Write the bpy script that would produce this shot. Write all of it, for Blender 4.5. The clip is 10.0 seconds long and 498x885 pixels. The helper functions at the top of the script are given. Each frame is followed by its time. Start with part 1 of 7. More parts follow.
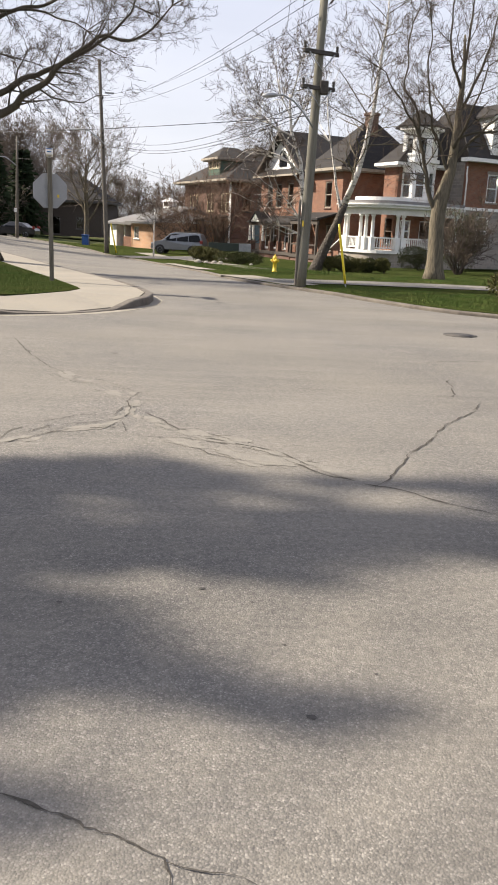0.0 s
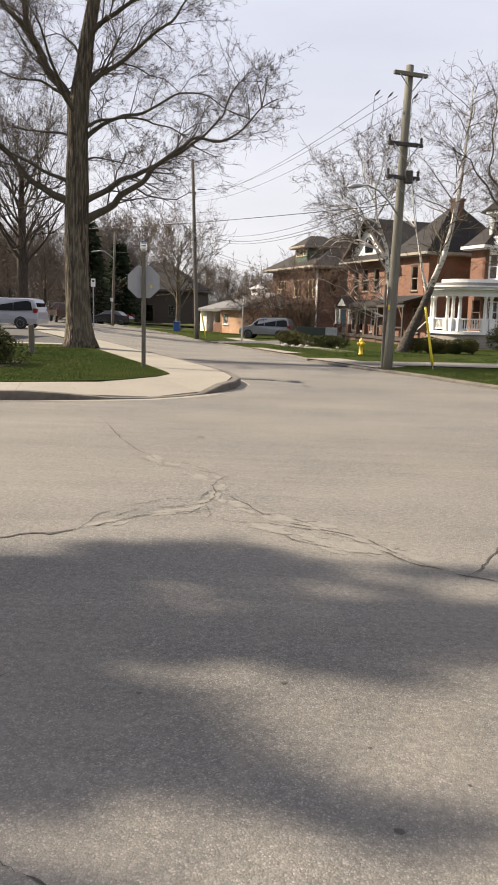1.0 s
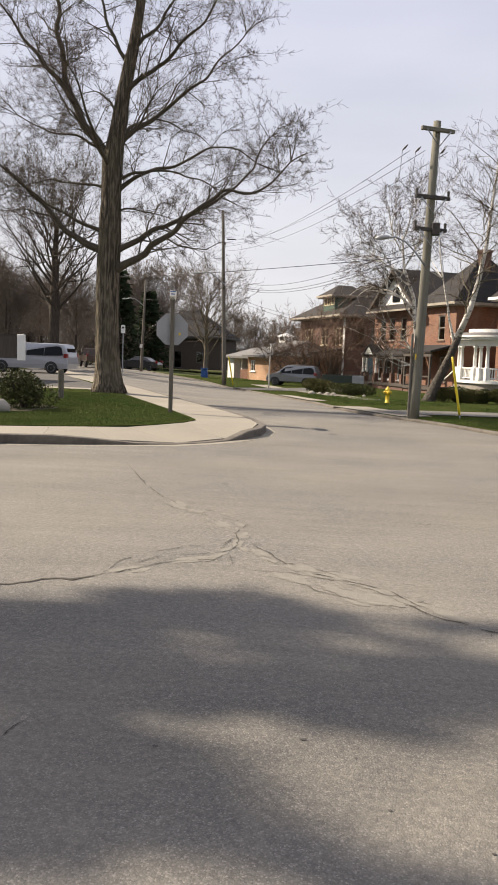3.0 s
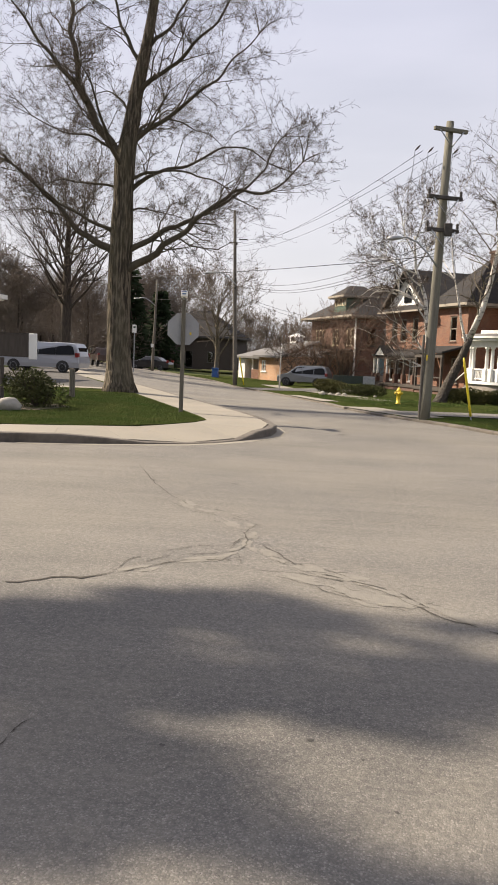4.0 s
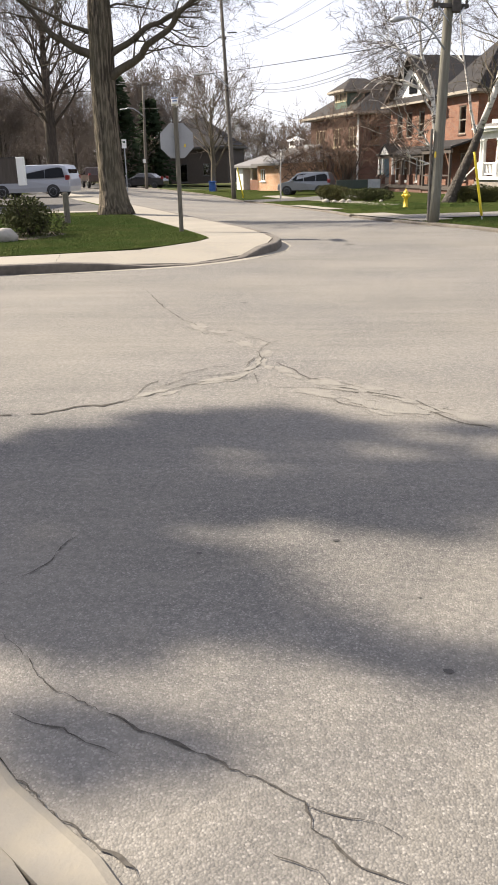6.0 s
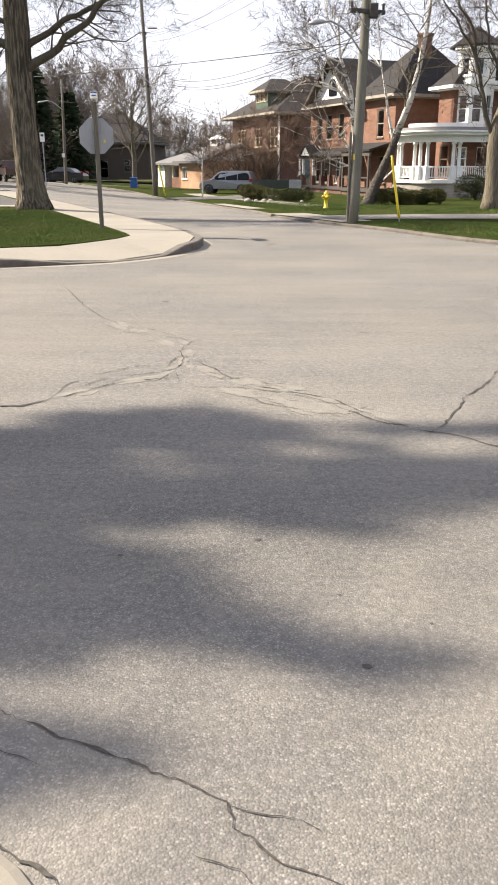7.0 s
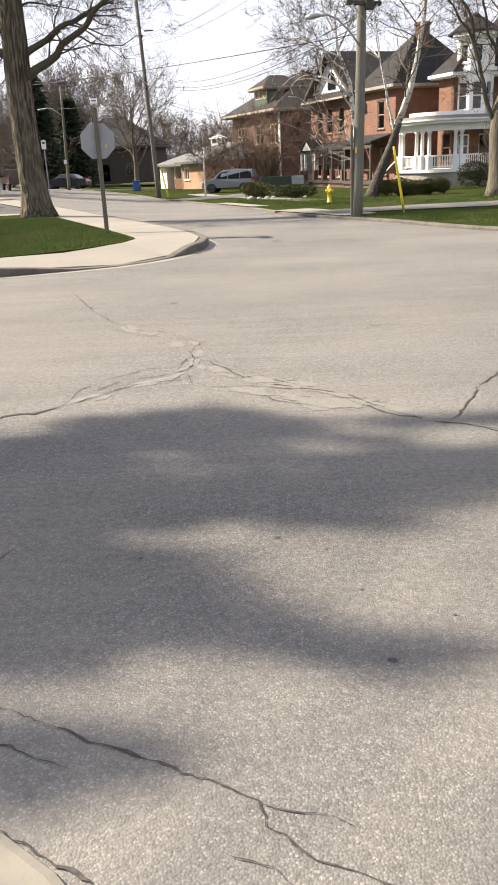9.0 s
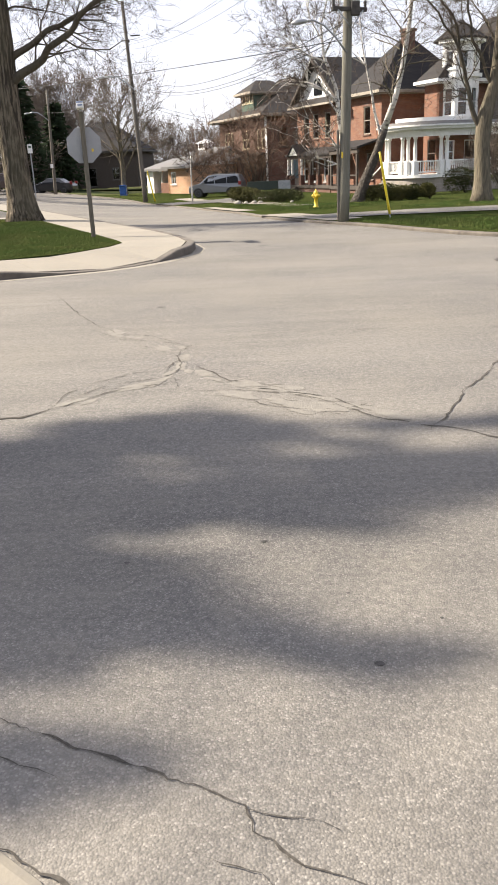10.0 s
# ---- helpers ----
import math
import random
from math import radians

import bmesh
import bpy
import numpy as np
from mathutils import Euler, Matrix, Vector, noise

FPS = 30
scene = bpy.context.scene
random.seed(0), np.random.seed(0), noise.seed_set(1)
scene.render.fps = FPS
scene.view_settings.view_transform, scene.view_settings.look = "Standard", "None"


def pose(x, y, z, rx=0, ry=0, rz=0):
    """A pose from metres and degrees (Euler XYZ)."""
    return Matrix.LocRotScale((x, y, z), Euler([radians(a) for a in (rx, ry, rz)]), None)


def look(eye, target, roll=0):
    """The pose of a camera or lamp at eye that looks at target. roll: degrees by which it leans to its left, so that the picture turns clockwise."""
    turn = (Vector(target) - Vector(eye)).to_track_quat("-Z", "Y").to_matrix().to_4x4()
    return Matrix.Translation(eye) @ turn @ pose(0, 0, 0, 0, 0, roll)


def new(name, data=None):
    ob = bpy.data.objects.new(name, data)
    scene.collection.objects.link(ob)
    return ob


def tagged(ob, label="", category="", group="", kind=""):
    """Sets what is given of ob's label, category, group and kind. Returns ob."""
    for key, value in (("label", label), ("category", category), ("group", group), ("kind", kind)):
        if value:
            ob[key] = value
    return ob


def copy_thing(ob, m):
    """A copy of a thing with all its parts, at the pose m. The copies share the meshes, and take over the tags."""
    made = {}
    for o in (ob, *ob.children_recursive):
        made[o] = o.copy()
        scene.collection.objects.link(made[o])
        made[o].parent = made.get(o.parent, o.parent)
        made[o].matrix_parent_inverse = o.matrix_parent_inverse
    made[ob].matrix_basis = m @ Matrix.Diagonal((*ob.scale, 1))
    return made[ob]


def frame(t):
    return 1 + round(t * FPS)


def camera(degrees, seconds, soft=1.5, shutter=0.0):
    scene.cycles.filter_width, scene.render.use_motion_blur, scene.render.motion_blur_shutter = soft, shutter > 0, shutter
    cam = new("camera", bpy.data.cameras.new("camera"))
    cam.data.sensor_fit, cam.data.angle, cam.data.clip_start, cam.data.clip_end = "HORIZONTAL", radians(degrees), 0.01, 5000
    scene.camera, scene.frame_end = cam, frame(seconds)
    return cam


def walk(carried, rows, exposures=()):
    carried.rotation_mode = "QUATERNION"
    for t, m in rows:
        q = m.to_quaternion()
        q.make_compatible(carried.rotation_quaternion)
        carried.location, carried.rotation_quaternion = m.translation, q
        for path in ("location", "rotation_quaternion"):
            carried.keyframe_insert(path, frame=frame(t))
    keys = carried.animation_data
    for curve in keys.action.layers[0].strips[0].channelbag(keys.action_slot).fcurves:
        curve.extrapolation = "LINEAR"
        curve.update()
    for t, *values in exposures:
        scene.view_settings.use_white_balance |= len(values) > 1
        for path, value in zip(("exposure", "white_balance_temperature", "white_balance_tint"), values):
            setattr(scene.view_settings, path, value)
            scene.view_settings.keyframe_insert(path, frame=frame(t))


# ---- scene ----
cam = camera(34.9, 10.0, soft=1.8)
PATH = [
    (0, (-0.447, -0.149, 1.539), (-0.392, 1.782, 1.018), 2.6),
    (0.5, (-0.441, -0.126, 1.554), (-0.537, 1.825, 1.123), 2.7),
    (1, (-0.433, -0.112, 1.564), (-0.604, 1.853, 1.235), 1.4),
    (1.5, (-0.427, -0.113, 1.572), (-0.626, 1.859, 1.302), 1.0),
    (2, (-0.425, -0.103, 1.571), (-0.653, 1.87, 1.333), 0.8),
    (2.5, (-0.423, -0.107, 1.579), (-0.649, 1.868, 1.363), 1.6),
    (4, (-0.412, -0.105, 1.578), (-0.679, 1.865, 1.362), 2.3),
    (4.5, (-0.432, -0.109, 1.563), (-0.697, 1.828, 1.142), 0.9),
    (5, (-0.445, -0.106, 1.561), (-0.697, 1.786, 0.965), 0.1),
    (5.2, (-0.442, -0.113, 1.561), (-0.72, 1.765, 0.932), -1.6),
    (6.3, (-0.446, -0.157, 1.596), (-0.713, 1.711, 0.936), -1.5),
    (6.5, (-0.432, -0.152, 1.597), (-0.64, 1.731, 0.957), -0.9),
    (7, (-0.433, -0.153, 1.598), (-0.515, 1.731, 0.932), -0.1),
    (7.5, (-0.447, -0.149, 1.602), (-0.54, 1.724, 0.908), -1.6),
    (8, (-0.446, -0.145, 1.598), (-0.561, 1.725, 0.899), -2.4),
    (8.5, (-0.442, -0.145, 1.599), (-0.554, 1.735, 0.926), -2.7),
    (9, (-0.443, -0.154, 1.601), (-0.558, 1.727, 0.931), -2.8),
    (9.5, (-0.444, -0.153, 1.601), (-0.555, 1.73, 0.936), -2.6),
    (10, (-0.44, -0.148, 1.595), (-0.523, 1.738, 0.934), -2.6),
]
EXPOSURES = [(0, 1.11, 6500, 10), (1, 1.06, 6780, 10), (2, 1.03, 6780, 10), (2.5, 0.94, 6780, 10), (4, 0.96, 6850, 11), (4.5, 0.95, 6850, 11), (5, 1.19, 6600, 10.5), (6.5, 1.39, 6500, 10), (7, 1.43, 6500, 10), (10, 1.39, 6500, 10)]
walk(cam, [(t, look(eye, target, roll)) for t, eye, target, roll in PATH], EXPOSURES)

# ---------------------------------------------------------------- world and sun
SUN_EL, SUN_AZ = radians(38), radians(-75)      # azimuth from +y, clockwise
SUN = Vector((math.sin(SUN_AZ) * math.cos(SUN_EL), math.cos(SUN_AZ) * math.cos(SUN_EL), math.sin(SUN_EL)))
world = bpy.data.worlds.new("sky")
scene.world = world
world.use_nodes = True
wn, wl = world.node_tree.nodes, world.node_tree.links
sky = wn.new("ShaderNodeTexSky")
sky.sky_type, sky.sun_disc = "NISHITA", False
sky.sun_elevation, sky.sun_rotation = SUN_EL, SUN_AZ
sky.air_density, sky.dust_density, sky.ozone_density = 1.0, 2.5, 1.0
# thin high cloud: the sky's own colour, whitened in soft uneven sheets
coords = wn.new("ShaderNodeTexCoord")
stretch = wn.new("ShaderNodeMapping")
stretch.inputs["Scale"].default_value = (1.2, 1.2, 5.0)
wl.new(coords.outputs["Generated"], stretch.inputs["Vector"])
cloud = wn.new("ShaderNodeTexNoise")
cloud.inputs["Scale"].default_value, cloud.inputs["Detail"].default_value = 1.6, 5.0
wl.new(stretch.outputs["Vector"], cloud.inputs["Vector"])
veil = wn.new("ShaderNodeMapRange")
veil.inputs["From Min"].default_value, veil.inputs["From Max"].default_value = 0.3, 0.7
veil.inputs["To Min"].default_value, veil.inputs["To Max"].default_value = 0.72, 0.94
wl.new(cloud.outputs["Fac"], veil.inputs["Value"])
white = wn.new("ShaderNodeMix")
white.data_type = "RGBA"
# the veil is thicker and whiter towards the horizon
lift_z = wn.new("ShaderNodeSeparateXYZ")
wl.new(coords.outputs["Generated"], lift_z.inputs[0])
height = wn.new("ShaderNodeMapRange")
height.inputs["From Min"].default_value, height.inputs["From Max"].default_value = 0.03, 0.38
wl.new(lift_z.outputs[2], height.inputs["Value"])
haze = wn.new("ShaderNodeMix")
haze.data_type = "RGBA"
haze.inputs[6].default_value, haze.inputs[7].default_value = (9.5, 9.6, 10.2, 1), (7.6, 7.95, 9.7, 1)
wl.new(height.outputs["Result"], haze.inputs[0])
wl.new(haze.outputs[2], white.inputs[7])
wl.new(veil.outputs["Result"], white.inputs[0])
wl.new(sky.outputs["Color"], white.inputs[6])
back = wn["Background"]
back.inputs["Strength"].default_value = 0.05
wl.new(white.outputs[2], back.inputs["Color"])

sun_data = bpy.data.lights.new("sun", "SUN")
sun_data.energy, sun_data.angle, sun_data.color = 5.0, radians(1.1), (1.0, 0.90, 0.76)
sun = new("sun", sun_data)
sun.matrix_world = look(SUN * 60, (0, 0, 0))


# ---------------------------------------------------------------- lay of the land
def smooth(a, b, v):
    k = min(1.0, max(0.0, (v - a) / (b - a)))
    return k * k * (3 - 2 * k)


def land(x, y):
    """The road falls away gently beyond the crossing, less so to the far left."""
    return -0.02 * min(40.0, max(0.0, y - 20.0)) * smooth(-0.34, -0.14, math.atan2(x, max(y, 1.0)))


# ---------------------------------------------------------------- materials
def material(name, base, rough=0.8, metal=0.0, other=None, scale=6.0, detail=6.0, contrast=(0.35, 0.65), big=None, big_scale=0.4,
             big_amount=0.5, bump=0.0, bump_scale=60.0, bump_depth=0.01, vary=0.0, stretch=(1, 1, 1), speckle=None, speckle_scale=90.0, coat=0.0, shine=0.5, blotch=None):
    m = bpy.data.materials.new(name)
    m.use_nodes = True
    n, l = m.node_tree.nodes, m.node_tree.links
    p = n["Principled BSDF"]
    p.inputs["Roughness"].default_value, p.inputs["Metallic"].default_value = rough, metal
    p.inputs["Coat Weight"].default_value, p.inputs["Specular IOR Level"].default_value = coat, shine
    tc, mp = n.new("ShaderNodeTexCoord"), n.new("ShaderNodeMapping")
    mp.inputs["Scale"].default_value = stretch
    l.new(tc.outputs["Object"], mp.inputs["Vector"])

    def noise_fac(s, d, lo, hi):
        t = n.new("ShaderNodeTexNoise")
        t.inputs["Scale"].default_value, t.inputs["Detail"].default_value = s, d
        l.new(mp.outputs["Vector"], t.inputs["Vector"])
        r = n.new("ShaderNodeMapRange")
        r.inputs["From Min"].default_value, r.inputs["From Max"].default_value = lo, hi
        l.new(t.outputs["Fac"], r.inputs["Value"])
        return r.outputs["Result"]

    def mix(fac, a, b, amount=1.0):
        x = n.new("ShaderNodeMix")
        x.data_type = "RGBA"
        if amount != 1.0:
            g = n.new("ShaderNodeMath")
            g.operation = "MULTIPLY"
            g.inputs[1].default_value = amount
            l.new(fac, g.inputs[0])
            fac = g.outputs[0]
        l.new(fac, x.inputs[0])
        for sock, v in ((x.inputs[6], a), (x.inputs[7], b)):
            if isinstance(v, tuple):
                sock.default_value = (*v, 1)
            else:
                l.new(v, sock)
        return x.outputs[2]

    col = base
    col = mix(noise_fac(scale, detail, *contrast), base, other or tuple(c * 0.7 for c in base))
    if big:
        col = mix(noise_fac(big_scale, 4, 0.38, 0.62), col, big, big_amount)
    if speckle:
        col = mix(noise_fac(speckle_scale, 2, 0.52, 0.7), col, speckle, 0.46)
    if blotch:
        # long faint stains and traffic-polished lanes
        t = n.new("ShaderNodeTexNoise")
        t.inputs["Scale"].default_value, t.inputs["Detail"].default_value = 1.0, 6
        m2 = n.new("ShaderNodeMapping")
        m2.inputs["Scale"].default_value, m2.inputs["Rotation"].default_value = (0.25, 0.6, 1), (0, 0, 0.4)
        l.new(tc.outputs["Object"], m2.inputs["Vector"])
        l.new(m2.outputs["Vector"], t.inputs["Vector"])
        r = n.new("ShaderNodeMapRange")
        r.inputs["From Min"].default_value, r.inputs["From Max"].default_value = 0.3, 0.7
        r.inputs["To Min"].default_value, r.inputs["To Max"].default_value = blotch
        l.new(t.outputs["Fac"], r.inputs["Value"])
        h = n.new("ShaderNodeHueSaturation")
        l.new(r.outputs["Result"], h.inputs["Value"])
        l.new(col, h.inputs["Color"])
        col = h.outputs["Color"]
    if vary:
        info = n.new("ShaderNodeObjectInfo")
        h = n.new("ShaderNodeHueSaturation")
        r = n.new("ShaderNodeMapRange")
        r.inputs["To Min"].default_value, r.inputs["To Max"].default_value = 1 - vary, 1 + vary
        l.new(info.outputs["Random"], r.inputs["Value"])
        l.new(r.outputs["Result"], h.inputs["Value"])
        l.new(col, h.inputs["Color"])
        col = h.outputs["Color"]
    l.new(col, p.inputs["Base Color"])
    if bump:
        b = n.new("ShaderNodeBump")
        b.inputs["Strength"].default_value, b.inputs["Distance"].default_value = bump, bump_depth
        l.new(noise_fac(bump_scale, 5, 0.2, 0.8), b.inputs["Height"])
        l.new(b.outputs["Normal"], p.inputs["Normal"])
    return m


def brick_material(name, a, b, mortar, bw=0.22, bh=0.075):
    """Brickwork at true size: laid by the object's own axes, turned with the wall by the normal."""
    m = material(name, a, 0.88)
    n, l = m.node_tree.nodes, m.node_tree.links
    p = n["Principled BSDF"]
    tc = n.new("ShaderNodeTexCoord")
    sep, comb, add = n.new("ShaderNodeSeparateXYZ"), n.new("ShaderNodeCombineXYZ"), n.new("ShaderNodeMath")
    l.new(tc.outputs["Object"], sep.inputs[0])
    l.new(sep.outputs[0], add.inputs[0])
    l.new(sep.outputs[1], add.inputs[1])
    l.new(add.outputs[0], comb.inputs[0])
    l.new(sep.outputs[2], comb.inputs[1])
    t = n.new("ShaderNodeTexBrick")
    t.inputs["Scale"].default_value = 1.0
    t.inputs["Brick Width"].default_value, t.inputs["Row Height"].default_value, t.inputs["Mortar Size"].default_value = bw, bh, 0.008
    t.inputs["Color1"].default_value, t.inputs["Color2"].default_value, t.inputs["Mortar"].default_value = (*a, 1), (*b, 1), (*mortar, 1)
    l.new(comb.outputs[0], t.inputs["Vector"])
    stain = n.new("ShaderNodeTexNoise")
    stain.inputs["Scale"].default_value, stain.inputs["Detail"].default_value = 0.9, 5
    l.new(tc.outputs["Object"], stain.inputs["Vector"])
    x = n.new("ShaderNodeMix")
    x.data_type, x.blend_type = "RGBA", "MULTIPLY"
    r = n.new("ShaderNodeMapRange")
    r.inputs["To Min"].default_value, r.inputs["To Max"].default_value = 0.55, 1.25
    l.new(stain.outputs["Fac"], r.inputs["Value"])
    x.inputs[0].default_value = 1
    l.new(t.outputs["Color"], x.inputs[6])
    l.new(r.outputs["Result"], x.inputs[7])
    l.new(x.outputs[2], p.inputs["Base Color"])
    return m


def glass_material(name, tint=(0.75, 0.8, 0.8)):
    m = bpy.data.materials.new(name)
    m.use_nodes = True
    p = m.node_tree.nodes["Principled BSDF"]
    p.inputs["Base Color"].default_value = (*tint, 1)
    p.inputs["Roughness"].default_value = 0.04
    p.inputs["Transmission Weight"].default_value = 1.0
    p.inputs["IOR"].default_value = 1.45
    return m


def asphalt_material(name, stones, dust, binder):
    """Worn asphalt: stones a centimetre across, bare or still coated, over binder, with dust, stains and a paler near
    edge.
    """
    m = bpy.data.materials.new(name)
    m.use_nodes = True
    n, l = m.node_tree.nodes, m.node_tree.links
    p = n["Principled BSDF"]
    p.inputs["Roughness"].default_value, p.inputs["Specular IOR Level"].default_value = 0.92, 0.3
    tc = n.new("ShaderNodeTexCoord")

    def spread_noise(size, detail, lo, hi, squash=(1, 1, 1), turn=0.0, to=(0.0, 1.0)):
        mp, t, r = n.new("ShaderNodeMapping"), n.new("ShaderNodeTexNoise"), n.new("ShaderNodeMapRange")
        mp.inputs["Scale"].default_value, mp.inputs["Rotation"].default_value = squash, (0, 0, turn)
        t.inputs["Scale"].default_value, t.inputs["Detail"].default_value = size, detail
        r.inputs["From Min"].default_value, r.inputs["From Max"].default_value = lo, hi
        r.inputs["To Min"].default_value, r.inputs["To Max"].default_value = to
        l.new(tc.outputs["Object"], mp.inputs["Vector"])
        l.new(mp.outputs["Vector"], t.inputs["Vector"])
        l.new(t.outputs["Fac"], r.inputs["Value"])
        return r.outputs["Result"]

    def blend(fac, a, b, kind="MIX"):
        x = n.new("ShaderNodeMix")
        x.data_type, x.blend_type = "RGBA", kind
        for sock, v in ((x.inputs[0], fac), (x.inputs[6], a), (x.inputs[7], b)):
            if isinstance(v, tuple):
                sock.default_value = (*v, 1)
            elif isinstance(v, float):
                sock.default_value = v
            else:
                l.new(v, sock)
        return x.outputs[2]

    cells = n.new("ShaderNodeTexVoronoi")
    cells.inputs["Scale"].default_value = 140.0
    l.new(tc.outputs["Object"], cells.inputs["Vector"])
    tone = n.new("ShaderNodeSeparateColor")
    l.new(cells.outputs["Color"], tone.inputs[0])
    ramp = n.new("ShaderNodeValToRGB")
    ramp.color_ramp.elements[0].position, ramp.color_ramp.elements[0].color = 0.0, (*binder, 1)
    ramp.color_ramp.elements[1].position, ramp.color_ramp.elements[1].color = 1.0, (*[c * 1.6 for c in stones], 1)
    for at, col in ((0.38, tuple(c * 0.72 for c in stones)), (0.78, stones), (0.92, tuple(c * 1.25 for c in stones))):
        ramp.color_ramp.elements.new(at).color = (*col, 1)
    l.new(tone.outputs[0], ramp.inputs["Fac"])
    # binder shows between the stones
    gap = n.new("ShaderNodeMapRange")
    gap.inputs["From Min"].default_value, gap.inputs["From Max"].default_value = 0.35, 0.75
    gap.inputs["To Max"].default_value = 0.5
    l.new(cells.outputs["Distance"], gap.inputs["Value"])
    col = blend(gap.outputs["Result"], ramp.outputs["Color"], binder)
    col = blend(spread_noise(0.35, 5, 0.36, 0.66, to=(0.0, 0.62)), col, dust)
    col = blend(spread_noise(5.5, 6, 0.52, 0.72, to=(0.0, 0.3)), col, dust)
    col = blend(1.0, col, spread_noise(1.0, 6, 0.3, 0.7, (0.25, 0.6, 1), 0.4, (0.86, 1.10)), "MULTIPLY")
    col = blend(1.0, col, spread_noise(1.0, 5, 0.3, 0.7, (0.5, 5.0, 1), -0.12, (0.93, 1.06)), "MULTIPLY")
    col = blend(1.0, col, spread_noise(28.0, 3, 0.3, 0.7, to=(0.84, 1.16)), "MULTIPLY")
    # blends to a paler tone towards the near kerb
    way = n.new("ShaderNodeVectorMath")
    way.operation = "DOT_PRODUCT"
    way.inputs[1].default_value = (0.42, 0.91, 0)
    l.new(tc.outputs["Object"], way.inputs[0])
    near_pale = n.new("ShaderNodeMapRange")
    near_pale.inputs["From Min"].default_value, near_pale.inputs["From Max"].default_value = 2.6, 0.9
    near_pale.inputs["To Max"].default_value = 0.22
    l.new(way.outputs["Value"], near_pale.inputs["Value"])
    col = blend(near_pale.outputs["Result"], col, blend(0.5, col, (0.44, 0.40, 0.34)))
    l.new(col, p.inputs["Base Color"])
    height = n.new("ShaderNodeMath")
    height.operation = "SUBTRACT"
    l.new(tone.outputs[1], height.inputs[0])
    l.new(cells.outputs["Distance"], height.inputs[1])
    b = n.new("ShaderNodeBump")
    b.inputs["Strength"].default_value, b.inputs["Distance"].default_value = 0.5, 0.005
    l.new(height.outputs[0], b.inputs["Height"])
    l.new(b.outputs["Normal"], p.inputs["Normal"])
    return m


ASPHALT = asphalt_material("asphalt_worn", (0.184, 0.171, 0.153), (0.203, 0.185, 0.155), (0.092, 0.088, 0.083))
ASPHALT_DARK = material("asphalt_dark", (0.062, 0.056, 0.05), 0.93, other=(0.045, 0.042, 0.038), scale=40, big=(0.075, 0.066, 0.056), big_scale=0.4, bump=0.4, bump_scale=90, bump_depth=0.008)
TAR = material("tar_black", (0.05, 0.045, 0.04), 0.9, other=(0.075, 0.068, 0.06), scale=60)
CRACK = material("crack_dark", (0.05, 0.045, 0.039), 0.98, other=(0.095, 0.086, 0.074), scale=40, shine=0.1)
PATCH = material("asphalt_crumbled", (0.2, 0.185, 0.156), 0.95, other=(0.165, 0.153, 0.132), scale=14, bump=0.6, bump_scale=60)
CONCRETE = material("concrete_pale", (0.228, 0.203, 0.158), 0.9, other=(0.20, 0.182, 0.152), scale=14, big=(0.252, 0.224, 0.178), big_scale=0.8, bump=0.25, bump_scale=90, bump_depth=0.004, vary=0.05)
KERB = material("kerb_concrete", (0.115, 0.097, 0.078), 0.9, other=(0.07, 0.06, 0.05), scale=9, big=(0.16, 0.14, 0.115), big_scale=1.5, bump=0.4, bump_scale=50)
GRASS_SOIL = material("lawn_soil", (0.042, 0.062, 0.016), 1.0, other=(0.066, 0.066, 0.026), scale=9, big=(0.032, 0.05, 0.013), big_scale=0.5, bump=1.0, bump_scale=40, bump_depth=0.05, shine=0.0)
BLADE = material("grass_blade", (0.058, 0.098, 0.02), 0.9, other=(0.1, 0.112, 0.032), scale=1.2, big=(0.042, 0.075, 0.014), big_scale=0.5, shine=0.15)
FAR_GROUND = material("far_ground", (0.06, 0.075, 0.028), 1.0, shine=0.0, other=(0.12, 0.11, 0.065), scale=0.3, big=(0.06, 0.085, 0.03), big_scale=0.06)
BARK = material("bark_maple", (0.20, 0.165, 0.125), 0.95, other=(0.05, 0.042, 0.034), scale=5, stretch=(3.2, 3.2, 0.45), contrast=(0.4, 0.56), big=(0.135, 0.12, 0.082), big_scale=0.9, bump=1.0, bump_scale=7, bump_depth=0.06, shine=0.1)
BARK_GREEN = material("bark_limb", (0.1, 0.087, 0.065), 0.95, other=(0.075, 0.064, 0.05), scale=6, stretch=(2, 2, 0.8), bump=0.6, bump_scale=14, bump_depth=0.02, shine=0.1)
BARK_PALE = material("bark_grey_brown", (0.185, 0.158, 0.115), 0.95, other=(0.095, 0.082, 0.062), scale=6, stretch=(3, 3, 0.5), bump=0.8, bump_scale=9, bump_depth=0.03, shine=0.1)
BARK_DARK = material("bark_dark", (0.075, 0.062, 0.05), 0.95, other=(0.045, 0.038, 0.032), scale=4, stretch=(3, 3, 0.6), bump=0.7, bump_scale=8, bump_depth=0.03, shine=0.1)
TWIG = material("twig_brown", (0.07, 0.054, 0.045), 0.9, other=(0.1, 0.078, 0.062), scale=1.0, shine=0.1)
TWIG_RED = material("twig_reddish", (0.125, 0.082, 0.06), 0.9, other=(0.16, 0.11, 0.08), scale=1.0, shine=0.1)
# far twigs: distance haze is put into the colour as a paler grey-brown
TWIG_HAZED = material("twig_haze_tinted", (0.155, 0.128, 0.108), 0.95, other=(0.115, 0.094, 0.08), scale=0.6, shine=0.1)
BIRCH = material("bark_birch", (0.62, 0.58, 0.52), 0.8, other=(0.13, 0.11, 0.095), scale=3.5, stretch=(1, 1, 3.0), contrast=(0.52, 0.66), bump=0.3, bump_scale=12)
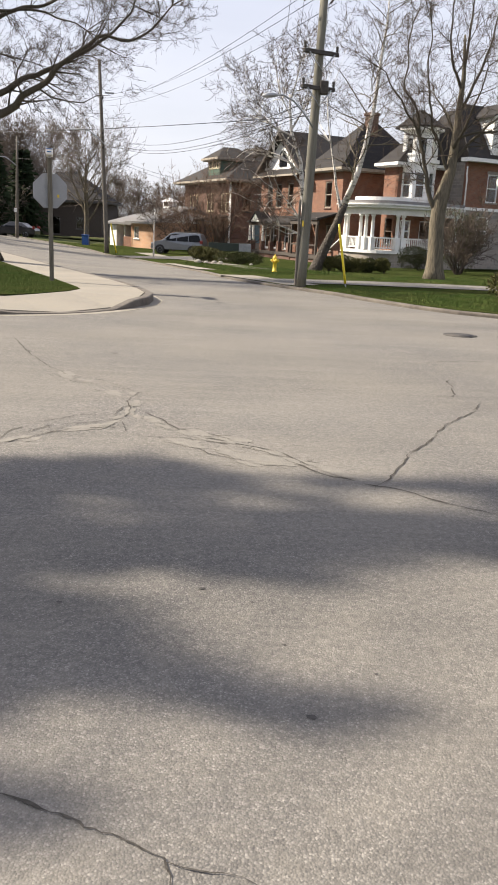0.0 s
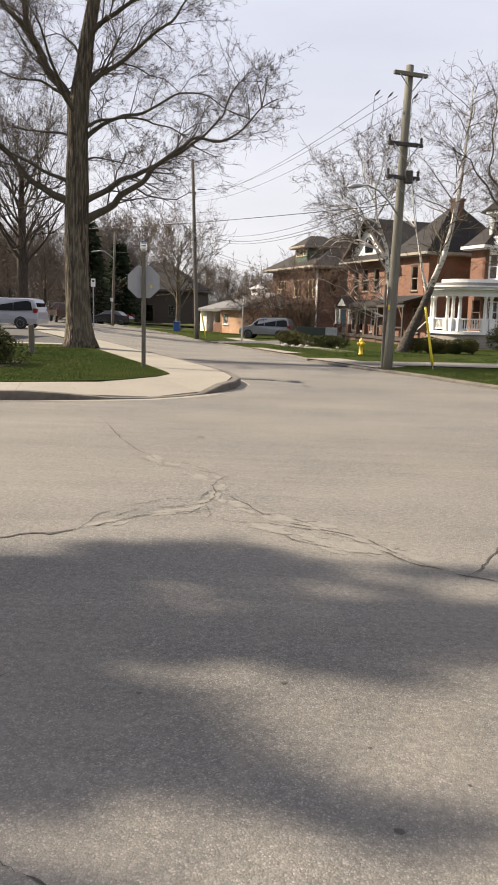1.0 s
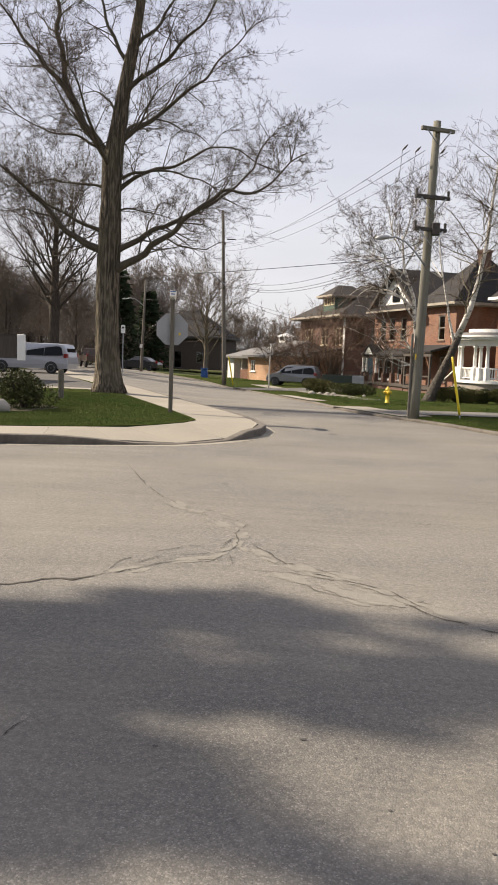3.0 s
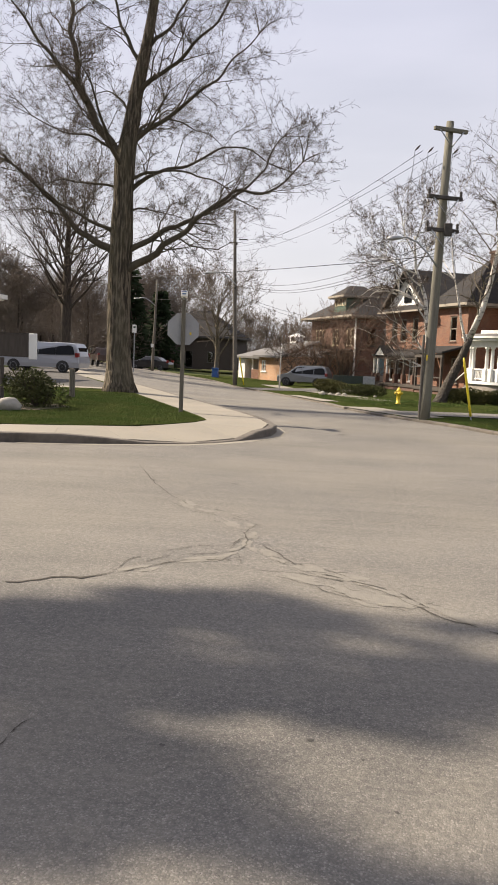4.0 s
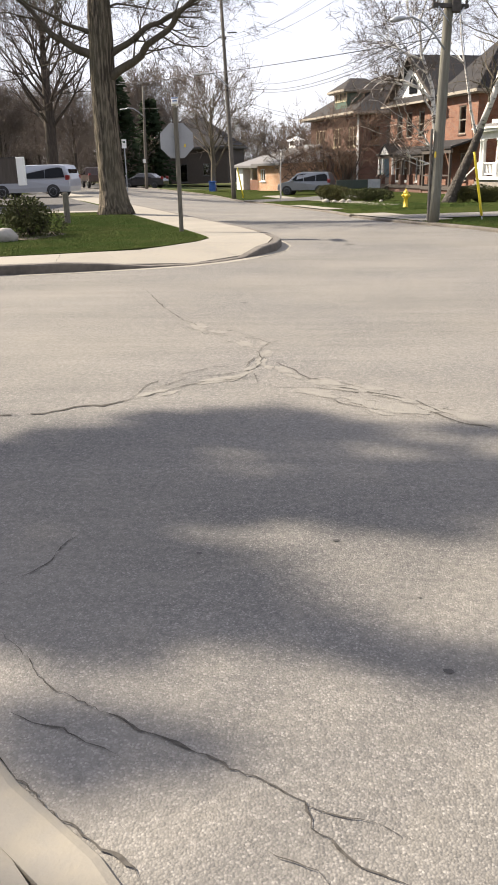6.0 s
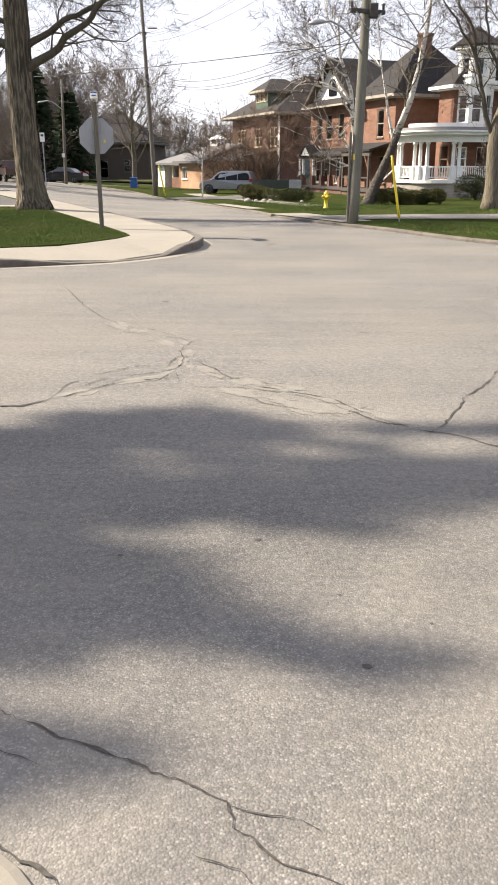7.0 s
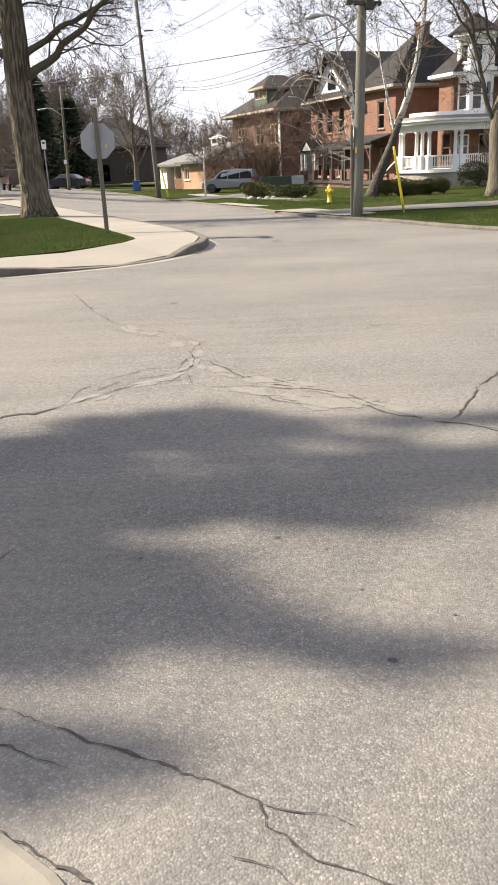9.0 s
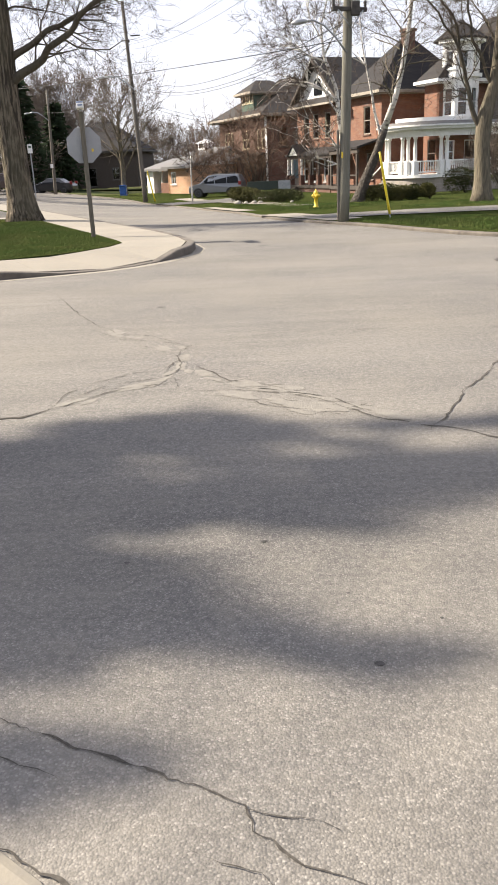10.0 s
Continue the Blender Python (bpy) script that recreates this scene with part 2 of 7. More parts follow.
BIRCH_LOW = material("bark_birch_foot", (0.055, 0.045, 0.036), 0.95, other=(0.12, 0.105, 0.085), scale=9, contrast=(0.52, 0.72), bump=1.0, bump_scale=12, bump_depth=0.05)
NEEDLE = material("needle_green", (0.018, 0.030, 0.014), 1.0, other=(0.028, 0.038, 0.018), scale=2, shine=0.1)
LEAF_HEDGE = material("hedge_leaf", (0.082, 0.08, 0.028), 0.75, other=(0.052, 0.055, 0.02), scale=3, big=(0.10, 0.085, 0.03), big_scale=1.5, shine=0.1)
LEAF_DARK = material("shrub_leaf_dark", (0.042, 0.05, 0.019), 0.75, other=(0.065, 0.066, 0.025), scale=4, shine=0.1)
POLE_WOOD = material("pole_wood", (0.165, 0.155, 0.128), 0.92, other=(0.10, 0.092, 0.076), scale=7, stretch=(5, 5, 0.35), big=(0.17, 0.165, 0.12), big_scale=0.4, bump=0.5, bump_scale=16)
POLE_GREY = material("pole_wood_grey", (0.16, 0.14, 0.115), 0.92, other=(0.1, 0.088, 0.072), scale=7, stretch=(5, 5, 0.35), bump=0.4, bump_scale=16)
POST_WOOD = material("post_wood", (0.15, 0.135, 0.105), 0.9, other=(0.09, 0.08, 0.063), scale=8, stretch=(5, 5, 0.4), bump=0.3, bump_scale=20)
ARM_DARK = material("crossarm_dark", (0.07, 0.062, 0.055), 0.9, other=(0.045, 0.04, 0.036), scale=9)
STEEL = material("galvanised", (0.36, 0.37, 0.38), 0.5, metal=0.6, other=(0.28, 0.29, 0.3), scale=9)
SIGN_BACK = material("sign_back_aluminium", (0.30, 0.305, 0.315), 0.55, metal=0.35, other=(0.25, 0.255, 0.265), scale=4, big=(0.34, 0.34, 0.345), big_scale=2.5)
WHITE = material("white_paint", (0.8, 0.79, 0.76), 0.6, other=(0.7, 0.685, 0.65), scale=3, big=(0.74, 0.73, 0.7), big_scale=0.8)
CREAM = material("cream_paint", (0.62, 0.53, 0.36), 0.7, other=(0.54, 0.46, 0.31), scale=3)
TRIM_DULL = material("dull_trim", (0.33, 0.29, 0.23), 0.8, other=(0.24, 0.21, 0.17), scale=3)
BLUE = material("blue_paint", (0.05, 0.12, 0.3), 0.5)
YELLOW = material("yellow_plastic", (0.8, 0.62, 0.02), 0.45, other=(0.7, 0.53, 0.03), scale=4)
YELLOW_DULL = material("hydrant_yellow", (0.72, 0.52, 0.03), 0.5, other=(0.55, 0.38, 0.03), scale=8)
WIRE = material("wire_black", (0.03, 0.03, 0.032), 0.6)
IRON = material("cast_iron", (0.10, 0.09, 0.08), 0.7, metal=0.5, other=(0.06, 0.055, 0.05), scale=20, bump=0.5, bump_scale=60)
STONE = material("fieldstone", (0.33, 0.305, 0.265), 0.9, other=(0.28, 0.26, 0.225), scale=6, bump=0.6, bump_scale=10, bump_depth=0.02, vary=0.15)
MULCH = material("mulch", (0.06, 0.045, 0.032), 0.95, other=(0.1, 0.075, 0.05), scale=30, bump=1.0, bump_scale=45, bump_depth=0.03)
BRICK_RED = brick_material("brick_red", (0.235, 0.098, 0.052), (0.155, 0.06, 0.035), (0.22, 0.16, 0.12))
BRICK_BROWN = brick_material("brick_brown", (0.15, 0.065, 0.04), (0.11, 0.047, 0.03), (0.16, 0.13, 0.11))
BRICK_TAN = brick_material("brick_orange_tan", (0.55, 0.30, 0.15), (0.48, 0.25, 0.13), (0.5, 0.42, 0.34))
STONE_WALL = brick_material("ashlar_stone", (0.30, 0.26, 0.22), (0.22, 0.195, 0.17), (0.36, 0.33, 0.3), 0.5, 0.22)
SLATE = material("roof_slate", (0.042, 0.040, 0.040), 0.9, other=(0.03, 0.028, 0.028), scale=9, stretch=(0.6, 0.6, 6), big=(0.055, 0.050, 0.047), big_scale=0.5, bump=0.4, bump_scale=12, shine=0.1)
SHINGLE_GREY = material("roof_shingle_grey", (0.20, 0.195, 0.19), 0.9, other=(0.155, 0.15, 0.148), scale=9, stretch=(0.6, 0.6, 6), bump=0.3, bump_scale=12, shine=0.1)
SHINGLE_BROWN = material("roof_shingle_brown", (0.058, 0.053, 0.05), 0.9, other=(0.042, 0.039, 0.037), scale=9, stretch=(0.6, 0.6, 6), bump=0.3, bump_scale=12, shine=0.1)
GREEN_PAINT = material("green_paint", (0.06, 0.10, 0.07), 0.7, other=(0.045, 0.075, 0.055), scale=4)
DARK_SIDING = material("dark_siding", (0.10, 0.092, 0.085), 0.85, other=(0.075, 0.07, 0.065), scale=3)
DARK_WOOD = material("dark_wood", (0.07, 0.055, 0.045), 0.8, other=(0.05, 0.04, 0.032), scale=6, stretch=(4, 4, 0.6))
TEAL_DOOR = material("teal_door", (0.10, 0.17, 0.19), 0.6)
GLASS = glass_material("window_glass")
CAR_GLASS = material("car_glass", (0.008, 0.009, 0.010), 0.12, other=(0.011, 0.012, 0.014), shine=0.12)
SILVER = material("car_silver", (0.2, 0.212, 0.23), 0.28, metal=0.45, other=(0.185, 0.197, 0.215), scale=2, coat=0.6)
VAN_PAINT = material("car_pale_silver", (0.36, 0.38, 0.42), 0.3, metal=0.15, other=(0.34, 0.36, 0.40), scale=2, coat=0.6)
CAR_BLACK = material("car_black", (0.02, 0.02, 0.022), 0.3, other=(0.025, 0.025, 0.027), coat=0.6)
CAR_BROWN = material("truck_brown", (0.06, 0.035, 0.028), 0.5, other=(0.08, 0.05, 0.04), coat=0.3)
RUBBER = material("tyre_rubber", (0.022, 0.022, 0.022), 0.85, other=(0.03, 0.03, 0.03), scale=20)
TAIL_RED = material("tail_lamp_red", (0.22, 0.012, 0.010), 0.3)
LAMP_CLEAR = material("headlamp_clear", (0.6, 0.6, 0.6), 0.15, coat=0.5)
DARK_GREEN = material("dark_green_paint", (0.022, 0.034, 0.026), 0.7, other=(0.03, 0.04, 0.032), scale=4)
BLUE_BIN = material("bin_blue", (0.03, 0.11, 0.35), 0.5)


# ---------------------------------------------------------------- mesh helpers
def link(name, verts, faces, mat, parent=None, label="", flat=True):
    me = bpy.data.meshes.new(name)
    me.from_pydata([tuple(v) for v in verts], [], faces)
    me.materials.append(mat)
    if not flat:
        me.polygons.foreach_set("use_smooth", [True] * len(me.polygons))
    me.update()
    ob = new(name, me)
    ob.parent = parent
    if label:
        tagged(ob, label)
    return ob


def part(name, bm, mat, parent=None, label="", flat=True, place=None):
    bmesh.ops.recalc_face_normals(bm, faces=bm.faces)
    me = bpy.data.meshes.new(name)
    bm.to_mesh(me)
    bm.free()
    me.materials.append(mat)
    if not flat:
        me.polygons.foreach_set("use_smooth", [True] * len(me.polygons))
    ob = new(name, me)
    ob.parent = parent
    if place is not None:
        ob.matrix_basis = place
    if label:
        tagged(ob, label)
    return ob


def thing(name, label, category, m=None, group="", kind=""):
    ob = new(name)
    ob.empty_display_size = 0.2
    if m is not None:
        ob.matrix_basis = m
    return tagged(ob, label, category, group, kind)


def add_box(bm, x0, x1, y0, y1, z0, z1, bevel=0.0):
    vs = bmesh.ops.create_cube(bm, size=1.0)["verts"]
    bmesh.ops.scale(bm, vec=(x1 - x0, y1 - y0, z1 - z0), verts=vs)
    bmesh.ops.translate(bm, vec=((x0 + x1) / 2, (y0 + y1) / 2, (z0 + z1) / 2), verts=vs)
    if bevel:
        bmesh.ops.bevel(bm, geom=list({e for v in vs for e in v.link_edges}), offset=bevel, segments=1, affect="EDGES")


def box(x0, x1, y0, y1, z0, z1, bevel=0.0):
    bm = bmesh.new()
    add_box(bm, x0, x1, y0, y1, z0, z1, bevel)
    return bm


def tube_data(points, radii, sides=6, cap=True, wobble=0.0, rng=random):
    """Verts and faces of a tapering tube along points."""
    pts = [Vector(p) for p in points]
    verts, faces = [], []
    side = None
    for i, p in enumerate(pts):
        ahead = (pts[min(i + 1, len(pts) - 1)] - pts[max(i - 1, 0)]).normalized()
        if side is None:
            side = ahead.orthogonal().normalized()
        side = (side - ahead * side.dot(ahead)).normalized()
        up = ahead.cross(side)
        for k in range(sides):
            a = 2 * math.pi * k / sides
            r = radii[i] * (1 + (rng.uniform(-wobble, wobble) if wobble else 0))
            verts.append(p + side * (math.cos(a) * r) + up * (math.sin(a) * r))
    for i in range(len(pts) - 1):
        for k in range(sides):
            a, b = i * sides + k, i * sides + (k + 1) % sides
            faces.append((a, b, b + sides, a + sides))
    if cap:
        faces.append(tuple(range(sides - 1, -1, -1)))
        n = (len(pts) - 1) * sides
        faces.append(tuple(range(n, n + sides)))
    return verts, faces


def tube(name, points, radii, mat, parent=None, sides=8, label="", flat=False):
    v, f = tube_data(points, radii if isinstance(radii, (list, tuple)) else [radii] * len(points), sides)
    return link(name, v, f, mat, parent, label, flat)


def lathe(name, rows, mat, parent=None, sides=14, label="", at=(0, 0, 0)):
    """Turned shape about z: rows of (height, radius)."""
    verts, faces = [], []
    for z, r in rows:
        for k in range(sides):
            a = 2 * math.pi * k / sides
            verts.append((at[0] + r * math.cos(a), at[1] + r * math.sin(a), at[2] + z))
    for i in range(len(rows) - 1):
        for k in range(sides):
            a, b = i * sides + k, i * sides + (k + 1) % sides
            faces.append((a, b, b + sides, a + sides))
    faces.append(tuple(range(sides - 1, -1, -1)))
    n = (len(rows) - 1) * sides
    faces.append(tuple(range(n, n + sides)))
    return link(name, verts, faces, mat, parent, label, False)


class Heap:
    """Gathers many small tubes or leaves into one mesh."""
    def __init__(self):
        self.v, self.f = [], []

    def add(self, v, f):
        n = len(self.v)
        self.v.extend(v)
        self.f.extend([tuple(i + n for i in q) for q in f])

    def mesh(self, name, mat, parent=None, label="", flat=False):
        return link(name, self.v, self.f, mat, parent, label, flat)


# ---------------------------------------------------------------- ground, road, kerbs, pavements
def inside(poly, x, y):
    hit = False
    for (x0, y0), (x1, y1) in zip(poly, poly[1:] + poly[:1]):
        if (y0 > y) != (y1 > y) and x < (x1 - x0) * (y - y0) / (y1 - y0) + x0:
            hit = not hit
    return hit


def dense(line, step=0.6):
    """A polyline smoothed and cut into short steps."""
    pts = [Vector((*p[:2], 0)) for p in line]
    out = []
    for i in range(len(pts) - 1):
        p0, p1, p2, p3 = pts[max(i - 1, 0)], pts[i], pts[i + 1], pts[min(i + 2, len(pts) - 1)]
        n = max(1, int((p2 - p1).length / step))
        for k in range(n):
            t = k / n
            out.append(0.5 * ((2 * p1) + (p2 - p0) * t + (2 * p0 - 5 * p1 + 4 * p2 - p3) * t * t + (3 * p1 - p0 - 3 * p2 + p3) * t ** 3))
    out.append(pts[-1])
    return [(p.x, p.y) for p in out]


def sheet(name, outline, lift, mat, label, category, thick=0.0, step=1.5, kind="structure", parent=None):
    """A level sheet on the land inside an outline, cut fine enough to follow it; thick: depth of its skirt."""
    bm = bmesh.new()
    ring = [bm.verts.new((x, y, 0)) for x, y in outline]
    top = bm.faces.new(ring)
    top.normal_update()
    if top.normal.z < 0:
        top.normal_flip()
    xs, ys = [p[0] for p in outline], [p[1] for p in outline]
    for axis, lo, hi in ((0, min(xs), max(xs)), (1, min(ys), max(ys))):
        k = lo + step
        while k < hi:
            co, no = [0, 0, 0], [0, 0, 0]
            co[axis], no[axis] = k, 1
            bmesh.ops.bisect_plane(bm, geom=bm.verts[:] + bm.edges[:] + bm.faces[:], plane_co=co, plane_no=no)
            k += step if k < 60 else step * 4
    bmesh.ops.triangulate(bm, faces=bm.faces[:])
    for v in bm.verts:
        v.co.z = land(v.co.x, v.co.y) + lift
    if thick:
        rim = [e for e in bm.edges if e.is_boundary]
        low = bmesh.ops.extrude_edge_only(bm, edges=rim)["geom"]
        for v in low:
            if isinstance(v, bmesh.types.BMVert):
                v.co.z -= thick
    return tagged(part(name, bm, mat, parent), label, category, kind=kind)


# one ground sheet to the horizon
gx = sorted({*range(-120, 121, 4), *range(-2600, 2601, 200)})
gy = sorted({*range(-60, 161, 4), *range(-2000, 3001, 200)})
gv = [(x, y, land(x, y) - 0.06) for y in gy for x in gx]
gf = [(j * len(gx) + i, j * len(gx) + i + 1, (j + 1) * len(gx) + i + 1, (j + 1) * len(gx) + i) for j in range(len(gy) - 1) for i in range(len(gx) - 1)]
tagged(link("ground", gv, gf, FAR_GROUND, flat=False), "mixed turf and bare soil reaching to the horizon", "ground", kind="structure")

# kerb lines, as they run round the crossing
LEFT_KERB = [(-40, 4.0), (-20, 8.9), (-12, 10.9), (-8, 11.9), (-6.0, 12.4), (-4.7, 12.82), (-3.37, 13.42), (-2.55, 14.4), (-2.1, 15.7), (-2.1, 16.6),
             (-2.54, 18.2), (-3.4, 20.3), (-4.7, 23.45), (-6.6, 27.6), (-9.0, 32.6), (-12.6, 39.5), (-19, 52), (-27, 66), (-44, 92), (-80, 140)]
LEFT_LAWN = [(-40, 5.6), (-20, 10.4), (-12, 12.4), (-8, 13.4), (-6.64, 13.8), (-5.24, 14.43), (-4.24, 15.28), (-3.8, 16.2), (-3.68, 16.9),
             (-4.63, 19.15), (-6.29, 22.8), (-8.3, 27.1), (-10.6, 32.3), (-14.2, 39.3), (-20.6, 52), (-28.6, 66)]
RIGHT_KERB = [(60, 6.0), (30, 9.6), (14, 12.6), (8, 14.3), (4.95, 15.9), (3.8, 16.9), (2.76, 18.7), (2.06, 20.3), (1.23, 22.3), (0.39, 24.3), (-0.6, 27.3),
              (-1.92, 33.1), (-4.1, 40.6), (-6.45, 48.5), (-12.7, 67), (-20, 78), (-36, 104), (-72, 150)]
NEAR_KERB = [(-30, 12 - 5.0), (-8, 3.6), (-2.6, 2.3), (-1.34, 1.48), (-1.04, 1.27), (-0.5, 0.76), (0.4, 0.2), (2.0, -0.35), (8, -1.9), (60, -14)]

lk, rk, nk = dense(LEFT_KERB), dense(RIGHT_KERB), dense(NEAR_KERB, 0.3)
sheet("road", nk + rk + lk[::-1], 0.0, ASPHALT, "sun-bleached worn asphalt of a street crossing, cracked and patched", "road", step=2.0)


def kerb_height(x, y):
    """Full height, but ramped down for the crossing point before the nose of the corner."""
    d = 1 - smooth(-5.4, -3.6, x) * (1 - smooth(14.3, 15.2, y))
    return 0.02 + 0.14 * d


def kerb_strip(name, line, width, height, label, mat=KERB, side=1):
    """A kerb along a line with a rounded top arris; side +1: its body lies to the left of the way."""
    vs, fs = [], []
    n = len(line)
    for i, (x, y) in enumerate(line):
        a, b = Vector(line[max(i - 1, 0)]), Vector(line[min(i + 1, n - 1)])
        d = (b - a).normalized()
        nx, ny = -d.y * side, d.x * side
        z, h = land(x, y), height(x, y) if callable(height) else height
        wob = 0.012 * noise.noise((x * 1.7, y * 1.7, 3.0))
        for off, up in ((0.0, -0.1), (0.0 + wob, h - 0.03), (0.012 + wob, h - 0.008), (0.035, h), (width, h), (width, -0.1)):
            vs.append((x + nx * off, y + ny * off, z + up))
    for i in range(n - 1):
        for k in range(5):
            a = i * 6 + k
            fs.append((a, a + 1, a + 7, a + 6))
    return tagged(link(name, vs, fs, mat), label, "kerb", kind="structure")


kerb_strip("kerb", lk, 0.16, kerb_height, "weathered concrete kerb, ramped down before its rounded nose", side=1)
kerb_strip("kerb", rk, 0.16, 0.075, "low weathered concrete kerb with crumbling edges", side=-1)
kerb_strip("kerb", nk, 0.16, 0.025, "pale concrete kerb edge, nearly flush with the road", CONCRETE, side=-1)


def offset_line(line, d):
    out = []
    for i, (x, y) in enumerate(line):
        a, b = Vector(line[max(i - 1, 0)]), Vector(line[min(i + 1, len(line) - 1)])
        t = (b - a).normalized()
        out.append((x - t.y * d, y + t.x * d))
    return out


def band(name, line, inner, outer, lift, mat, label, category, kind="structure", parent=None):
    """A flat strip beside a line; lift: height over the land, a number or a function of place."""
    a, b = offset_line(line, inner), offset_line(line, outer)
    vs, fs = [], []
    for p, q in zip(a, b):
        for x, y in (p, q):
            vs.append((x, y, land(x, y) + (lift(x, y) if callable(lift) else lift)))
    for i in range(len(line) - 1):
        fs.append((2 * i, 2 * i + 2, 2 * i + 3, 2 * i + 1))
    return tagged(link(name, vs, fs, mat, parent), label, category, kind=kind)


# gutter apron of smoother concrete round the corner
gut = [p for p in lk if -6.5 < p[0] < -1.5 and p[1] < 24]
band("gutter", gut, -0.2, 0.0, 0.004, CONCRETE, "pale concrete gutter apron along the kerb", "gutter")


def slabs(name, outer, inner, lift, mat, joint=0.004, thick=0.12, skip=0):
    """Pavement slabs between two lines of equal length, each a piece with sunk joints."""
    root = thing(name, "pale concrete pavement of cast slabs round the corner lawn", "pavement", kind="structure")
    for i in range(len(outer) - 1):
        quad = [Vector((*outer[i], 0)), Vector((*outer[i + 1], 0)), Vector((*inner[i + 1], 0)), Vector((*inner[i], 0))]
        mid = sum(quad, Vector()) / 4
        quad = [mid + (q - mid) * (1 - joint) for q in quad]
        if (quad[1] - quad[0]).cross(quad[2] - quad[0]).z < 0:
            quad.reverse()
        up = [(q.x, q.y, land(q.x, q.y) + (lift(q.x, q.y) if callable(lift) else lift)) for q in quad]
        low = [(x, y, z - thick) for x, y, z in up]
        ob = link("slab", up + low, [(0, 1, 2, 3), (0, 4, 5, 1), (1, 5, 6, 2), (2, 6, 7, 3), (3, 7, 4, 0)], mat, root)
    return root


def resample(line, n):
    d = [0.0]
    for a, b in zip(line, line[1:]):
        d.append(d[-1] + math.hypot(b[0] - a[0], b[1] - a[1]))
    return [(float(np.interp(d[-1] * k / n, d, [p[0] for p in line])), float(np.interp(d[-1] * k / n, d, [p[1] for p in line]))) for k in range(n + 1)]


# corner pavement: from the cross street round the nose and up the side street
ll = dense(LEFT_LAWN)
outer_l = [p for p in offset_line(lk, 0.16) if -20 < p[0] and p[1] < 66]
cuts_o = resample([p for p in outer_l], 52)
cuts_i = [min(ll, key=lambda q: (q[0] - p[0]) ** 2 + (q[1] - p[1]) ** 2) for p in cuts_o]
mono = 0
order = []
for p in cuts_i:
    k = max(mono, ll.index(p))
    mono = k
    order.append(ll[k])
sheet("pavement_bed", [p for p in lk if p[1] < 70] + ll[::-1], -0.02, CONCRETE, "concrete bed below the corner pavement", "pavement", step=2.0)
slabs("pavement", cuts_o, order, lambda x, y: max(0.012, kerb_height(x, y) - 0.004), CONCRETE)

# near pavement where the walker stands
near_in = [p for p in offset_line(nk, -0.16) if -9 < p[0] < 9]
near_out = [(x - 1.2, y - 2.2) for x, y in near_in]
slabs("pavement", resample(near_in, 14), resample(near_out, 14), 0.022, CONCRETE)
sheet("verge", [(-9, 1.8), (9, -5), (40, -16), (40, -50), (-60, -50), (-60, 10), (-30, 6.5)], 0.0, GRASS_SOIL, "mown grass verge behind the pavement", "lawn", step=6.0)

# corner lawn on the left, its driveway and the right-hand lawns
LAWN_L = [p for p in ll if p[1] < 40]
lawn_left = [(-40, 5.6)] + LAWN_L + [(-40, 38)]
sheet("lawn", lawn_left, 0.17, GRASS_SOIL, "mown green corner lawn, thin in places", "lawn", thick=0.2, step=2.0)
sheet("driveway", [(-9.5, 29.2), (-10.7, 32.0), (-14.3, 39.2), (-20.4, 52), (-46, 52), (-46, 29.2)], 0.178, ASPHALT_DARK, "dark asphalt parking drive beyond the corner lawn", "driveway", step=3.0)
sheet("driveway", [(-9.0, 28.1), (-9.45, 29.1), (-46, 29.1), (-46, 28.1)], 0.184, CONCRETE, "pale concrete walk beside the drive", "pavement", step=3.0)

rk_in = offset_line(rk, -0.16)
right_side = [p for p in rk_in if p[1] < 75]
sheet("lawn", right_side + [(-6, 110), (60, 110), (60, 6.0)], 0.09, GRASS_SOIL, "mown green front lawns falling to the street", "lawn", thick=0.15, step=2.5)
seg = [p for p in rk if 36 < p[1] < 64]
band("walk", seg, -3.2, -4.6, 0.105, CONCRETE, "pale concrete footpath across the front lawns", "pavement")
# driveway mouth beside the pole
sheet("driveway", [(1.2, 24.0), (0.4, 26.4), (1.6, 27.0), (4.3, 27.9), (6.7, 28.1), (14, 27.6), (14, 24.6), (5.7, 24.6), (2.7, 24.5)], 0.112, ASPHALT, "grey asphalt footway crossing the front lawn", "pavement", step=2.0)
sheet("driveway", [(1.15, 22.75), (-1.05, 28.6), (0.3, 29.0), (2.1, 23.6)], 0.1, CONCRETE, "worn concrete driveway apron meeting the road", "driveway", step=2.0)
sheet("driveway", [(-6.6, 48.9), (-8.3, 54.2), (-4.0, 61.5), (0.5, 62), (-2.5, 52)], 0.112, ASPHALT, "asphalt driveway under the silver car", "driveway", step=2.0)
sheet("driveway", [(-1.95, 33.2), (-4.0, 40.2), (-3.4, 40.4), (-1.2, 33.4)], 0.112, CONCRETE, "worn pale shoulder strip along the kerb", "pavement", step=2.0)


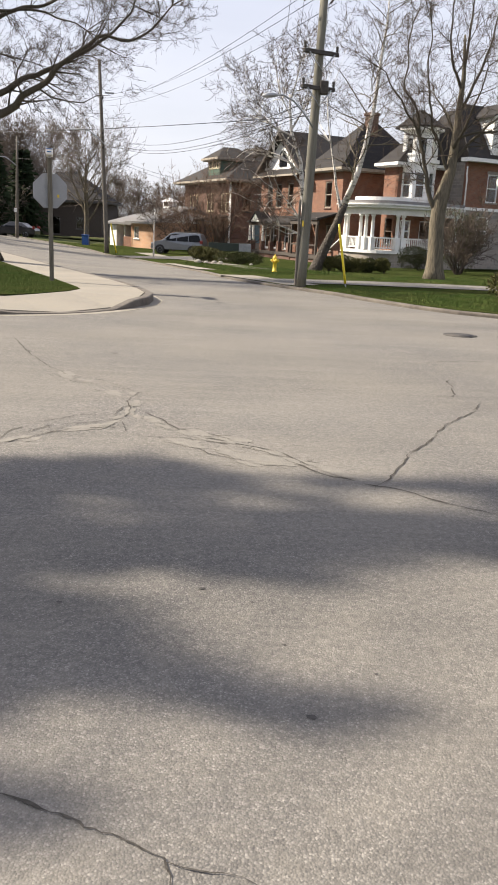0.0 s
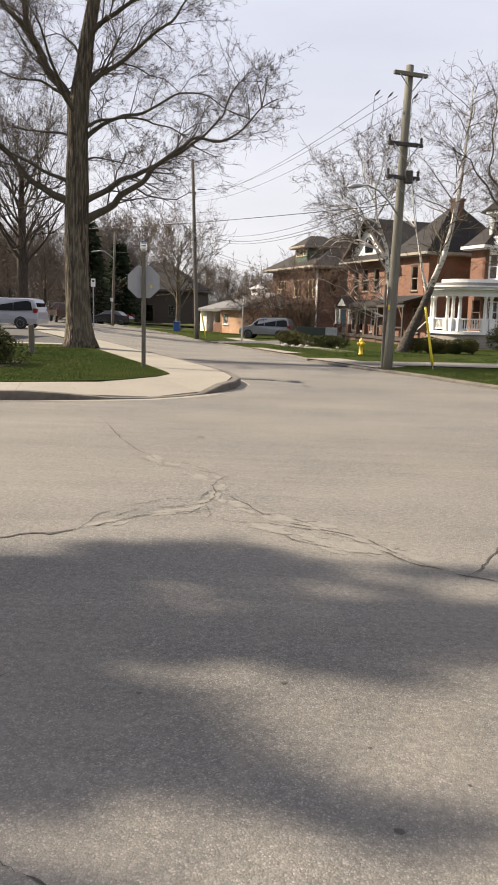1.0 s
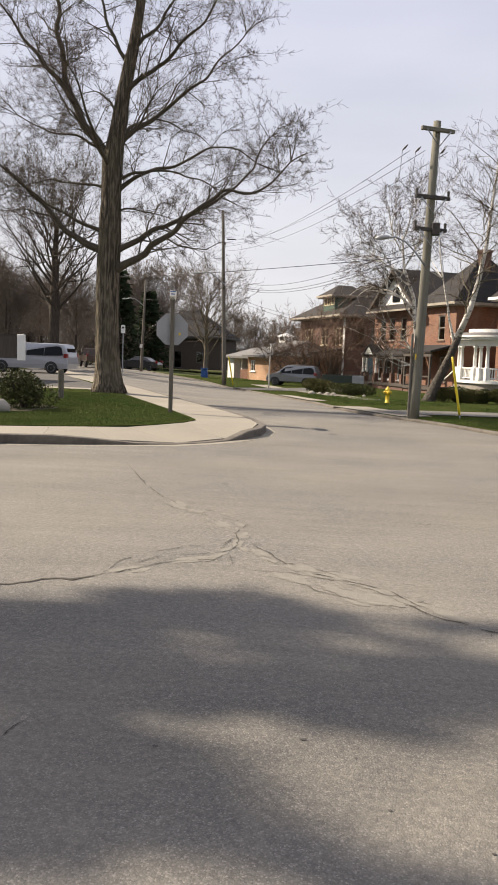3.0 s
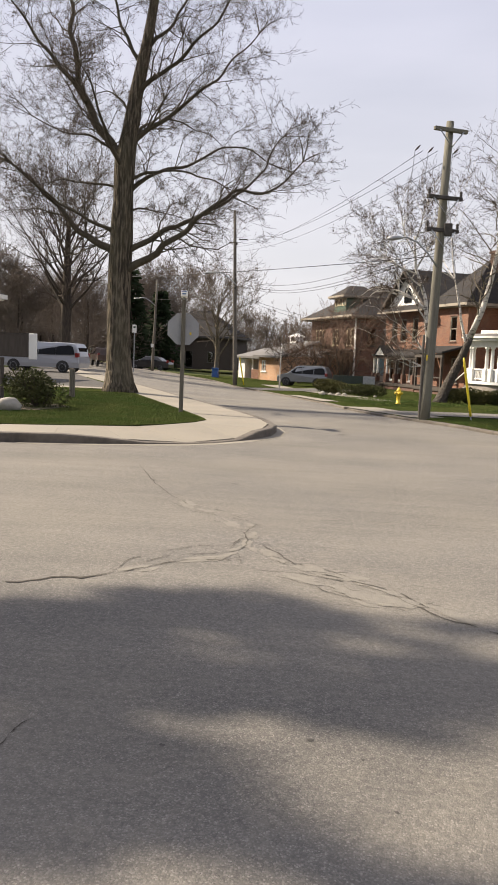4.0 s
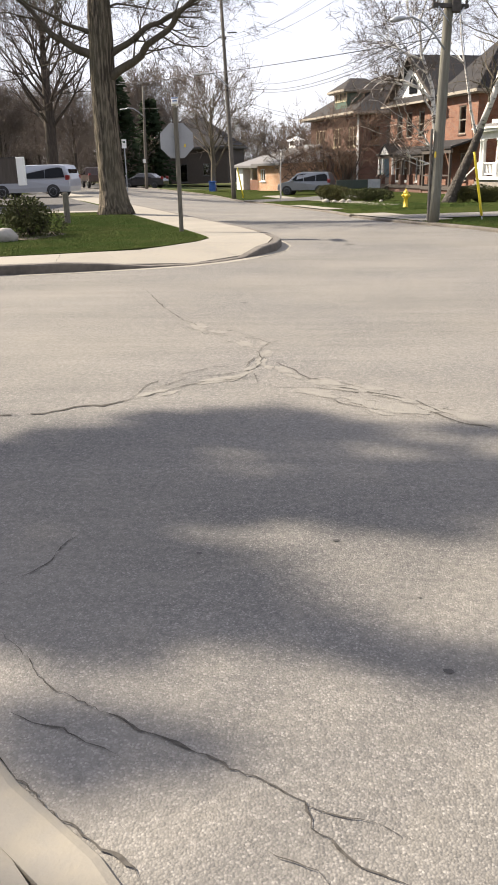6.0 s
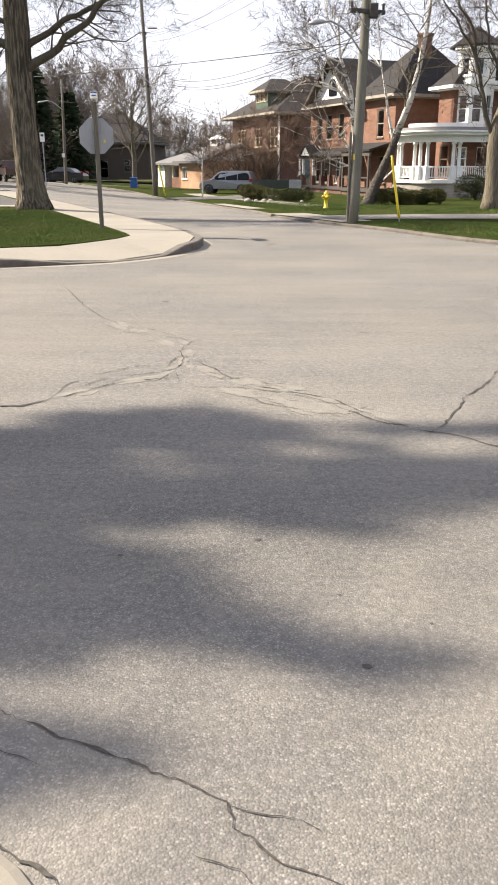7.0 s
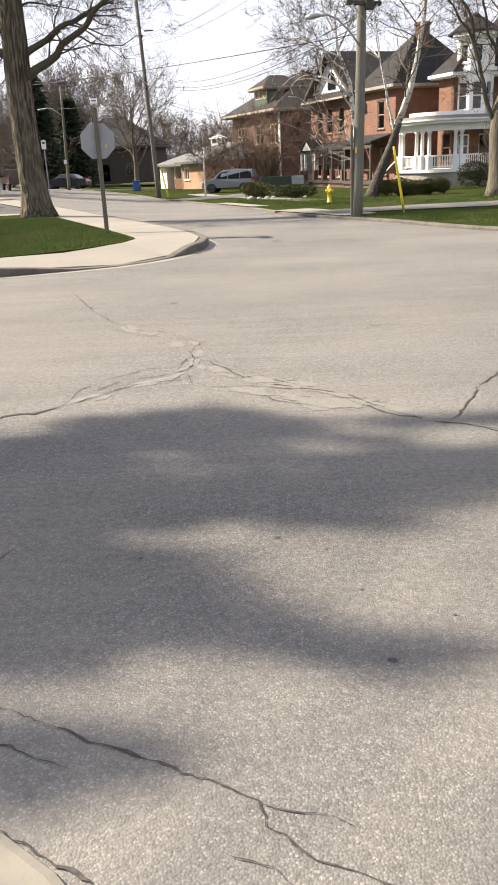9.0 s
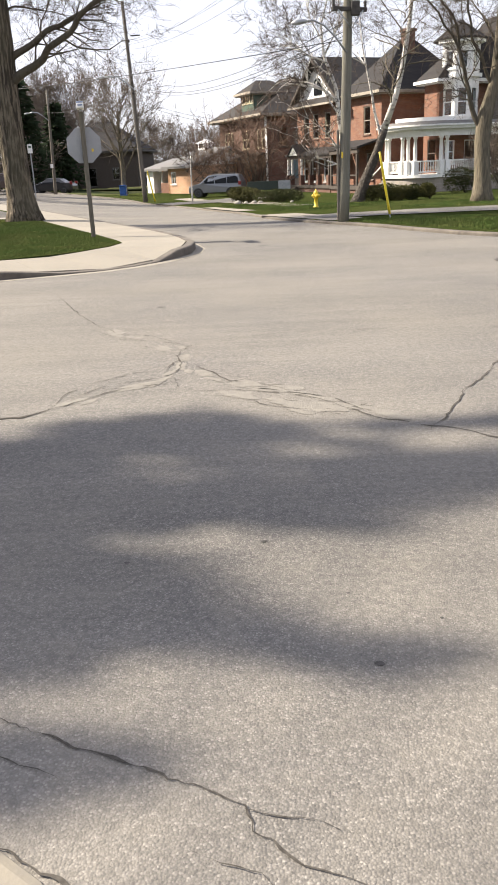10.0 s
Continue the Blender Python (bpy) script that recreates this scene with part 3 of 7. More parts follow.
def crack(points, width, seed, kind_mat=CRACK, label="dark open crack wandering through the asphalt", lift=0.004):
    """A ragged crack: a strip whose width and course wander."""
    rng = random.Random(seed)
    width *= 0.62
    lift += 0.00013 * (seed % 23)
    line = []
    for a, b in zip(points, points[1:]):
        n = max(2, int(math.hypot(b[0] - a[0], b[1] - a[1]) / (0.022 if a[1] < 3.5 else 0.06)))
        for k in range(n):
            t = k / n
            line.append((a[0] + (b[0] - a[0]) * t, a[1] + (b[1] - a[1]) * t))
    line.append(points[-1])
    vs, fs = [], []
    n = len(line)
    for i, (x, y) in enumerate(line):
        a, b = Vector(line[max(i - 1, 0)]), Vector(line[min(i + 1, n - 1)])
        d = (b - a).normalized()
        s = 9.0 if y < 3.5 else 4.0
        j = width * (1.5 * noise.noise((x * s, y * s, seed)) + 1.1 * noise.noise((x * s * 3.3, y * s * 3.3, seed + 0.5))) + rng.gauss(0, width * 0.4)
        w = width * rng.uniform(0.6, 1.3) * max(0.08, 0.42 + 0.75 * noise.noise((x * s * 1.6, y * s * 1.6, seed + 7.0))) * min(1, 0.25 + 3 * i / n, 0.25 + 3 * (n - 1 - i) / n)
        cx, cy = x - d.y * j, y + d.x * j
        vs += [(cx - d.y * w, cy + d.x * w, land(x, y) + lift), (cx + d.y * w, cy - d.x * w, land(x, y) + lift)]
    for i in range(n - 1):
        if points[0][1] < 2.6 or noise.noise((i * 0.37, seed * 1.7, 0.5)) > (-0.42 if width > 0.008 else -0.2):
            fs.append((2 * i, 2 * i + 1, 2 * i + 3, 2 * i + 2))
    return tagged(link("crack", vs, fs, kind_mat), label, "crack", kind="structure")


# the long crack beside the pavement, its forks, and the crumbled gap along the kerb
crack([(-1.72, 2.2), (-1.6, 2.09), (-1.52, 2.0), (-1.43, 1.91), (-1.33, 1.86), (-1.1, 1.75), (-0.98, 1.7), (-0.88, 1.66), (-0.78, 1.61), (-0.62, 1.54), (-0.57, 1.5), (-0.54, 1.42), (-0.48, 1.36),
       (-0.42, 1.31), (-0.33, 1.28), (-0.24, 1.235), (0.1, 1.1)], 0.011, 1)
crack([(-0.57, 1.49), (-0.45, 1.46), (-0.37, 1.45), (-0.32, 1.42)], 0.006, 3)
crack([(-0.7, 1.36), (-0.62, 1.32), (-0.52, 1.29), (-0.46, 1.22)], 0.005, 19, label="hairline crack in worn asphalt")
crack([(-1.5, 1.77), (-1.41, 1.73), (-1.31, 1.71), (-1.22, 1.66), (-1.16, 1.65), (-1.09, 1.61)], 0.009, 4)
crack([(-1.5, 1.6), (-1.29, 1.45), (-1.16, 1.36), (-1.05, 1.3), (-0.98, 1.26), (-0.8, 1.1), (-0.5, 0.8)], 0.014, 18, label="crumbled gap between the asphalt and the pavement")
crack([(-1.9, 2.52), (-1.79, 2.65), (-1.75, 2.76), (-1.74, 2.91), (-1.72, 3.0)], 0.010, 5)
# the old joint across the crossing: a wide seam, then a braid of finer cracks
crack([(-4.5, 4.2), (-3.3, 4.65), (-2.71, 4.85), (-2.51, 4.97), (-2.25, 5.05), (-2.1, 5.23), (-1.9, 5.44)], 0.05, 6)
crack([(-2.1, 5.23), (-2.08, 5.62), (-1.93, 5.93), (-1.66, 6.22), (-1.4, 6.3)], 0.017, 7)
crack([(-1.9, 5.42), (-1.77, 5.64), (-1.57, 5.77), (-1.32, 5.87), (-1.2, 6.01)], 0.016, 8)
crack([(-2.0, 5.5), (-1.8, 5.85), (-1.5, 6.0), (-1.3, 6.15)], 0.014, 14, label="fine side crack in crumbling asphalt")
crack([(-1.25, 5.83), (-1.31, 6.1), (-1.28, 6.5), (-1.36, 6.8), (-1.29, 7.19), (-1.09, 7.32)], 0.016, 17)
crack([(-1.4, 6.2), (-1.36, 6.55), (-1.22, 6.75)], 0.014, 20, label="fine side crack in crumbling asphalt")
crack([(-1.29, 7.19), (-1.69, 7.71), (-2.08, 7.91), (-2.45, 8.48), (-2.82, 9.22), (-3.51, 10.85)], 0.016, 21)
crack([(-1.35, 7.3), (-1.62, 7.45), (-2.0, 7.6), (-2.3, 8.0)], 0.012, 22, label="fine side crack in crumbling asphalt")
crack([(-1.21, 6.5), (-1.08, 6.3), (-0.99, 6.17), (-0.83, 5.86), (-0.65, 5.9)], 0.018, 10)
crack([(-1.23, 5.67), (-1.02, 5.6), (-0.77, 5.61), (-0.51, 5.51), (-0.27, 5.41), (-0.04, 5.14), (0.03, 5.04), (0.19, 4.83), (0.32, 4.73), (0.51, 4.62), (0.72, 4.48), (0.99, 4.23), (1.5, 4.0)], 0.020, 23)
crack([(-0.8, 5.45), (-0.54, 5.18), (-0.31, 5.06), (-0.08, 5.03)], 0.016, 15)
crack([(-0.73, 5.69), (-0.39, 5.52), (-0.07, 5.3), (0.12, 5.0)], 0.018, 16)
crack([(-1.24, 7.27), (-0.83, 7.54), (-0.38, 7.67), (0.17, 7.71), (0.86, 7.68), (2.0, 7.6)], 0.011, 9)
crack([(0.47, 4.52), (0.61, 4.78), (0.75, 5.07), (0.9, 5.4), (1.13, 5.79), (1.25, 6.0)], 0.022, 33)
crack([(1.05, 5.65), (1.13, 5.79), (1.4, 6.36), (1.84, 6.97), (2.03, 7.45), (1.87, 7.61)], 0.020, 11)
crack([(1.6, 7.56), (1.8, 7.6), (1.93, 8.15), (1.95, 8.45), (2.1, 8.71)], 0.022, 35)
crack([(1.85, 9.63), (2.29, 9.88), (3.0, 10.05)], 0.02, 36)
# pale crumbled margins along the oldest cracks
mains = [[(-2.0, 5.35), (-1.75, 5.66), (-1.45, 5.85), (-1.28, 6.3), (-1.3, 6.8), (-1.6, 7.45), (-2.1, 7.85), (-2.5, 8.5)],
         [(-1.2, 6.4), (-0.95, 6.0), (-0.65, 5.68), (-0.35, 5.48), (-0.1, 5.22), (0.2, 4.86)],
         [(-0.85, 5.5), (-0.5, 5.3), (-0.2, 5.1), (0.05, 5.05)]]
crumb = random.Random(71)
for k in range(46):
    line = mains[k % 3]
    i = crumb.randrange(len(line) - 1)
    t = crumb.random()
    cx, cy = (line[i][a] + (line[i + 1][a] - line[i][a]) * t + crumb.gauss(0, 0.05) for a in (0, 1))
    ang, size = math.atan2(line[i + 1][1] - line[i][1], line[i + 1][0] - line[i][0]), crumb.uniform(0.05, 0.13)
    z = 0.0015 + 0.00005 * k
    vs = [(cx, cy, z)]
    for q in range(14):
        a, r = q / 14 * 2 * math.pi, size * crumb.uniform(0.55, 1.15)
        u, v = 1.6 * r * math.cos(a), 0.6 * r * math.sin(a)
        vs.append((cx + u * math.cos(ang) - v * math.sin(ang), cy + u * math.sin(ang) + v * math.cos(ang), z))
    tagged(link("crumbled_patch", vs, [(0, q + 1, (q + 1) % 14 + 1) for q in range(14)], PATCH), "pale crumbled asphalt along an old crack", "stain", kind="structure")
# crumbling crack network round the junction: short pieces that follow the seams
net = random.Random(55)
for k in range(26):
    line = mains[k % 3]
    i = net.randrange(len(line) - 1)
    t = net.random()
    ax = line[i][0] + (line[i + 1][0] - line[i][0]) * t + net.gauss(0, 0.10)
    ay = line[i][1] + (line[i + 1][1] - line[i][1]) * t + net.gauss(0, 0.10)
    ang = math.atan2(line[i + 1][1] - line[i][1], line[i + 1][0] - line[i][0]) + net.gauss(0, 0.35)
    ln = net.uniform(0.1, 0.32)
    crack([(ax, ay), (ax + 0.5 * ln * math.cos(ang), ay + 0.5 * ln * math.sin(ang)), (ax + ln * math.cos(ang + 0.3), ay + ln * math.sin(ang + 0.3))], net.uniform(0.007, 0.013), 200 + k, label="hairline crack in crumbling asphalt")
# dark specks of tar and chewing gum
for k, (x, y, r) in enumerate([(-0.53, 3.054, 0.022), (-1.12, 2.881, 0.018), (-0.135, 2.121, 0.022), (0.124, 2.394, 0.012), (-0.198, 2.586, 0.012), (-0.318, 2.935, 0.013), (-1.868, 9.49, 0.07), (-0.69, 16.76, 0.16)]):
    rng = random.Random(90 + k)
    vs = [(x, y, 0.004)]
    for i in range(12):
        a, q = i / 12 * 2 * math.pi, 0.6 * r * rng.uniform(0.6, 1.15)
        vs.append((x + 1.4 * q * math.cos(a), y + q * math.sin(a), 0.003))
    tagged(link("tar_spot", vs, [(0, i + 1, (i + 1) % 12 + 1) for i in range(12)], TAR), "small dark tar spot on the asphalt", "stain", kind="structure")
# manhole
manhole = thing("manhole", "round cast-iron manhole cover set in the asphalt", "manhole", pose(3.3, 12.8, 0) @ Matrix.Diagonal((0.68, 0.68, 1, 1)))
lathe("rim", [(0, 0.40), (0.008, 0.40), (0.008, 0.34), (0.004, 0.335)], IRON, manhole, 20)
lathe("lid", [(0, 0.33), (0.007, 0.33), (0.007, 0.05), (0.009, 0.04)], IRON, manhole, 20)


# ---------------------------------------------------------------- trees
def spread(heap_limb, heap_twig, start, way, length, radius, level, rng, droop=0.0, rise=0.25, twig_level=3, fork=(3, 5), wild=0.28, keep=1.0, tip=0.004):
    """Grow one branch and its offshoots into the heaps."""
    n = max(3, int(length / (0.5 if level < 2 else 0.32)))
    n = min(n, 9)
    pts, rad = [Vector(start)], [radius]
    d = Vector(way).normalized()
    for i in range(n):
        k = wild * (0.6 if level == 0 else 1 + 0.1 * level)
        d = d + Vector((rng.gauss(0, k), rng.gauss(0, k), rng.gauss(0, k) + rise * 0.35 - droop * 0.4 * i / n)) * 0.5
        d.normalize()
        pts.append(pts[-1] + d * (length / n))
        rad.append(max(tip, radius * (1 - 0.82 * (i + 1) / n)))
    heap = heap_twig if level >= twig_level - 1 else heap_limb
    heap.add(*tube_data(pts, rad, 6 if level == 0 else 5 if level == 1 else 3, cap=False))
    if level >= twig_level:
        return
    kids = rng.randint(*fork) + (2 if level == 0 else 0)
    for k in range(kids):
        t = rng.uniform(0.25, 1.0) if k else 1.0
        i = min(n, max(1, int(t * n)))
        base = pts[i]
        out = (pts[i] - pts[i - 1]).normalized()
        axis = out.orthogonal().normalized()
        axis.rotate(Matrix.Rotation(rng.uniform(0, 2 * math.pi), 3, out))
        kid = out.copy()
        kid.rotate(Matrix.Rotation(rng.uniform(0.45, 1.05) if k else rng.uniform(0.1, 0.4), 3, axis))
        spread(heap_limb, heap_twig, base, kid, length * (rng.uniform(0.42, 0.66) if level < 1 else rng.uniform(0.36, 0.58)), max(tip, rad[i] * rng.uniform(0.55, 0.8)), level + 1, rng, droop, rise, twig_level, fork, wild, keep, tip)


def bare_tree(name, label, at, trunk, limbs, seed, bark, limb_bark, twig, sides=14, twig_level=3, fork=(3, 5), flare=1.35, wild=0.28, droop=0.1, rise=0.25, tip=0.004, group=""):
    """trunk: rows of (x, y, z, radius); limbs: (height index place, way, length, radius)."""
    rng = random.Random(seed)
    root = thing(name, label, "tree", pose(*at), group)
    pts = [Vector(r[:3]) for r in trunk]
    rad = [r[3] for r in trunk]
    fine, fr = [], []
    for i in range(len(pts) - 1):
        m = max(2, int((pts[i + 1] - pts[i]).length / 0.35))
        for k in range(m):
            t = k / m
            fine.append(pts[i].lerp(pts[i + 1], t))
            fr.append(rad[i] * (1 - t) + rad[i + 1] * t)
    fine.append(pts[-1])
    fr.append(rad[-1])
    v, f = tube_data(fine, fr, sides, wobble=0.0)
    # ribs of bark and a flared foot
    ribs = [rng.uniform(0.03, 0.09) * (1 if k % 2 else -1) for k in range(sides)]
    for i, p in enumerate(fine):
        h = p.z
        for k in range(sides):
            q = v[i * sides + k]
            s = 1 + ribs[k] * (0.6 + 0.8 * noise.noise((k * 2.1, h * 0.9, seed))) + 0.05 * noise.noise((k * 1.3, h * 1.1, seed)) + (flare - 1) * math.exp(-h / 0.45) * (1 + 2.2 * ribs[k])
            v[i * sides + k] = p + (q - p) * s
    link("trunk", v, f, bark, root, flat=False)
    if not limbs:
        return root
    big, small = Heap(), Heap()
    for start, way, length, radius in limbs:
        # a limb springs from the trunk's heart, a little below where it leaves the bark
        near = min(fine, key=lambda q: abs(q.z - (start[2] - 0.25)))
        start = near if abs(start[0] - near.x) + abs(start[1] - near.y) < 0.9 else start
        length = length + 0.3
        spread(big, small, start, way, length, radius, 0, rng, droop, rise, twig_level, fork, wild, 1.0, tip)
    big.mesh("limbwork", limb_bark, root)
    tagged(small.mesh("crown", twig, root), kind="stuff")
    return root


def ring_limbs(rng, z0, z1, count, length, radius, up=0.6, trunk_xy=lambda z: (0, 0)):
    out = []
    for k in range(count):
        t = k / max(1, count - 1)
        z = z0 + (z1 - z0) * t
        a = k * 2.4 + rng.uniform(-0.4, 0.4)
        x, y = trunk_xy(z)
        u = up + 0.5 * t
        out.append(((x, y, z), (math.cos(a), math.sin(a), u), length * (1 - 0.35 * t) * rng.uniform(0.8, 1.15), radius * (1 - 0.45 * t)))
    return out


def laid_limb(big, small, rng, run, depth, r0, r1, reach=2.0, every=0.3, from_t=0.16, levels=4, fork=(4, 6), tip=0.0037):
    """A limb laid along a run of (out, up) points, going depth metres back by its end, with crooked side shoots all along it."""
    n = len(run)
    line = []
    for i in range(n - 1):
        q = [Vector((run[k][0], 0, run[k][1])) for k in (max(i - 1, 0), i, i + 1, min(i + 2, n - 1))]
        steps = max(2, int((q[2] - q[1]).length / 0.22))
        for k in range(steps):
            t = k / steps
            line.append(0.5 * ((2 * q[1]) + (q[2] - q[0]) * t + (2 * q[0] - 5 * q[1] + 4 * q[2] - q[3]) * t * t + (3 * q[1] - q[0] - 3 * q[2] + q[3]) * t ** 3))
    line.append(Vector((run[-1][0], 0, run[-1][1])))
    m = len(line) - 1
    seed = rng.uniform(0, 50)
    for i, p in enumerate(line):
        t = i / m
        p.y = depth * t ** 1.2
        p += Vector((noise.noise((seed, i * 0.31, 0)), noise.noise((seed, i * 0.31, 5)), noise.noise((seed, i * 0.31, 9)))) * 0.15 * min(1, 4 * t)
    rad = [0.88 * (r0 + (r1 * 0.7 - r0) * (i / m) ** 0.55) for i in range(m + 1)]
    big.add(*tube_data(line, rad, 9, cap=False, wobble=0.06, rng=rng))
    run_len = sum((b - a).length for a, b in zip(line, line[1:]))
    for k in range(int(run_len * (1 - from_t) / every) + 1):
        t = min(1.0, from_t + (1 - from_t) * (k + rng.uniform(0, 0.9)) * every / (run_len * (1 - from_t)))
        i = min(m, max(1, int(t * m)))
        out = (line[i] - line[i - 1]).normalized()
        axis = out.orthogonal().normalized()
        axis.rotate(Matrix.Rotation(rng.uniform(0, 2 * math.pi), 3, out))
        way = out.copy()
        way.rotate(Matrix.Rotation(rng.uniform(0.5, 1.15), 3, axis))
        way.z += 0.05
        spread(big, small, line[i], way, reach * (1.15 - 0.45 * t) * rng.uniform(0.45, 1.3), max(0.012, min(0.034, rad[i] * 0.4)), 1, rng, 0.35, 0.2, levels, fork, 0.46, 1.0, tip)
    # the limb's own end breaks up into a spray
    out = (line[-1] - line[-3]).normalized()
    for k in range(3):
        way = out + Vector((rng.gauss(0, 0.35), rng.gauss(0, 0.35), rng.gauss(0, 0.35)))
        spread(big, small, line[-1], way, reach * rng.uniform(0.5, 0.9), max(0.01, r1 * 0.7), 1, rng, 0.25, 0.25, levels, fork, 0.5, 1.0, tip)


# the great maple on the corner lawn, with its limbs laid as they grow
maple = bare_tree("maple_tree", "tall bare maple with shaggy grey-brown bark on the corner lawn", (-8.9, 27.1, 0.13),
                  [(0.10, 0, -0.1, 0.46), (0.06, 0, 0.8, 0.41), (0.0, 0, 2.5, 0.385), (0.02, 0, 4.6, 0.39), (0.05, 0, 5.4, 0.385), (0.08, 0, 6.6, 0.33), (0.11, 0, 8.0, 0.34), (0.28, 0, 9.0, 0.26),
                   (0.46, 0, 10.2, 0.23), (0.8, 0, 11.8, 0.18), (1.02, 0, 13.2, 0.14), (1.1, 0, 15.0, 0.08)],
                  [], 11, BARK, BARK_GREEN, TWIG, sides=34)
mb, mt, mr = Heap(), Heap(), random.Random(17)
laid_limb(mb, mt, mr, [(0.2, 4.2), (0.47, 4.4), (1.35, 4.86), (2.62, 5.87), (4.02, 6.87), (4.96, 6.8), (5.72, 7.17), (6.3, 7.8)], -0.6, 0.21, 0.035, 2.1)
laid_limb(mb, mt, mr, [(0.2, 4.85), (0.43, 5.0), (1.5, 5.63), (2.77, 6.25), (4.0, 7.0), (4.62, 7.69), (5.4, 9.1)], 1.2, 0.16, 0.03, 2.0)
laid_limb(mb, mt, mr, [(0.0, 4.85), (-0.36, 5.0), (-1.26, 5.37), (-2.42, 6.45), (-3.41, 7.3), (-4.6, 8.2)], 0.8, 0.2, 0.06, 2.3)
laid_limb(mb, mt, mr, [(0.0, 5.5), (-0.36, 5.6), (-1.3, 6.0), (-2.1, 6.5), (-3.2, 7.4)], -1.4, 0.11, 0.03, 1.9)
laid_limb(mb, mt, mr, [(0.1, 7.7), (-0.05, 8.07), (-0.78, 9.05), (-1.52, 10.26), (-1.84, 11.61), (-2.05, 13.6), (-2.0, 15.0)], 0.5, 0.24, 0.07, 2.4)
laid_limb(mb, mt, mr, [(-1.3, 9.9), (-1.7, 10.5), (-2.25, 11.02), (-3.06, 12.08), (-3.9, 13.2)], -0.6, 0.14, 0.04, 2.2)
laid_limb(mb, mt, mr, [(0.1, 6.6), (0.49, 7.2), (1.32, 7.61), (2.42, 8.14), (3.35, 8.66), (4.3, 8.6), (4.9, 8.2)], 1.6, 0.12, 0.03, 1.7, every=0.42)
laid_limb(mb, mt, mr, [(0.2, 7.2), (0.7, 7.45), (2.0, 7.55), (3.1, 7.2), (3.9, 6.8)], -1.6, 0.08, 0.025, 1.4, every=0.5)
laid_limb(mb, mt, mr, [(0.1, 6.2), (0.6, 6.35), (1.3, 6.35), (1.9, 6.15)], 0.8, 0.06, 0.02, 1.2)
laid_limb(mb, mt, mr, [(0.2, 8.2), (0.5, 8.75), (1.3, 9.27), (2.39, 10.15), (3.15, 10.8), (3.75, 11.67), (4.5, 12.3)], 0.8, 0.15, 0.03, 2.2)
laid_limb(mb, mt, mr, [(0.4, 9.8), (0.65, 10.24), (1.43, 10.83), (2.52, 11.54), (3.43, 12.4), (4.1, 13.5)], -0.9, 0.14, 0.03, 2.3)
laid_limb(mb, mt, mr, [(0.5, 10.4), (0.64, 10.98), (0.16, 11.87), (-0.33, 12.91), (-0.6, 14.6)], 0.4, 0.12, 0.04, 2.1)
laid_limb(mb, mt, mr, [(0.75, 11.5), (1.1, 12.0), (1.57, 12.5), (2.02, 13.4), (2.3, 14.8)], 0.9, 0.1, 0.03, 2.1)
laid_limb(mb, mt, mr, [(0.0, 8.2), (-0.94, 8.6), (-1.92, 8.8), (-2.9, 9.2)], -0.8, 0.08, 0.025, 1.9)
laid_limb(mb, mt, mr, [(0.0, 7.0), (-0.4, 7.1), (-1.27, 7.23), (-2.41, 7.3), (-3.3, 7.1)], 0.3, 0.07, 0.02, 1.8)
laid_limb(mb, mt, mr, [(0.3, 9.3), (-0.15, 10.1), (-0.79, 10.48), (-1.44, 10.41)], 0.9, 0.07, 0.02, 1.7)
laid_limb(mb, mt, mr, [(0.2, 8.6), (0.5, 9.6), (0.7, 10.8)], 3.8, 0.13, 0.03, 2.1)
laid_limb(mb, mt, mr, [(0.1, 7.6), (-0.2, 8.6), (-0.3, 10.0)], -3.2, 0.12, 0.03, 2.1)
laid_limb(mb, mt, mr, [(1.05, 13.0), (1.2, 14.2), (1.3, 16.0)], -0.6, 0.1, 0.03, 2.2)
mb.mesh("limbwork", BARK_GREEN, maple)
tagged(mt.mesh("crown", TWIG, maple), kind="stuff")

# the maple before the white porch
porch_maple = bare_tree("maple_tree", "bare forked maple with pale grey-brown trunk before the white porch", (7.75, 33.0, -0.15),
                        [(0.05, 0, -0.1, 0.36), (0.02, 0, 0.8, 0.30), (-0.06, 0, 2.2, 0.28), (-0.02, 0, 3.0, 0.29), (0.3, 0, 4.3, 0.19), (0.36, 0, 5.6, 0.15), (0.38, 0, 6.8, 0.11), (0.42, 0, 7.7, 0.08), (0.3, 0, 9.2, 0.04)],
                        [], 12, BARK_PALE, BARK_GREEN, TWIG, sides=22, flare=1.25)
mb, mt, mr = Heap(), Heap(), random.Random(23)
light = dict(levels=3, fork=(5, 7), tip=0.005, every=0.3)
laid_limb(mb, mt, mr, [(-0.1, 2.7), (-0.4, 3.1), (-1.0, 5.0), (-1.6, 6.2), (-2.85, 7.75)], -0.4, 0.15, 0.03, 2.0, **light)
laid_limb(mb, mt, mr, [(-0.95, 4.9), (-1.2, 6.2), (-1.75, 7.6), (-1.6, 9.6)], 0.6, 0.09, 0.03, 1.9, **light)
laid_limb(mb, mt, mr, [(0.2, 4.2), (-0.5, 5.6), (-1.0, 7.4), (-1.1, 9.5)], -0.5, 0.1, 0.03, 1.9, **light)
laid_limb(mb, mt, mr, [(0.3, 4.6), (1.0, 5.4), (2.0, 6.3), (2.9, 7.6)], 0.5, 0.11, 0.03, 2.0, **light)
laid_limb(mb, mt, mr, [(0.3, 5.4), (1.3, 5.7), (2.3, 5.9), (3.3, 6.6)], -0.8, 0.08, 0.025, 1.8, **light)
laid_limb(mb, mt, mr, [(0.36, 6.4), (1.0, 7.8), (1.5, 9.4), (1.7, 11.0)], 0.4, 0.1, 0.03, 1.9, **light)
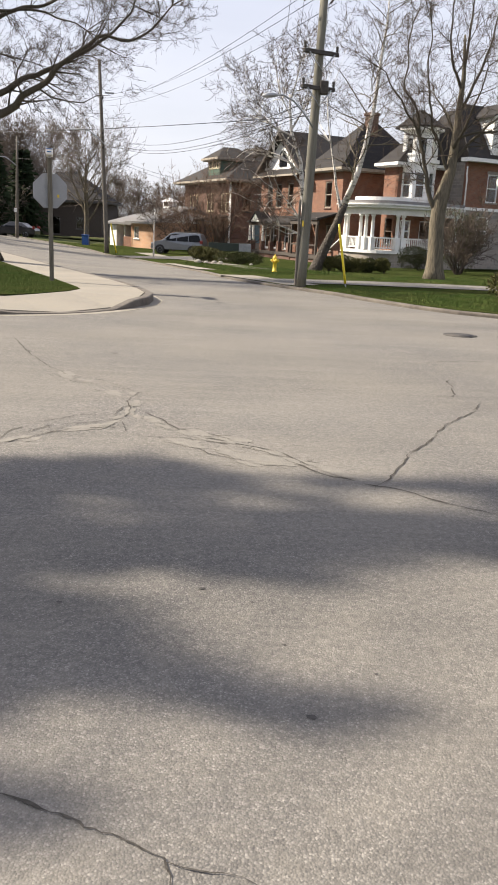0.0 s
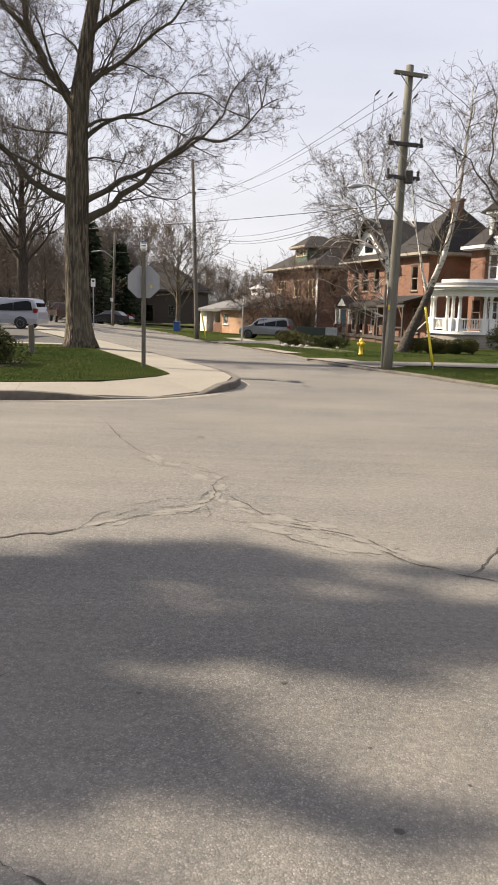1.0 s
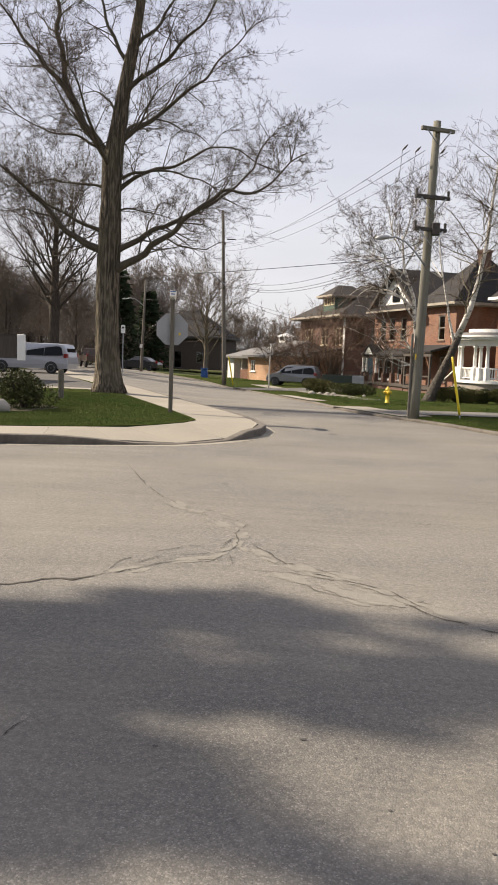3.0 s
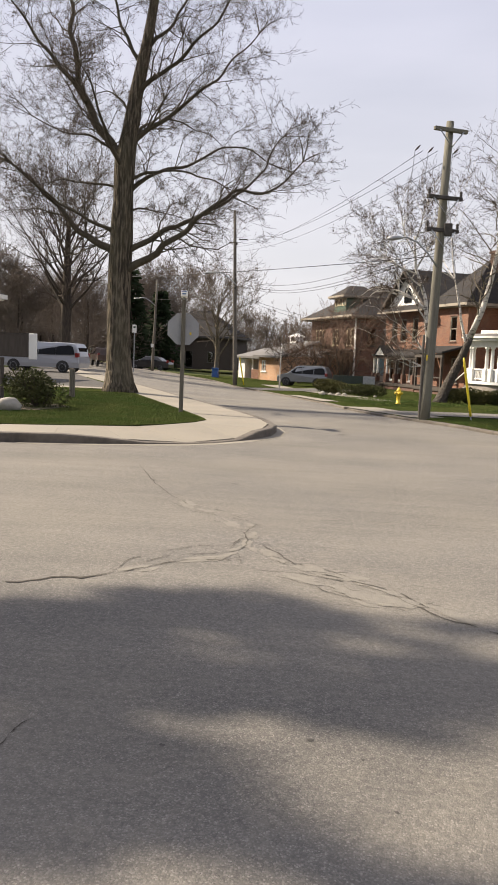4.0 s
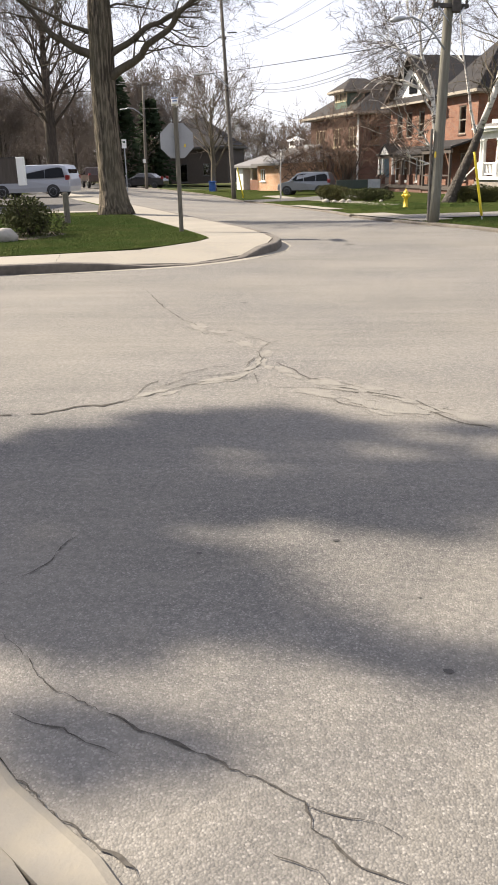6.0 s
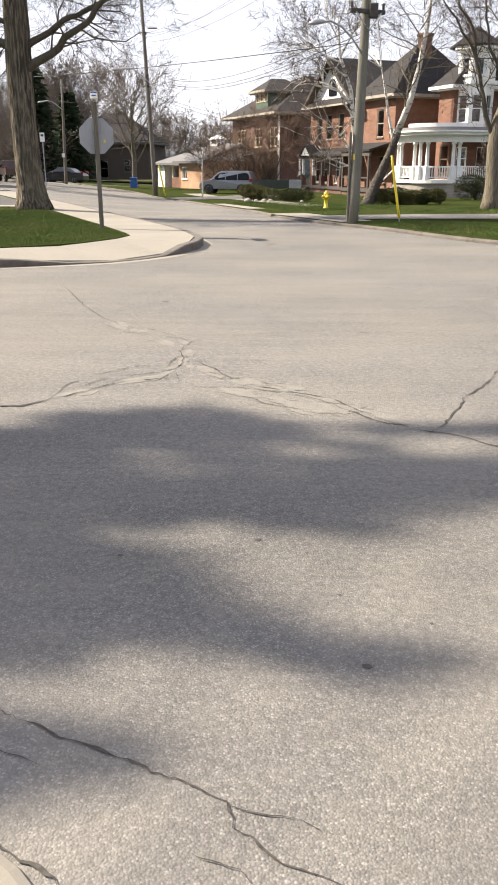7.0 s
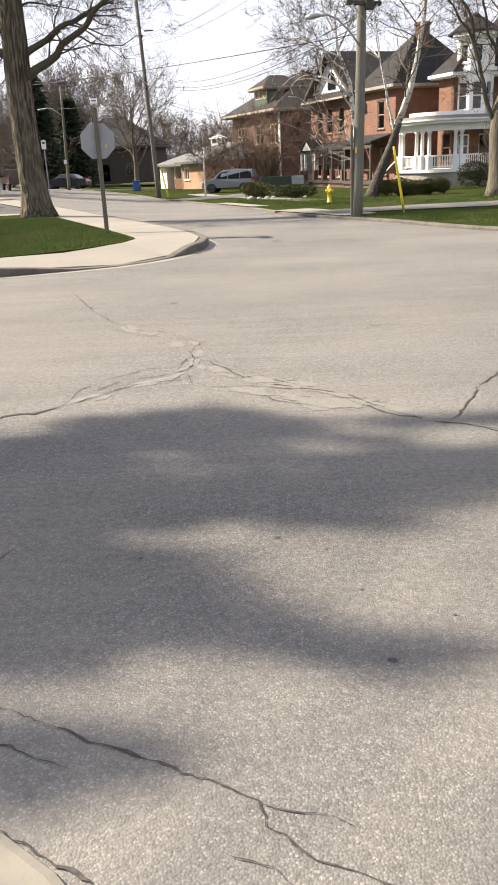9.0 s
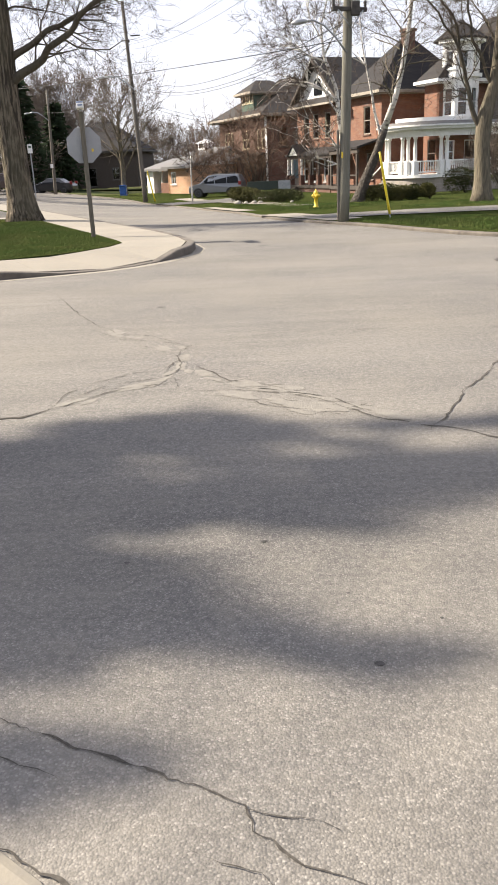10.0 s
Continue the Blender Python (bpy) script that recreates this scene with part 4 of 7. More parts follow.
laid_limb(mb, mt, mr, [(0.4, 7.2), (-0.2, 8.6), (-0.4, 10.6)], -0.6, 0.09, 0.03, 1.9, **light)
laid_limb(mb, mt, mr, [(0.42, 7.6), (0.5, 9.2), (0.7, 11.4)], 0.4, 0.1, 0.03, 1.9, **light)
laid_limb(mb, mt, mr, [(0.3, 5.6), (0.1, 6.6), (-0.2, 7.6)], 2.8, 0.09, 0.03, 1.8, **light)
laid_limb(mb, mt, mr, [(0.3, 5.0), (0.5, 6.2), (0.6, 7.6)], -2.6, 0.09, 0.03, 1.8, **light)
mb.mesh("limbwork", BARK_GREEN, porch_maple)
tagged(mt.mesh("crown", TWIG, porch_maple), kind="stuff")

# leaning birch behind the pole, dark and shaggy at the foot
birch = bare_tree("birch_tree", "leaning white birch, dark and shaggy at the foot", (3.5, 39.4, -0.3),
          [(0.0, 0, -0.1, 0.26), (0.35, 0, 0.9, 0.235), (0.95, 0, 2.3, 0.2), (1.25, 0, 3.2, 0.165)],
          [((1.0, 0, 2.9), (-0.25, 0, 1.0), 5.5, 0.075)], 21, BIRCH_LOW, BIRCH, TWIG, sides=12, twig_level=3, fork=(3, 4), wild=0.2, flare=1.3, tip=0.006)
tube("stem", [(1.2, 0, 3.1), (1.75, 0, 4.6), (2.05, 0, 6.0), (2.3, 0, 7.6), (2.45, 0.1, 9.4), (2.6, 0, 11.2), (2.6, 0, 12.8)], [0.16, 0.135, 0.115, 0.095, 0.07, 0.045, 0.015], BIRCH, birch, 10)
rng_b = random.Random(8)
bl, bt = Heap(), Heap()
for k in range(34):
    z = 4.0 + k * 0.25
    x = 1.5 + (z - 4) * 0.15
    a = rng_b.uniform(0, 6.28)
    spread(bl, bt, (x, 0, z), (math.cos(a), 0.6 * math.sin(a), rng_b.uniform(0.3, 1.1)), rng_b.uniform(2.2, 4.0) * (1 - 0.014 * k), 0.04 - 0.0006 * k, 1, rng_b, 0.7, 0.25, 4, (3, 5), 0.34, 1, 0.0055)
bl.mesh("limbwork", BARK_PALE, birch)
tagged(bt.mesh("crown", TWIG, birch), kind="stuff")

# birch among the houses with crooked white boughs
bare_tree("birch_tree", "old crooked birch with white boughs before the gabled house", (3.3, 51.0, -0.6),
          [(0.45, 0, -0.1, 0.17), (0.6, 0, 2.2, 0.15), (0.3, 0, 4.4, 0.14), (0.1, 0, 6.2, 0.11), (-0.6, 0, 8.0, 0.08), (-0.8, 0, 10.0, 0.05)],
          [((0.1, 0, 5.8), (-1.0, 0, 0.75), 4.0, 0.10), ((0.6, 0, 2.2), (-1.0, 0, 0.1), 3.0, 0.07), ((0.5, 0, 2.9), (-1.0, -0.2, 0.75), 3.6, 0.06), ((-0.6, 0, 8.0), (-1, 0, 0.7), 3.6, 0.06),
           ((-0.6, 0, 8.2), (0.7, 0, 0.9), 3.6, 0.06), ((-0.7, 0, 9.2), (-0.5, 0.3, 1), 3.4, 0.05), ((-0.8, 0, 10), (0.2, -0.2, 1), 3.0, 0.05), ((0.2, 0, 5.0), (-0.9, 0.2, 0.9), 4.0, 0.06), ((-0.3, 0, 7.2), (-1, 0.3, 0.5), 4.2, 0.06)],
          31, BIRCH, BIRCH, TWIG, sides=8, twig_level=3, fork=(6, 9), wild=0.45, droop=0.8, tip=0.008)
# street tree on the far left verge, with a rounded crown
rng_s = random.Random(3)
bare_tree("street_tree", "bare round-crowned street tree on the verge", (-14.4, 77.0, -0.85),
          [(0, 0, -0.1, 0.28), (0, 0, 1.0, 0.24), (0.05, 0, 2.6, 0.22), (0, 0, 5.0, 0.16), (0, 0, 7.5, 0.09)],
          ring_limbs(rng_s, 2.6, 7.5, 14, 5.2, 0.11, 1.0), 41, BARK_PALE, BARK_PALE, TWIG_HAZED, sides=10, twig_level=3, fork=(4, 6), wild=0.28, rise=0.4, tip=0.012)

# dark spreading tree behind the van
rng_d = random.Random(4)
bare_tree("spreading_tree", "dark bare tree with a fan of limbs beyond the driveway", (-22.7, 58.0, 0.0),
          [(0, 0, -0.1, 0.48), (0, 0, 1.2, 0.40), (0.1, 0, 5.0, 0.36), (0.1, 0, 8.0, 0.25), (0.2, 0, 11.5, 0.12)],
          ring_limbs(rng_d, 4.4, 11.0, 26, 6.6, 0.12, 0.8), 51, BARK_DARK, BARK_DARK, TWIG, sides=12, twig_level=3, fork=(4, 5), wild=0.24, rise=0.35, tip=0.008)

# woodland of bare trees beyond the houses: three forms, many copies
forms = []
for k in range(3):
    r = random.Random(60 + k)
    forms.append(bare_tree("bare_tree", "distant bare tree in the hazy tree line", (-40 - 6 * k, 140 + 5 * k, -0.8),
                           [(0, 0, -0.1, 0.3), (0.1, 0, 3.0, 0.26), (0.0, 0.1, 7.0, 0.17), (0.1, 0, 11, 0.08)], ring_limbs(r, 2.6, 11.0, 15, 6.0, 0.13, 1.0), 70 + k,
                           BARK_DARK, TWIG_HAZED, TWIG_HAZED, sides=8, twig_level=3, fork=(4, 6), wild=0.26, rise=0.4, tip=0.02, group="tree line"))
rng_f = random.Random(77)
for k in range(64):
    u = k / 63
    a = radians(-36 + 62 * u) + rng_f.uniform(-0.012, 0.012)
    d = rng_f.uniform(105, 175) if a < 0.02 else rng_f.uniform(110, 150)
    if -0.40 < a < -0.30:
        d = rng_f.uniform(140, 190)
    x, y = d * math.sin(a), d * math.cos(a)
    s = rng_f.uniform(0.65, 1.1) * (0.9 if a < -0.22 else 0.62)
    copy_thing(forms[k % 3], pose(x, y, land(x, y) - 0.05, 0, 0, rng_f.uniform(0, 360)) @ Matrix.Diagonal((s, s, s * rng_f.uniform(0.9, 1.2), 1))).scale = (s, s, s)
for k in range(26):
    a, d = radians(-36 + 16 * k / 25 + rng_f.uniform(-1, 1)), rng_f.uniform(66, 105)
    x, y = d * math.sin(a), d * math.cos(a)
    s = rng_f.uniform(0.42, 0.68)
    copy_thing(forms[k % 3], pose(x, y, land(x, y) - 0.05, 0, 0, rng_f.uniform(0, 360))).scale = (s, s, s)


def leaf_heap(rng, count, sampler, size, mat, name, parent, slim=0.45):
    """Many small bent leaves at sampled places."""
    h = Heap()
    for _ in range(count):
        c, out = sampler(rng)
        d = (Vector(out) + Vector((rng.gauss(0, 0.6), rng.gauss(0, 0.6), rng.gauss(0, 0.6)))).normalized()
        s = d.orthogonal().normalized()
        s.rotate(Matrix.Rotation(rng.uniform(0, 6.28), 3, d))
        L = size * rng.uniform(0.6, 1.4)
        c = Vector(c)
        h.add([c, c + d * L * 0.5 + s * L * slim * 0.5, c + d * L, c + d * L * 0.5 - s * L * slim * 0.5], [(0, 1, 2), (0, 2, 3)])
    return tagged(h.mesh(name, mat, parent, flat=True), kind="stuff")


def conifer(name, label, at, height, width, seed, group=""):
    rng = random.Random(seed)
    root = thing(name, label, "tree", pose(*at), group)
    tube("trunk", [(0, 0, -0.1), (0, 0, height * 0.5), (0, 0, height)], [height * 0.02, height * 0.012, 0.02], BARK_DARK, root, 8)
    boughs = Heap()
    for tier in range(int(height * 2.2)):
        t = tier / (height * 2.2)
        z = height * (0.06 + 0.93 * t)
        r = width * (1 - t) ** 0.8 * rng.uniform(0.75, 1.1) + 0.15
        for k in range(9):
            a = rng.uniform(0, 6.28)
            rr = r * rng.uniform(0.65, 1.15)
            n = 5
            for j in range(n):
                q = (j + 0.6) / n * rr
                c = Vector((math.cos(a) * q, math.sin(a) * q, z - 0.22 * q + 0.05 * q * q / max(r, .3)))
                for m in range(2):
                    d = Vector((math.cos(a) + rng.gauss(0, .7), math.sin(a) + rng.gauss(0, .7), rng.gauss(-0.35, 0.3))).normalized()
                    s = d.orthogonal().normalized() * 0.16
                    L = rng.uniform(0.5, 1.0)
                    boughs.add([c, c + d * L * .5 + s, c + d * L, c + d * L * .5 - s], [(0, 1, 2), (0, 2, 3)])
    tagged(boughs.mesh("foliage", NEEDLE, root, flat=True), kind="stuff")
    return root


conifer("spruce_tree", "tall dark spruce among bare trees", (-27.6, 92.0, -0.3), 12.0, 3.2, 1, "spruces")
conifer("spruce_tree", "dark spruce standing beside a taller one", (-25.0, 96.0, -0.5), 10.0, 2.8, 2, "spruces")
conifer("spruce_tree", "dark distant spruce above the bungalow roof", (-3.0, 132.0, -0.8), 13.5, 3.4, 3, "spruces")
conifer("spruce_tree", "dark distant spruce in the tree line", (0.5, 138.0, -0.8), 11.5, 3.0, 4, "spruces")


def bush(name, label, at, rx, ry, rz, seed, mat, count=900, size=0.12, group="", lumps=6):
    """A clipped or loose shrub: stems inside, small leaves over uneven lumps."""
    rng = random.Random(seed)
    root = thing(name, label, "shrub", pose(*at), group)
    blobs = [(rng.uniform(-0.5, 0.5) * rx, rng.uniform(-0.5, 0.5) * ry, rng.uniform(0.3, 0.65) * rz, rng.uniform(0.45, 0.62)) for _ in range(lumps)]
    stems = Heap()
    for b in blobs:
        for k in range(3):
            stems.add(*tube_data([(b[0] * 0.2, b[1] * 0.2, 0), (b[0] * 0.6, b[1] * 0.6, b[2] * 0.6), (b[0] + rng.gauss(0, .15) * rx, b[1] + rng.gauss(0, .15) * ry, b[2] * 1.3)], [0.03, 0.02, 0.008], 4, cap=False))
    stems.mesh("stem_mass", BARK_DARK, root)

    def sample(r):
        b = r.choice(blobs)
        d = Vector((r.gauss(0, 1), r.gauss(0, 1), r.gauss(0, 1))).normalized()
        q = b[3] * r.uniform(0.75, 1.03)
        return (b[0] + d.x * q * rx, b[1] + d.y * q * ry, max(0.03, b[2] + d.z * q * rz * 0.62)), d
    leaf_heap(rng, count, sample, size, mat, "foliage", root)
    return root


def zl(x, y, lift=0.09):
    return land(x, y) + lift


def hedge(at, rx, ry, rz, seed, mat, label, count=1500, size=0.16):
    return bush("hedge", label, (at[0], at[1], zl(*at)), rx, ry, rz, seed, mat, count, size, "clipped hedges", 9)


hedge((-1.9, 46.6), 1.2, 0.9, 0.95, 1, LEAF_HEDGE, "clipped olive-green hedge beside pale boulders", 5500, 0.09)
hedge((-0.2, 45.6), 1.5, 0.8, 0.75, 2, LEAF_DARK, "low dark clipped hedge along the front walk", 5000, 0.09)
for k, (x, y, r, h) in enumerate([(4.2, 39.6, 0.72, 0.8), (4.95, 39.8, 0.66, 0.82), (5.65, 39.6, 0.62, 0.78), (6.35, 39.8, 0.55, 0.74), (7.0, 39.6, 0.6, 0.78)]):
    bush("round_bush", "clipped dark green round bush below the porch", (x, y, zl(x, y)), r, r, h, 10 + k, LEAF_DARK if k % 2 else LEAF_HEDGE, 3600, 0.075, "foundation bushes", 5)
bush("yew_bush", "tall dark yew bush at the house corner", (12.2, 45.0, zl(12.2, 45.0)), 1.1, 0.9, 3.4, 27, LEAF_DARK, 6500, 0.09, "", 9)
bush("yew_bush", "large dark yew bush against the porch base", (11.1, 50.0, zl(11.1, 50.0)), 1.6, 0.9, 1.5, 20, LEAF_DARK, 5000, 0.09, "", 8)
bush("juniper_bush", "low brown-green juniper bush in a mulch bed", (-8.05, 18.1, 0.15), 0.85, 0.75, 0.95, 21, LEAF_DARK, 4200, 0.075, "", 10)
bush("juniper_bush", "small straggling green shrub in a mulch bed", (-9.7, 17.4, 0.15), 0.8, 0.6, 0.55, 23, LEAF_HEDGE, 1800, 0.07, "", 6)
bush("verge_bush", "rounded green bush at the kerb of the cross street", (6.15, 18.6, 0.09), 0.9, 0.9, 0.85, 22, LEAF_HEDGE, 3500, 0.08, "", 8)
sheet("mulch_bed", [(-10.6, 16.4), (-7.6, 17.0), (-7.35, 18.4), (-8.2, 19.4), (-11, 18.9)], 0.18, MULCH, "dark mulch bed round the shrubs", "flower bed", step=1.0)


def boulder(at, r, seed):
    rng = random.Random(seed)
    bm = bmesh.new()
    bmesh.ops.create_icosphere(bm, subdivisions=2, radius=r)
    for v in bm.verts:
        v.co *= 1 + 0.3 * noise.noise(v.co * (2.2 / r * 0.5) + Vector((seed, 0, 0)))
        v.co.z *= 0.62
    tagged(part("boulder", bm, STONE, None, "", False, pose(at[0], at[1], at[2] + r * 0.35, 0, 0, rng.uniform(0, 360))), "pale weathered fieldstone boulder beside a shrub", "boulder", "garden boulders")


for k, (x, y, r) in enumerate([(-2.45, 45.3, 0.2), (-1.55, 45.0, 0.17), (-1.2, 44.9, 0.15), (-2.0, 45.2, 0.13), (0.5, 44.4, 0.1)]):
    boulder((x, y, zl(x, y)), r, k + 1)
boulder((-8.2, 16.75, 0.17), 0.3, 9)


def twiggy(name, label, at, height, seed, mat, count=9, lean=0.5, size=1.0):
    rng = random.Random(seed)
    root = thing(name, label, "shrub", pose(*at))
    big, small = Heap(), Heap()
    for k in range(count):
        a = k * 2.4
        spread(big, small, (0.1 * math.cos(a), 0.1 * math.sin(a), 0), (lean * math.cos(a), lean * math.sin(a), 1.0), height * rng.uniform(0.55, 0.8), 0.05 * size, 0, rng, 0.2, 0.35, 3, (4, 6), 0.3, 1, 0.011)
    big.mesh("stem_mass", BARK_DARK, root)
    tagged(small.mesh("crown", mat, root), kind="stuff")
    return root


twiggy("ornamental_tree", "bare reddish ornamental tree before the brick house", (-3.9, 72.0, -0.75), 6.2, 1, TWIG_RED, 8, 0.6)
twiggy("ornamental_tree", "bare brown multi-stemmed ornamental tree", (-1.9, 70.0, -0.75), 6.0, 2, TWIG_RED, 8, 0.6)
twiggy("ornamental_tree", "bare reddish shrub beside the silver car", (-6.0, 74.0, -0.75), 4.2, 3, TWIG_RED, 5, 0.6)
twiggy("lilac_bush", "bare tangled shrub at the house corner", (11.8, 44.0, -0.4), 3.6, 4, TWIG, 10, 0.5)
bare_tree("sapling", "young bare tree with a white-wrapped stem", (-6.1, 57.0, -0.65), [(0, 0, -0.05, 0.05), (0, 0, 1.6, 0.045), (0.05, 0, 3.0, 0.03)],
          ring_limbs(random.Random(9), 1.6, 3.0, 8, 1.6, 0.02, 0.9), 91, BIRCH, BARK_DARK, TWIG, sides=8, twig_level=2, flare=1.1, tip=0.01)

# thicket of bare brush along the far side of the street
brush = twiggy("thicket", "bare brown thicket beneath the distant trees", (-30.0, 92.0, -0.1), 4.5, 6, TWIG_HAZED, 12, 0.8, 0.8)
tagged(brush, group="thickets")
rng_t = random.Random(14)
for k in range(26):
    a, d = radians(-35 + 33 * k / 25 + rng_t.uniform(-0.6, 0.6)), rng_t.uniform(94, 118)
    s = rng_t.uniform(0.8, 1.5)
    if radians(-17) < a < radians(-7.5):
        continue
    copy_thing(brush, pose(d * math.sin(a), d * math.cos(a), land(d * math.sin(a), d * math.cos(a)) - 0.05, 0, 0, rng_t.uniform(0, 360))).scale = (s * 1.2, s * 1.2, s)

# grass blades over the lawns that lie nearest
def blades(name, outline, lift, count, seed, label, size):
    rng = random.Random(seed)
    xs, ys = [p[0] for p in outline], [p[1] for p in outline]
    h = Heap()
    done = 0
    while done < count:
        x, y = rng.uniform(min(xs), max(xs)), rng.uniform(min(ys), max(ys))
        if not inside(outline, x, y):
            continue
        done += 1
        z = land(x, y) + lift
        a, L = rng.uniform(0, 6.28), size * rng.uniform(0.6, 1.3)
        w = 0.16 * L
        tip = (x + rng.gauss(0, 0.5) * L, y + rng.gauss(0, 0.5) * L, z + L)
        h.add([(x - w * math.cos(a), y - w * math.sin(a), z - 0.01), (x + w * math.cos(a), y + w * math.sin(a), z - 0.01), tip], [(0, 1, 2)])
    return tagged(h.mesh(name, BLADE, None, label, True), label, "grass", kind="stuff")


blades("grass", [(-11, 13.2), (-6.64, 13.85), (-5.24, 14.5), (-4.3, 15.35), (-3.87, 16.2), (-3.76, 16.9), (-4.7, 19.15), (-6.35, 22.8), (-8.3, 26.6), (-12, 25)], 0.17, 130000, 1, "short green lawn grass with thin patches", 0.026)
blades("grass", [(1.5, 22.3), (2.3, 20.4), (3.0, 18.9), (4.1, 17.2), (5.2, 16.3), (9, 14.9), (11, 17), (6.4, 21.4), (3.4, 23.6), (2.5, 24)], 0.09, 34000, 2, "short green verge grass beside the kerb", 0.038)
blades("grass", [(4.3, 30.5), (6.5, 29.6), (9.5, 29.0), (11, 36), (8.2, 36.5)], 0.09, 14000, 3, "short green lawn grass before the porch", 0.06)
blades("grass", [(-0.4, 31.5), (1.0, 31.2), (3.4, 33.5), (5.0, 37.0), (1.0, 41.5), (-3.2, 43.5), (-2.6, 39.5)], 0.09, 16000, 4, "short green lawn grass round the hydrant", 0.06)


# ---------------------------------------------------------------- street furniture
sign = thing("stop_sign", "octagonal stop sign, grey aluminium back, on a wooden post", "stop sign", pose(-4.67, 18.73, 0.15, 0, 0, 12))
part("post", box(-0.05, 0.05, -0.05, 0.05, -0.15, 2.72, 0.008), POST_WOOD, sign, "squared weathered timber post")
bm = bmesh.new()
R = 0.375 / math.cos(math.pi / 8)
ring = [bm.verts.new((R * math.cos(math.pi / 8 + k * math.pi / 4), 0.052, 2.02 + R * math.sin(math.pi / 8 + k * math.pi / 4))) for k in range(8)]
face = bm.faces.new(ring)
ext = bmesh.ops.extrude_face_region(bm, geom=[face])["geom"]
bmesh.ops.translate(bm, vec=(0, 0.006, 0), verts=[v for v in ext if isinstance(v, bmesh.types.BMVert)])
plate = part("plate", bm, SIGN_BACK, sign, "dull grey aluminium octagon")
for z in (1.8, 2.24):
    lathe("bolt", [(0, 0.012), (0.01, 0.012), (0.014, 0.006)], STEEL, plate, 8, at=(0.13, 0, 0)).matrix_basis = pose(-0.13, 0.05, z, 90)
part("sticker", box(0.155, 0.2, 0.046, 0.05, 1.88, 1.945), YELLOW_DULL, plate, "small yellow sticker")
name_blade = thing("street_name_sign", "small pale street-name plate on top of the stop-sign post", "street sign", pose(-4.67, 18.73, 2.87, 0, 0, 12))
part("bracket", box(-0.03, 0.03, -0.03, 0.03, 0.0, 0.05), STEEL, name_blade)
part("plate", box(-0.075, 0.075, -0.3, 0.3, 0.05, 0.19, 0.006), WHITE, name_blade)
part("lettering_bar", box(-0.05, 0.05, -0.303, -0.3, 0.10, 0.125), BLUE, name_blade)
part("header_bar", box(-0.07, 0.07, -0.303, -0.3, 0.16, 0.185), BLUE, name_blade)


def arm_light(parent, start, end, r=0.04, head=0.5):
    s, e = Vector(start), Vector(end)
    mid = s.lerp(e, 0.55) + Vector((0, 0, 0.18 * (e - s).length))
    pts = [s, s.lerp(mid, 0.5) + Vector((0, 0, 0.05)), mid, mid.lerp(e, 0.6) + Vector((0, 0, 0.06)), e]
    arm = tube("lamp_arm", pts, r, STEEL, parent, 8, "grey galvanised lamp arm")
    d = Vector((e.x - s.x, e.y - s.y, 0)).normalized()
    hp = [e - d * 0.05, e + d * head * 0.15, e + d * head * 0.6 - Vector((0, 0, 0.02)), e + d * head - Vector((0, 0, 0.05))]
    tube("lamp_head", hp, [0.035, 0.06, 0.07, 0.03], STEEL, arm, 8, "cobra-head luminaire")


def utility_pole(name, label, at, height, lean, r0, r1, mat):
    root = thing(name, label, "utility pole", pose(*at), "utility poles")
    tube("shaft", [(lean[0] * t, lean[1] * t, -0.2 + (height + 0.2) * t) for t in (0, 0.12, 0.3, 0.5, 0.75, 1.0)], [r0 * 1.03, r0, r0 * 0.93, (r0 + r1) / 2, r1 * 1.08, r1], mat, root, 14)
    return root


ARM_WAY = Vector((0.9, 0.44, 0)).normalized()


def crossarm(root, centre, length, thick=0.1, insul=True, mat=ARM_DARK):
    c = Vector(centre)
    ang = math.degrees(math.atan2(ARM_WAY.y, ARM_WAY.x))
    bm = box(-length / 2, length / 2, -0.05, 0.05, -thick / 2, thick / 2, 0.01)
    arm = part("crossarm", bm, mat, root, "dark weathered timber crossarm", place=pose(c.x, c.y, c.z, 0, 0, ang))
    for sgn in (-1, 1):
        tube("brace", [(sgn * length * 0.36, -0.06, -0.03), (0, -0.1, -0.45)], 0.018, STEEL, arm, 5)
        if insul:
            lathe("insulator", [(0, 0.02), (0.05, 0.045), (0.08, 0.03), (0.12, 0.05), (0.16, 0.02)], ARM_DARK, arm, 8, at=(sgn * length * 0.46, 0, thick / 2))
    return arm


pole = utility_pole("utility_pole", "weathered wooden utility pole with three crossarms and a street lamp", (1.42, 22.25, 0.06), 7.95, (0.2, 0.08, 0), 0.145, 0.1, POLE_WOOD)
crossarm(pole, (0.22, -0.05, 7.7), 1.0, insul=False, mat=POLE_WOOD)
crossarm(pole, (0.18, -0.05, 5.95), 1.05)
crossarm(pole, (0.16, -0.05, 5.1), 1.0)
part("switch_box", box(0.2, 0.42, -0.12, 0.1, 4.95, 5.28, 0.02), ARM_DARK, pole, "dark metal switch box")
part("conduit", box(-0.175, -0.11, -0.06, 0.03, 0.0, 2.3, 0.015), POLE_GREY, pole, "grey cable guard up the shaft")
part("tag", box(-0.06, -0.02, -0.16, -0.145, 1.6, 1.75), YELLOW_DULL, pole, "small yellow tag")
arm_light(pole, (0.1, -0.05, 4.1), (-0.95, -0.25, 4.85), 0.026, 0.36)
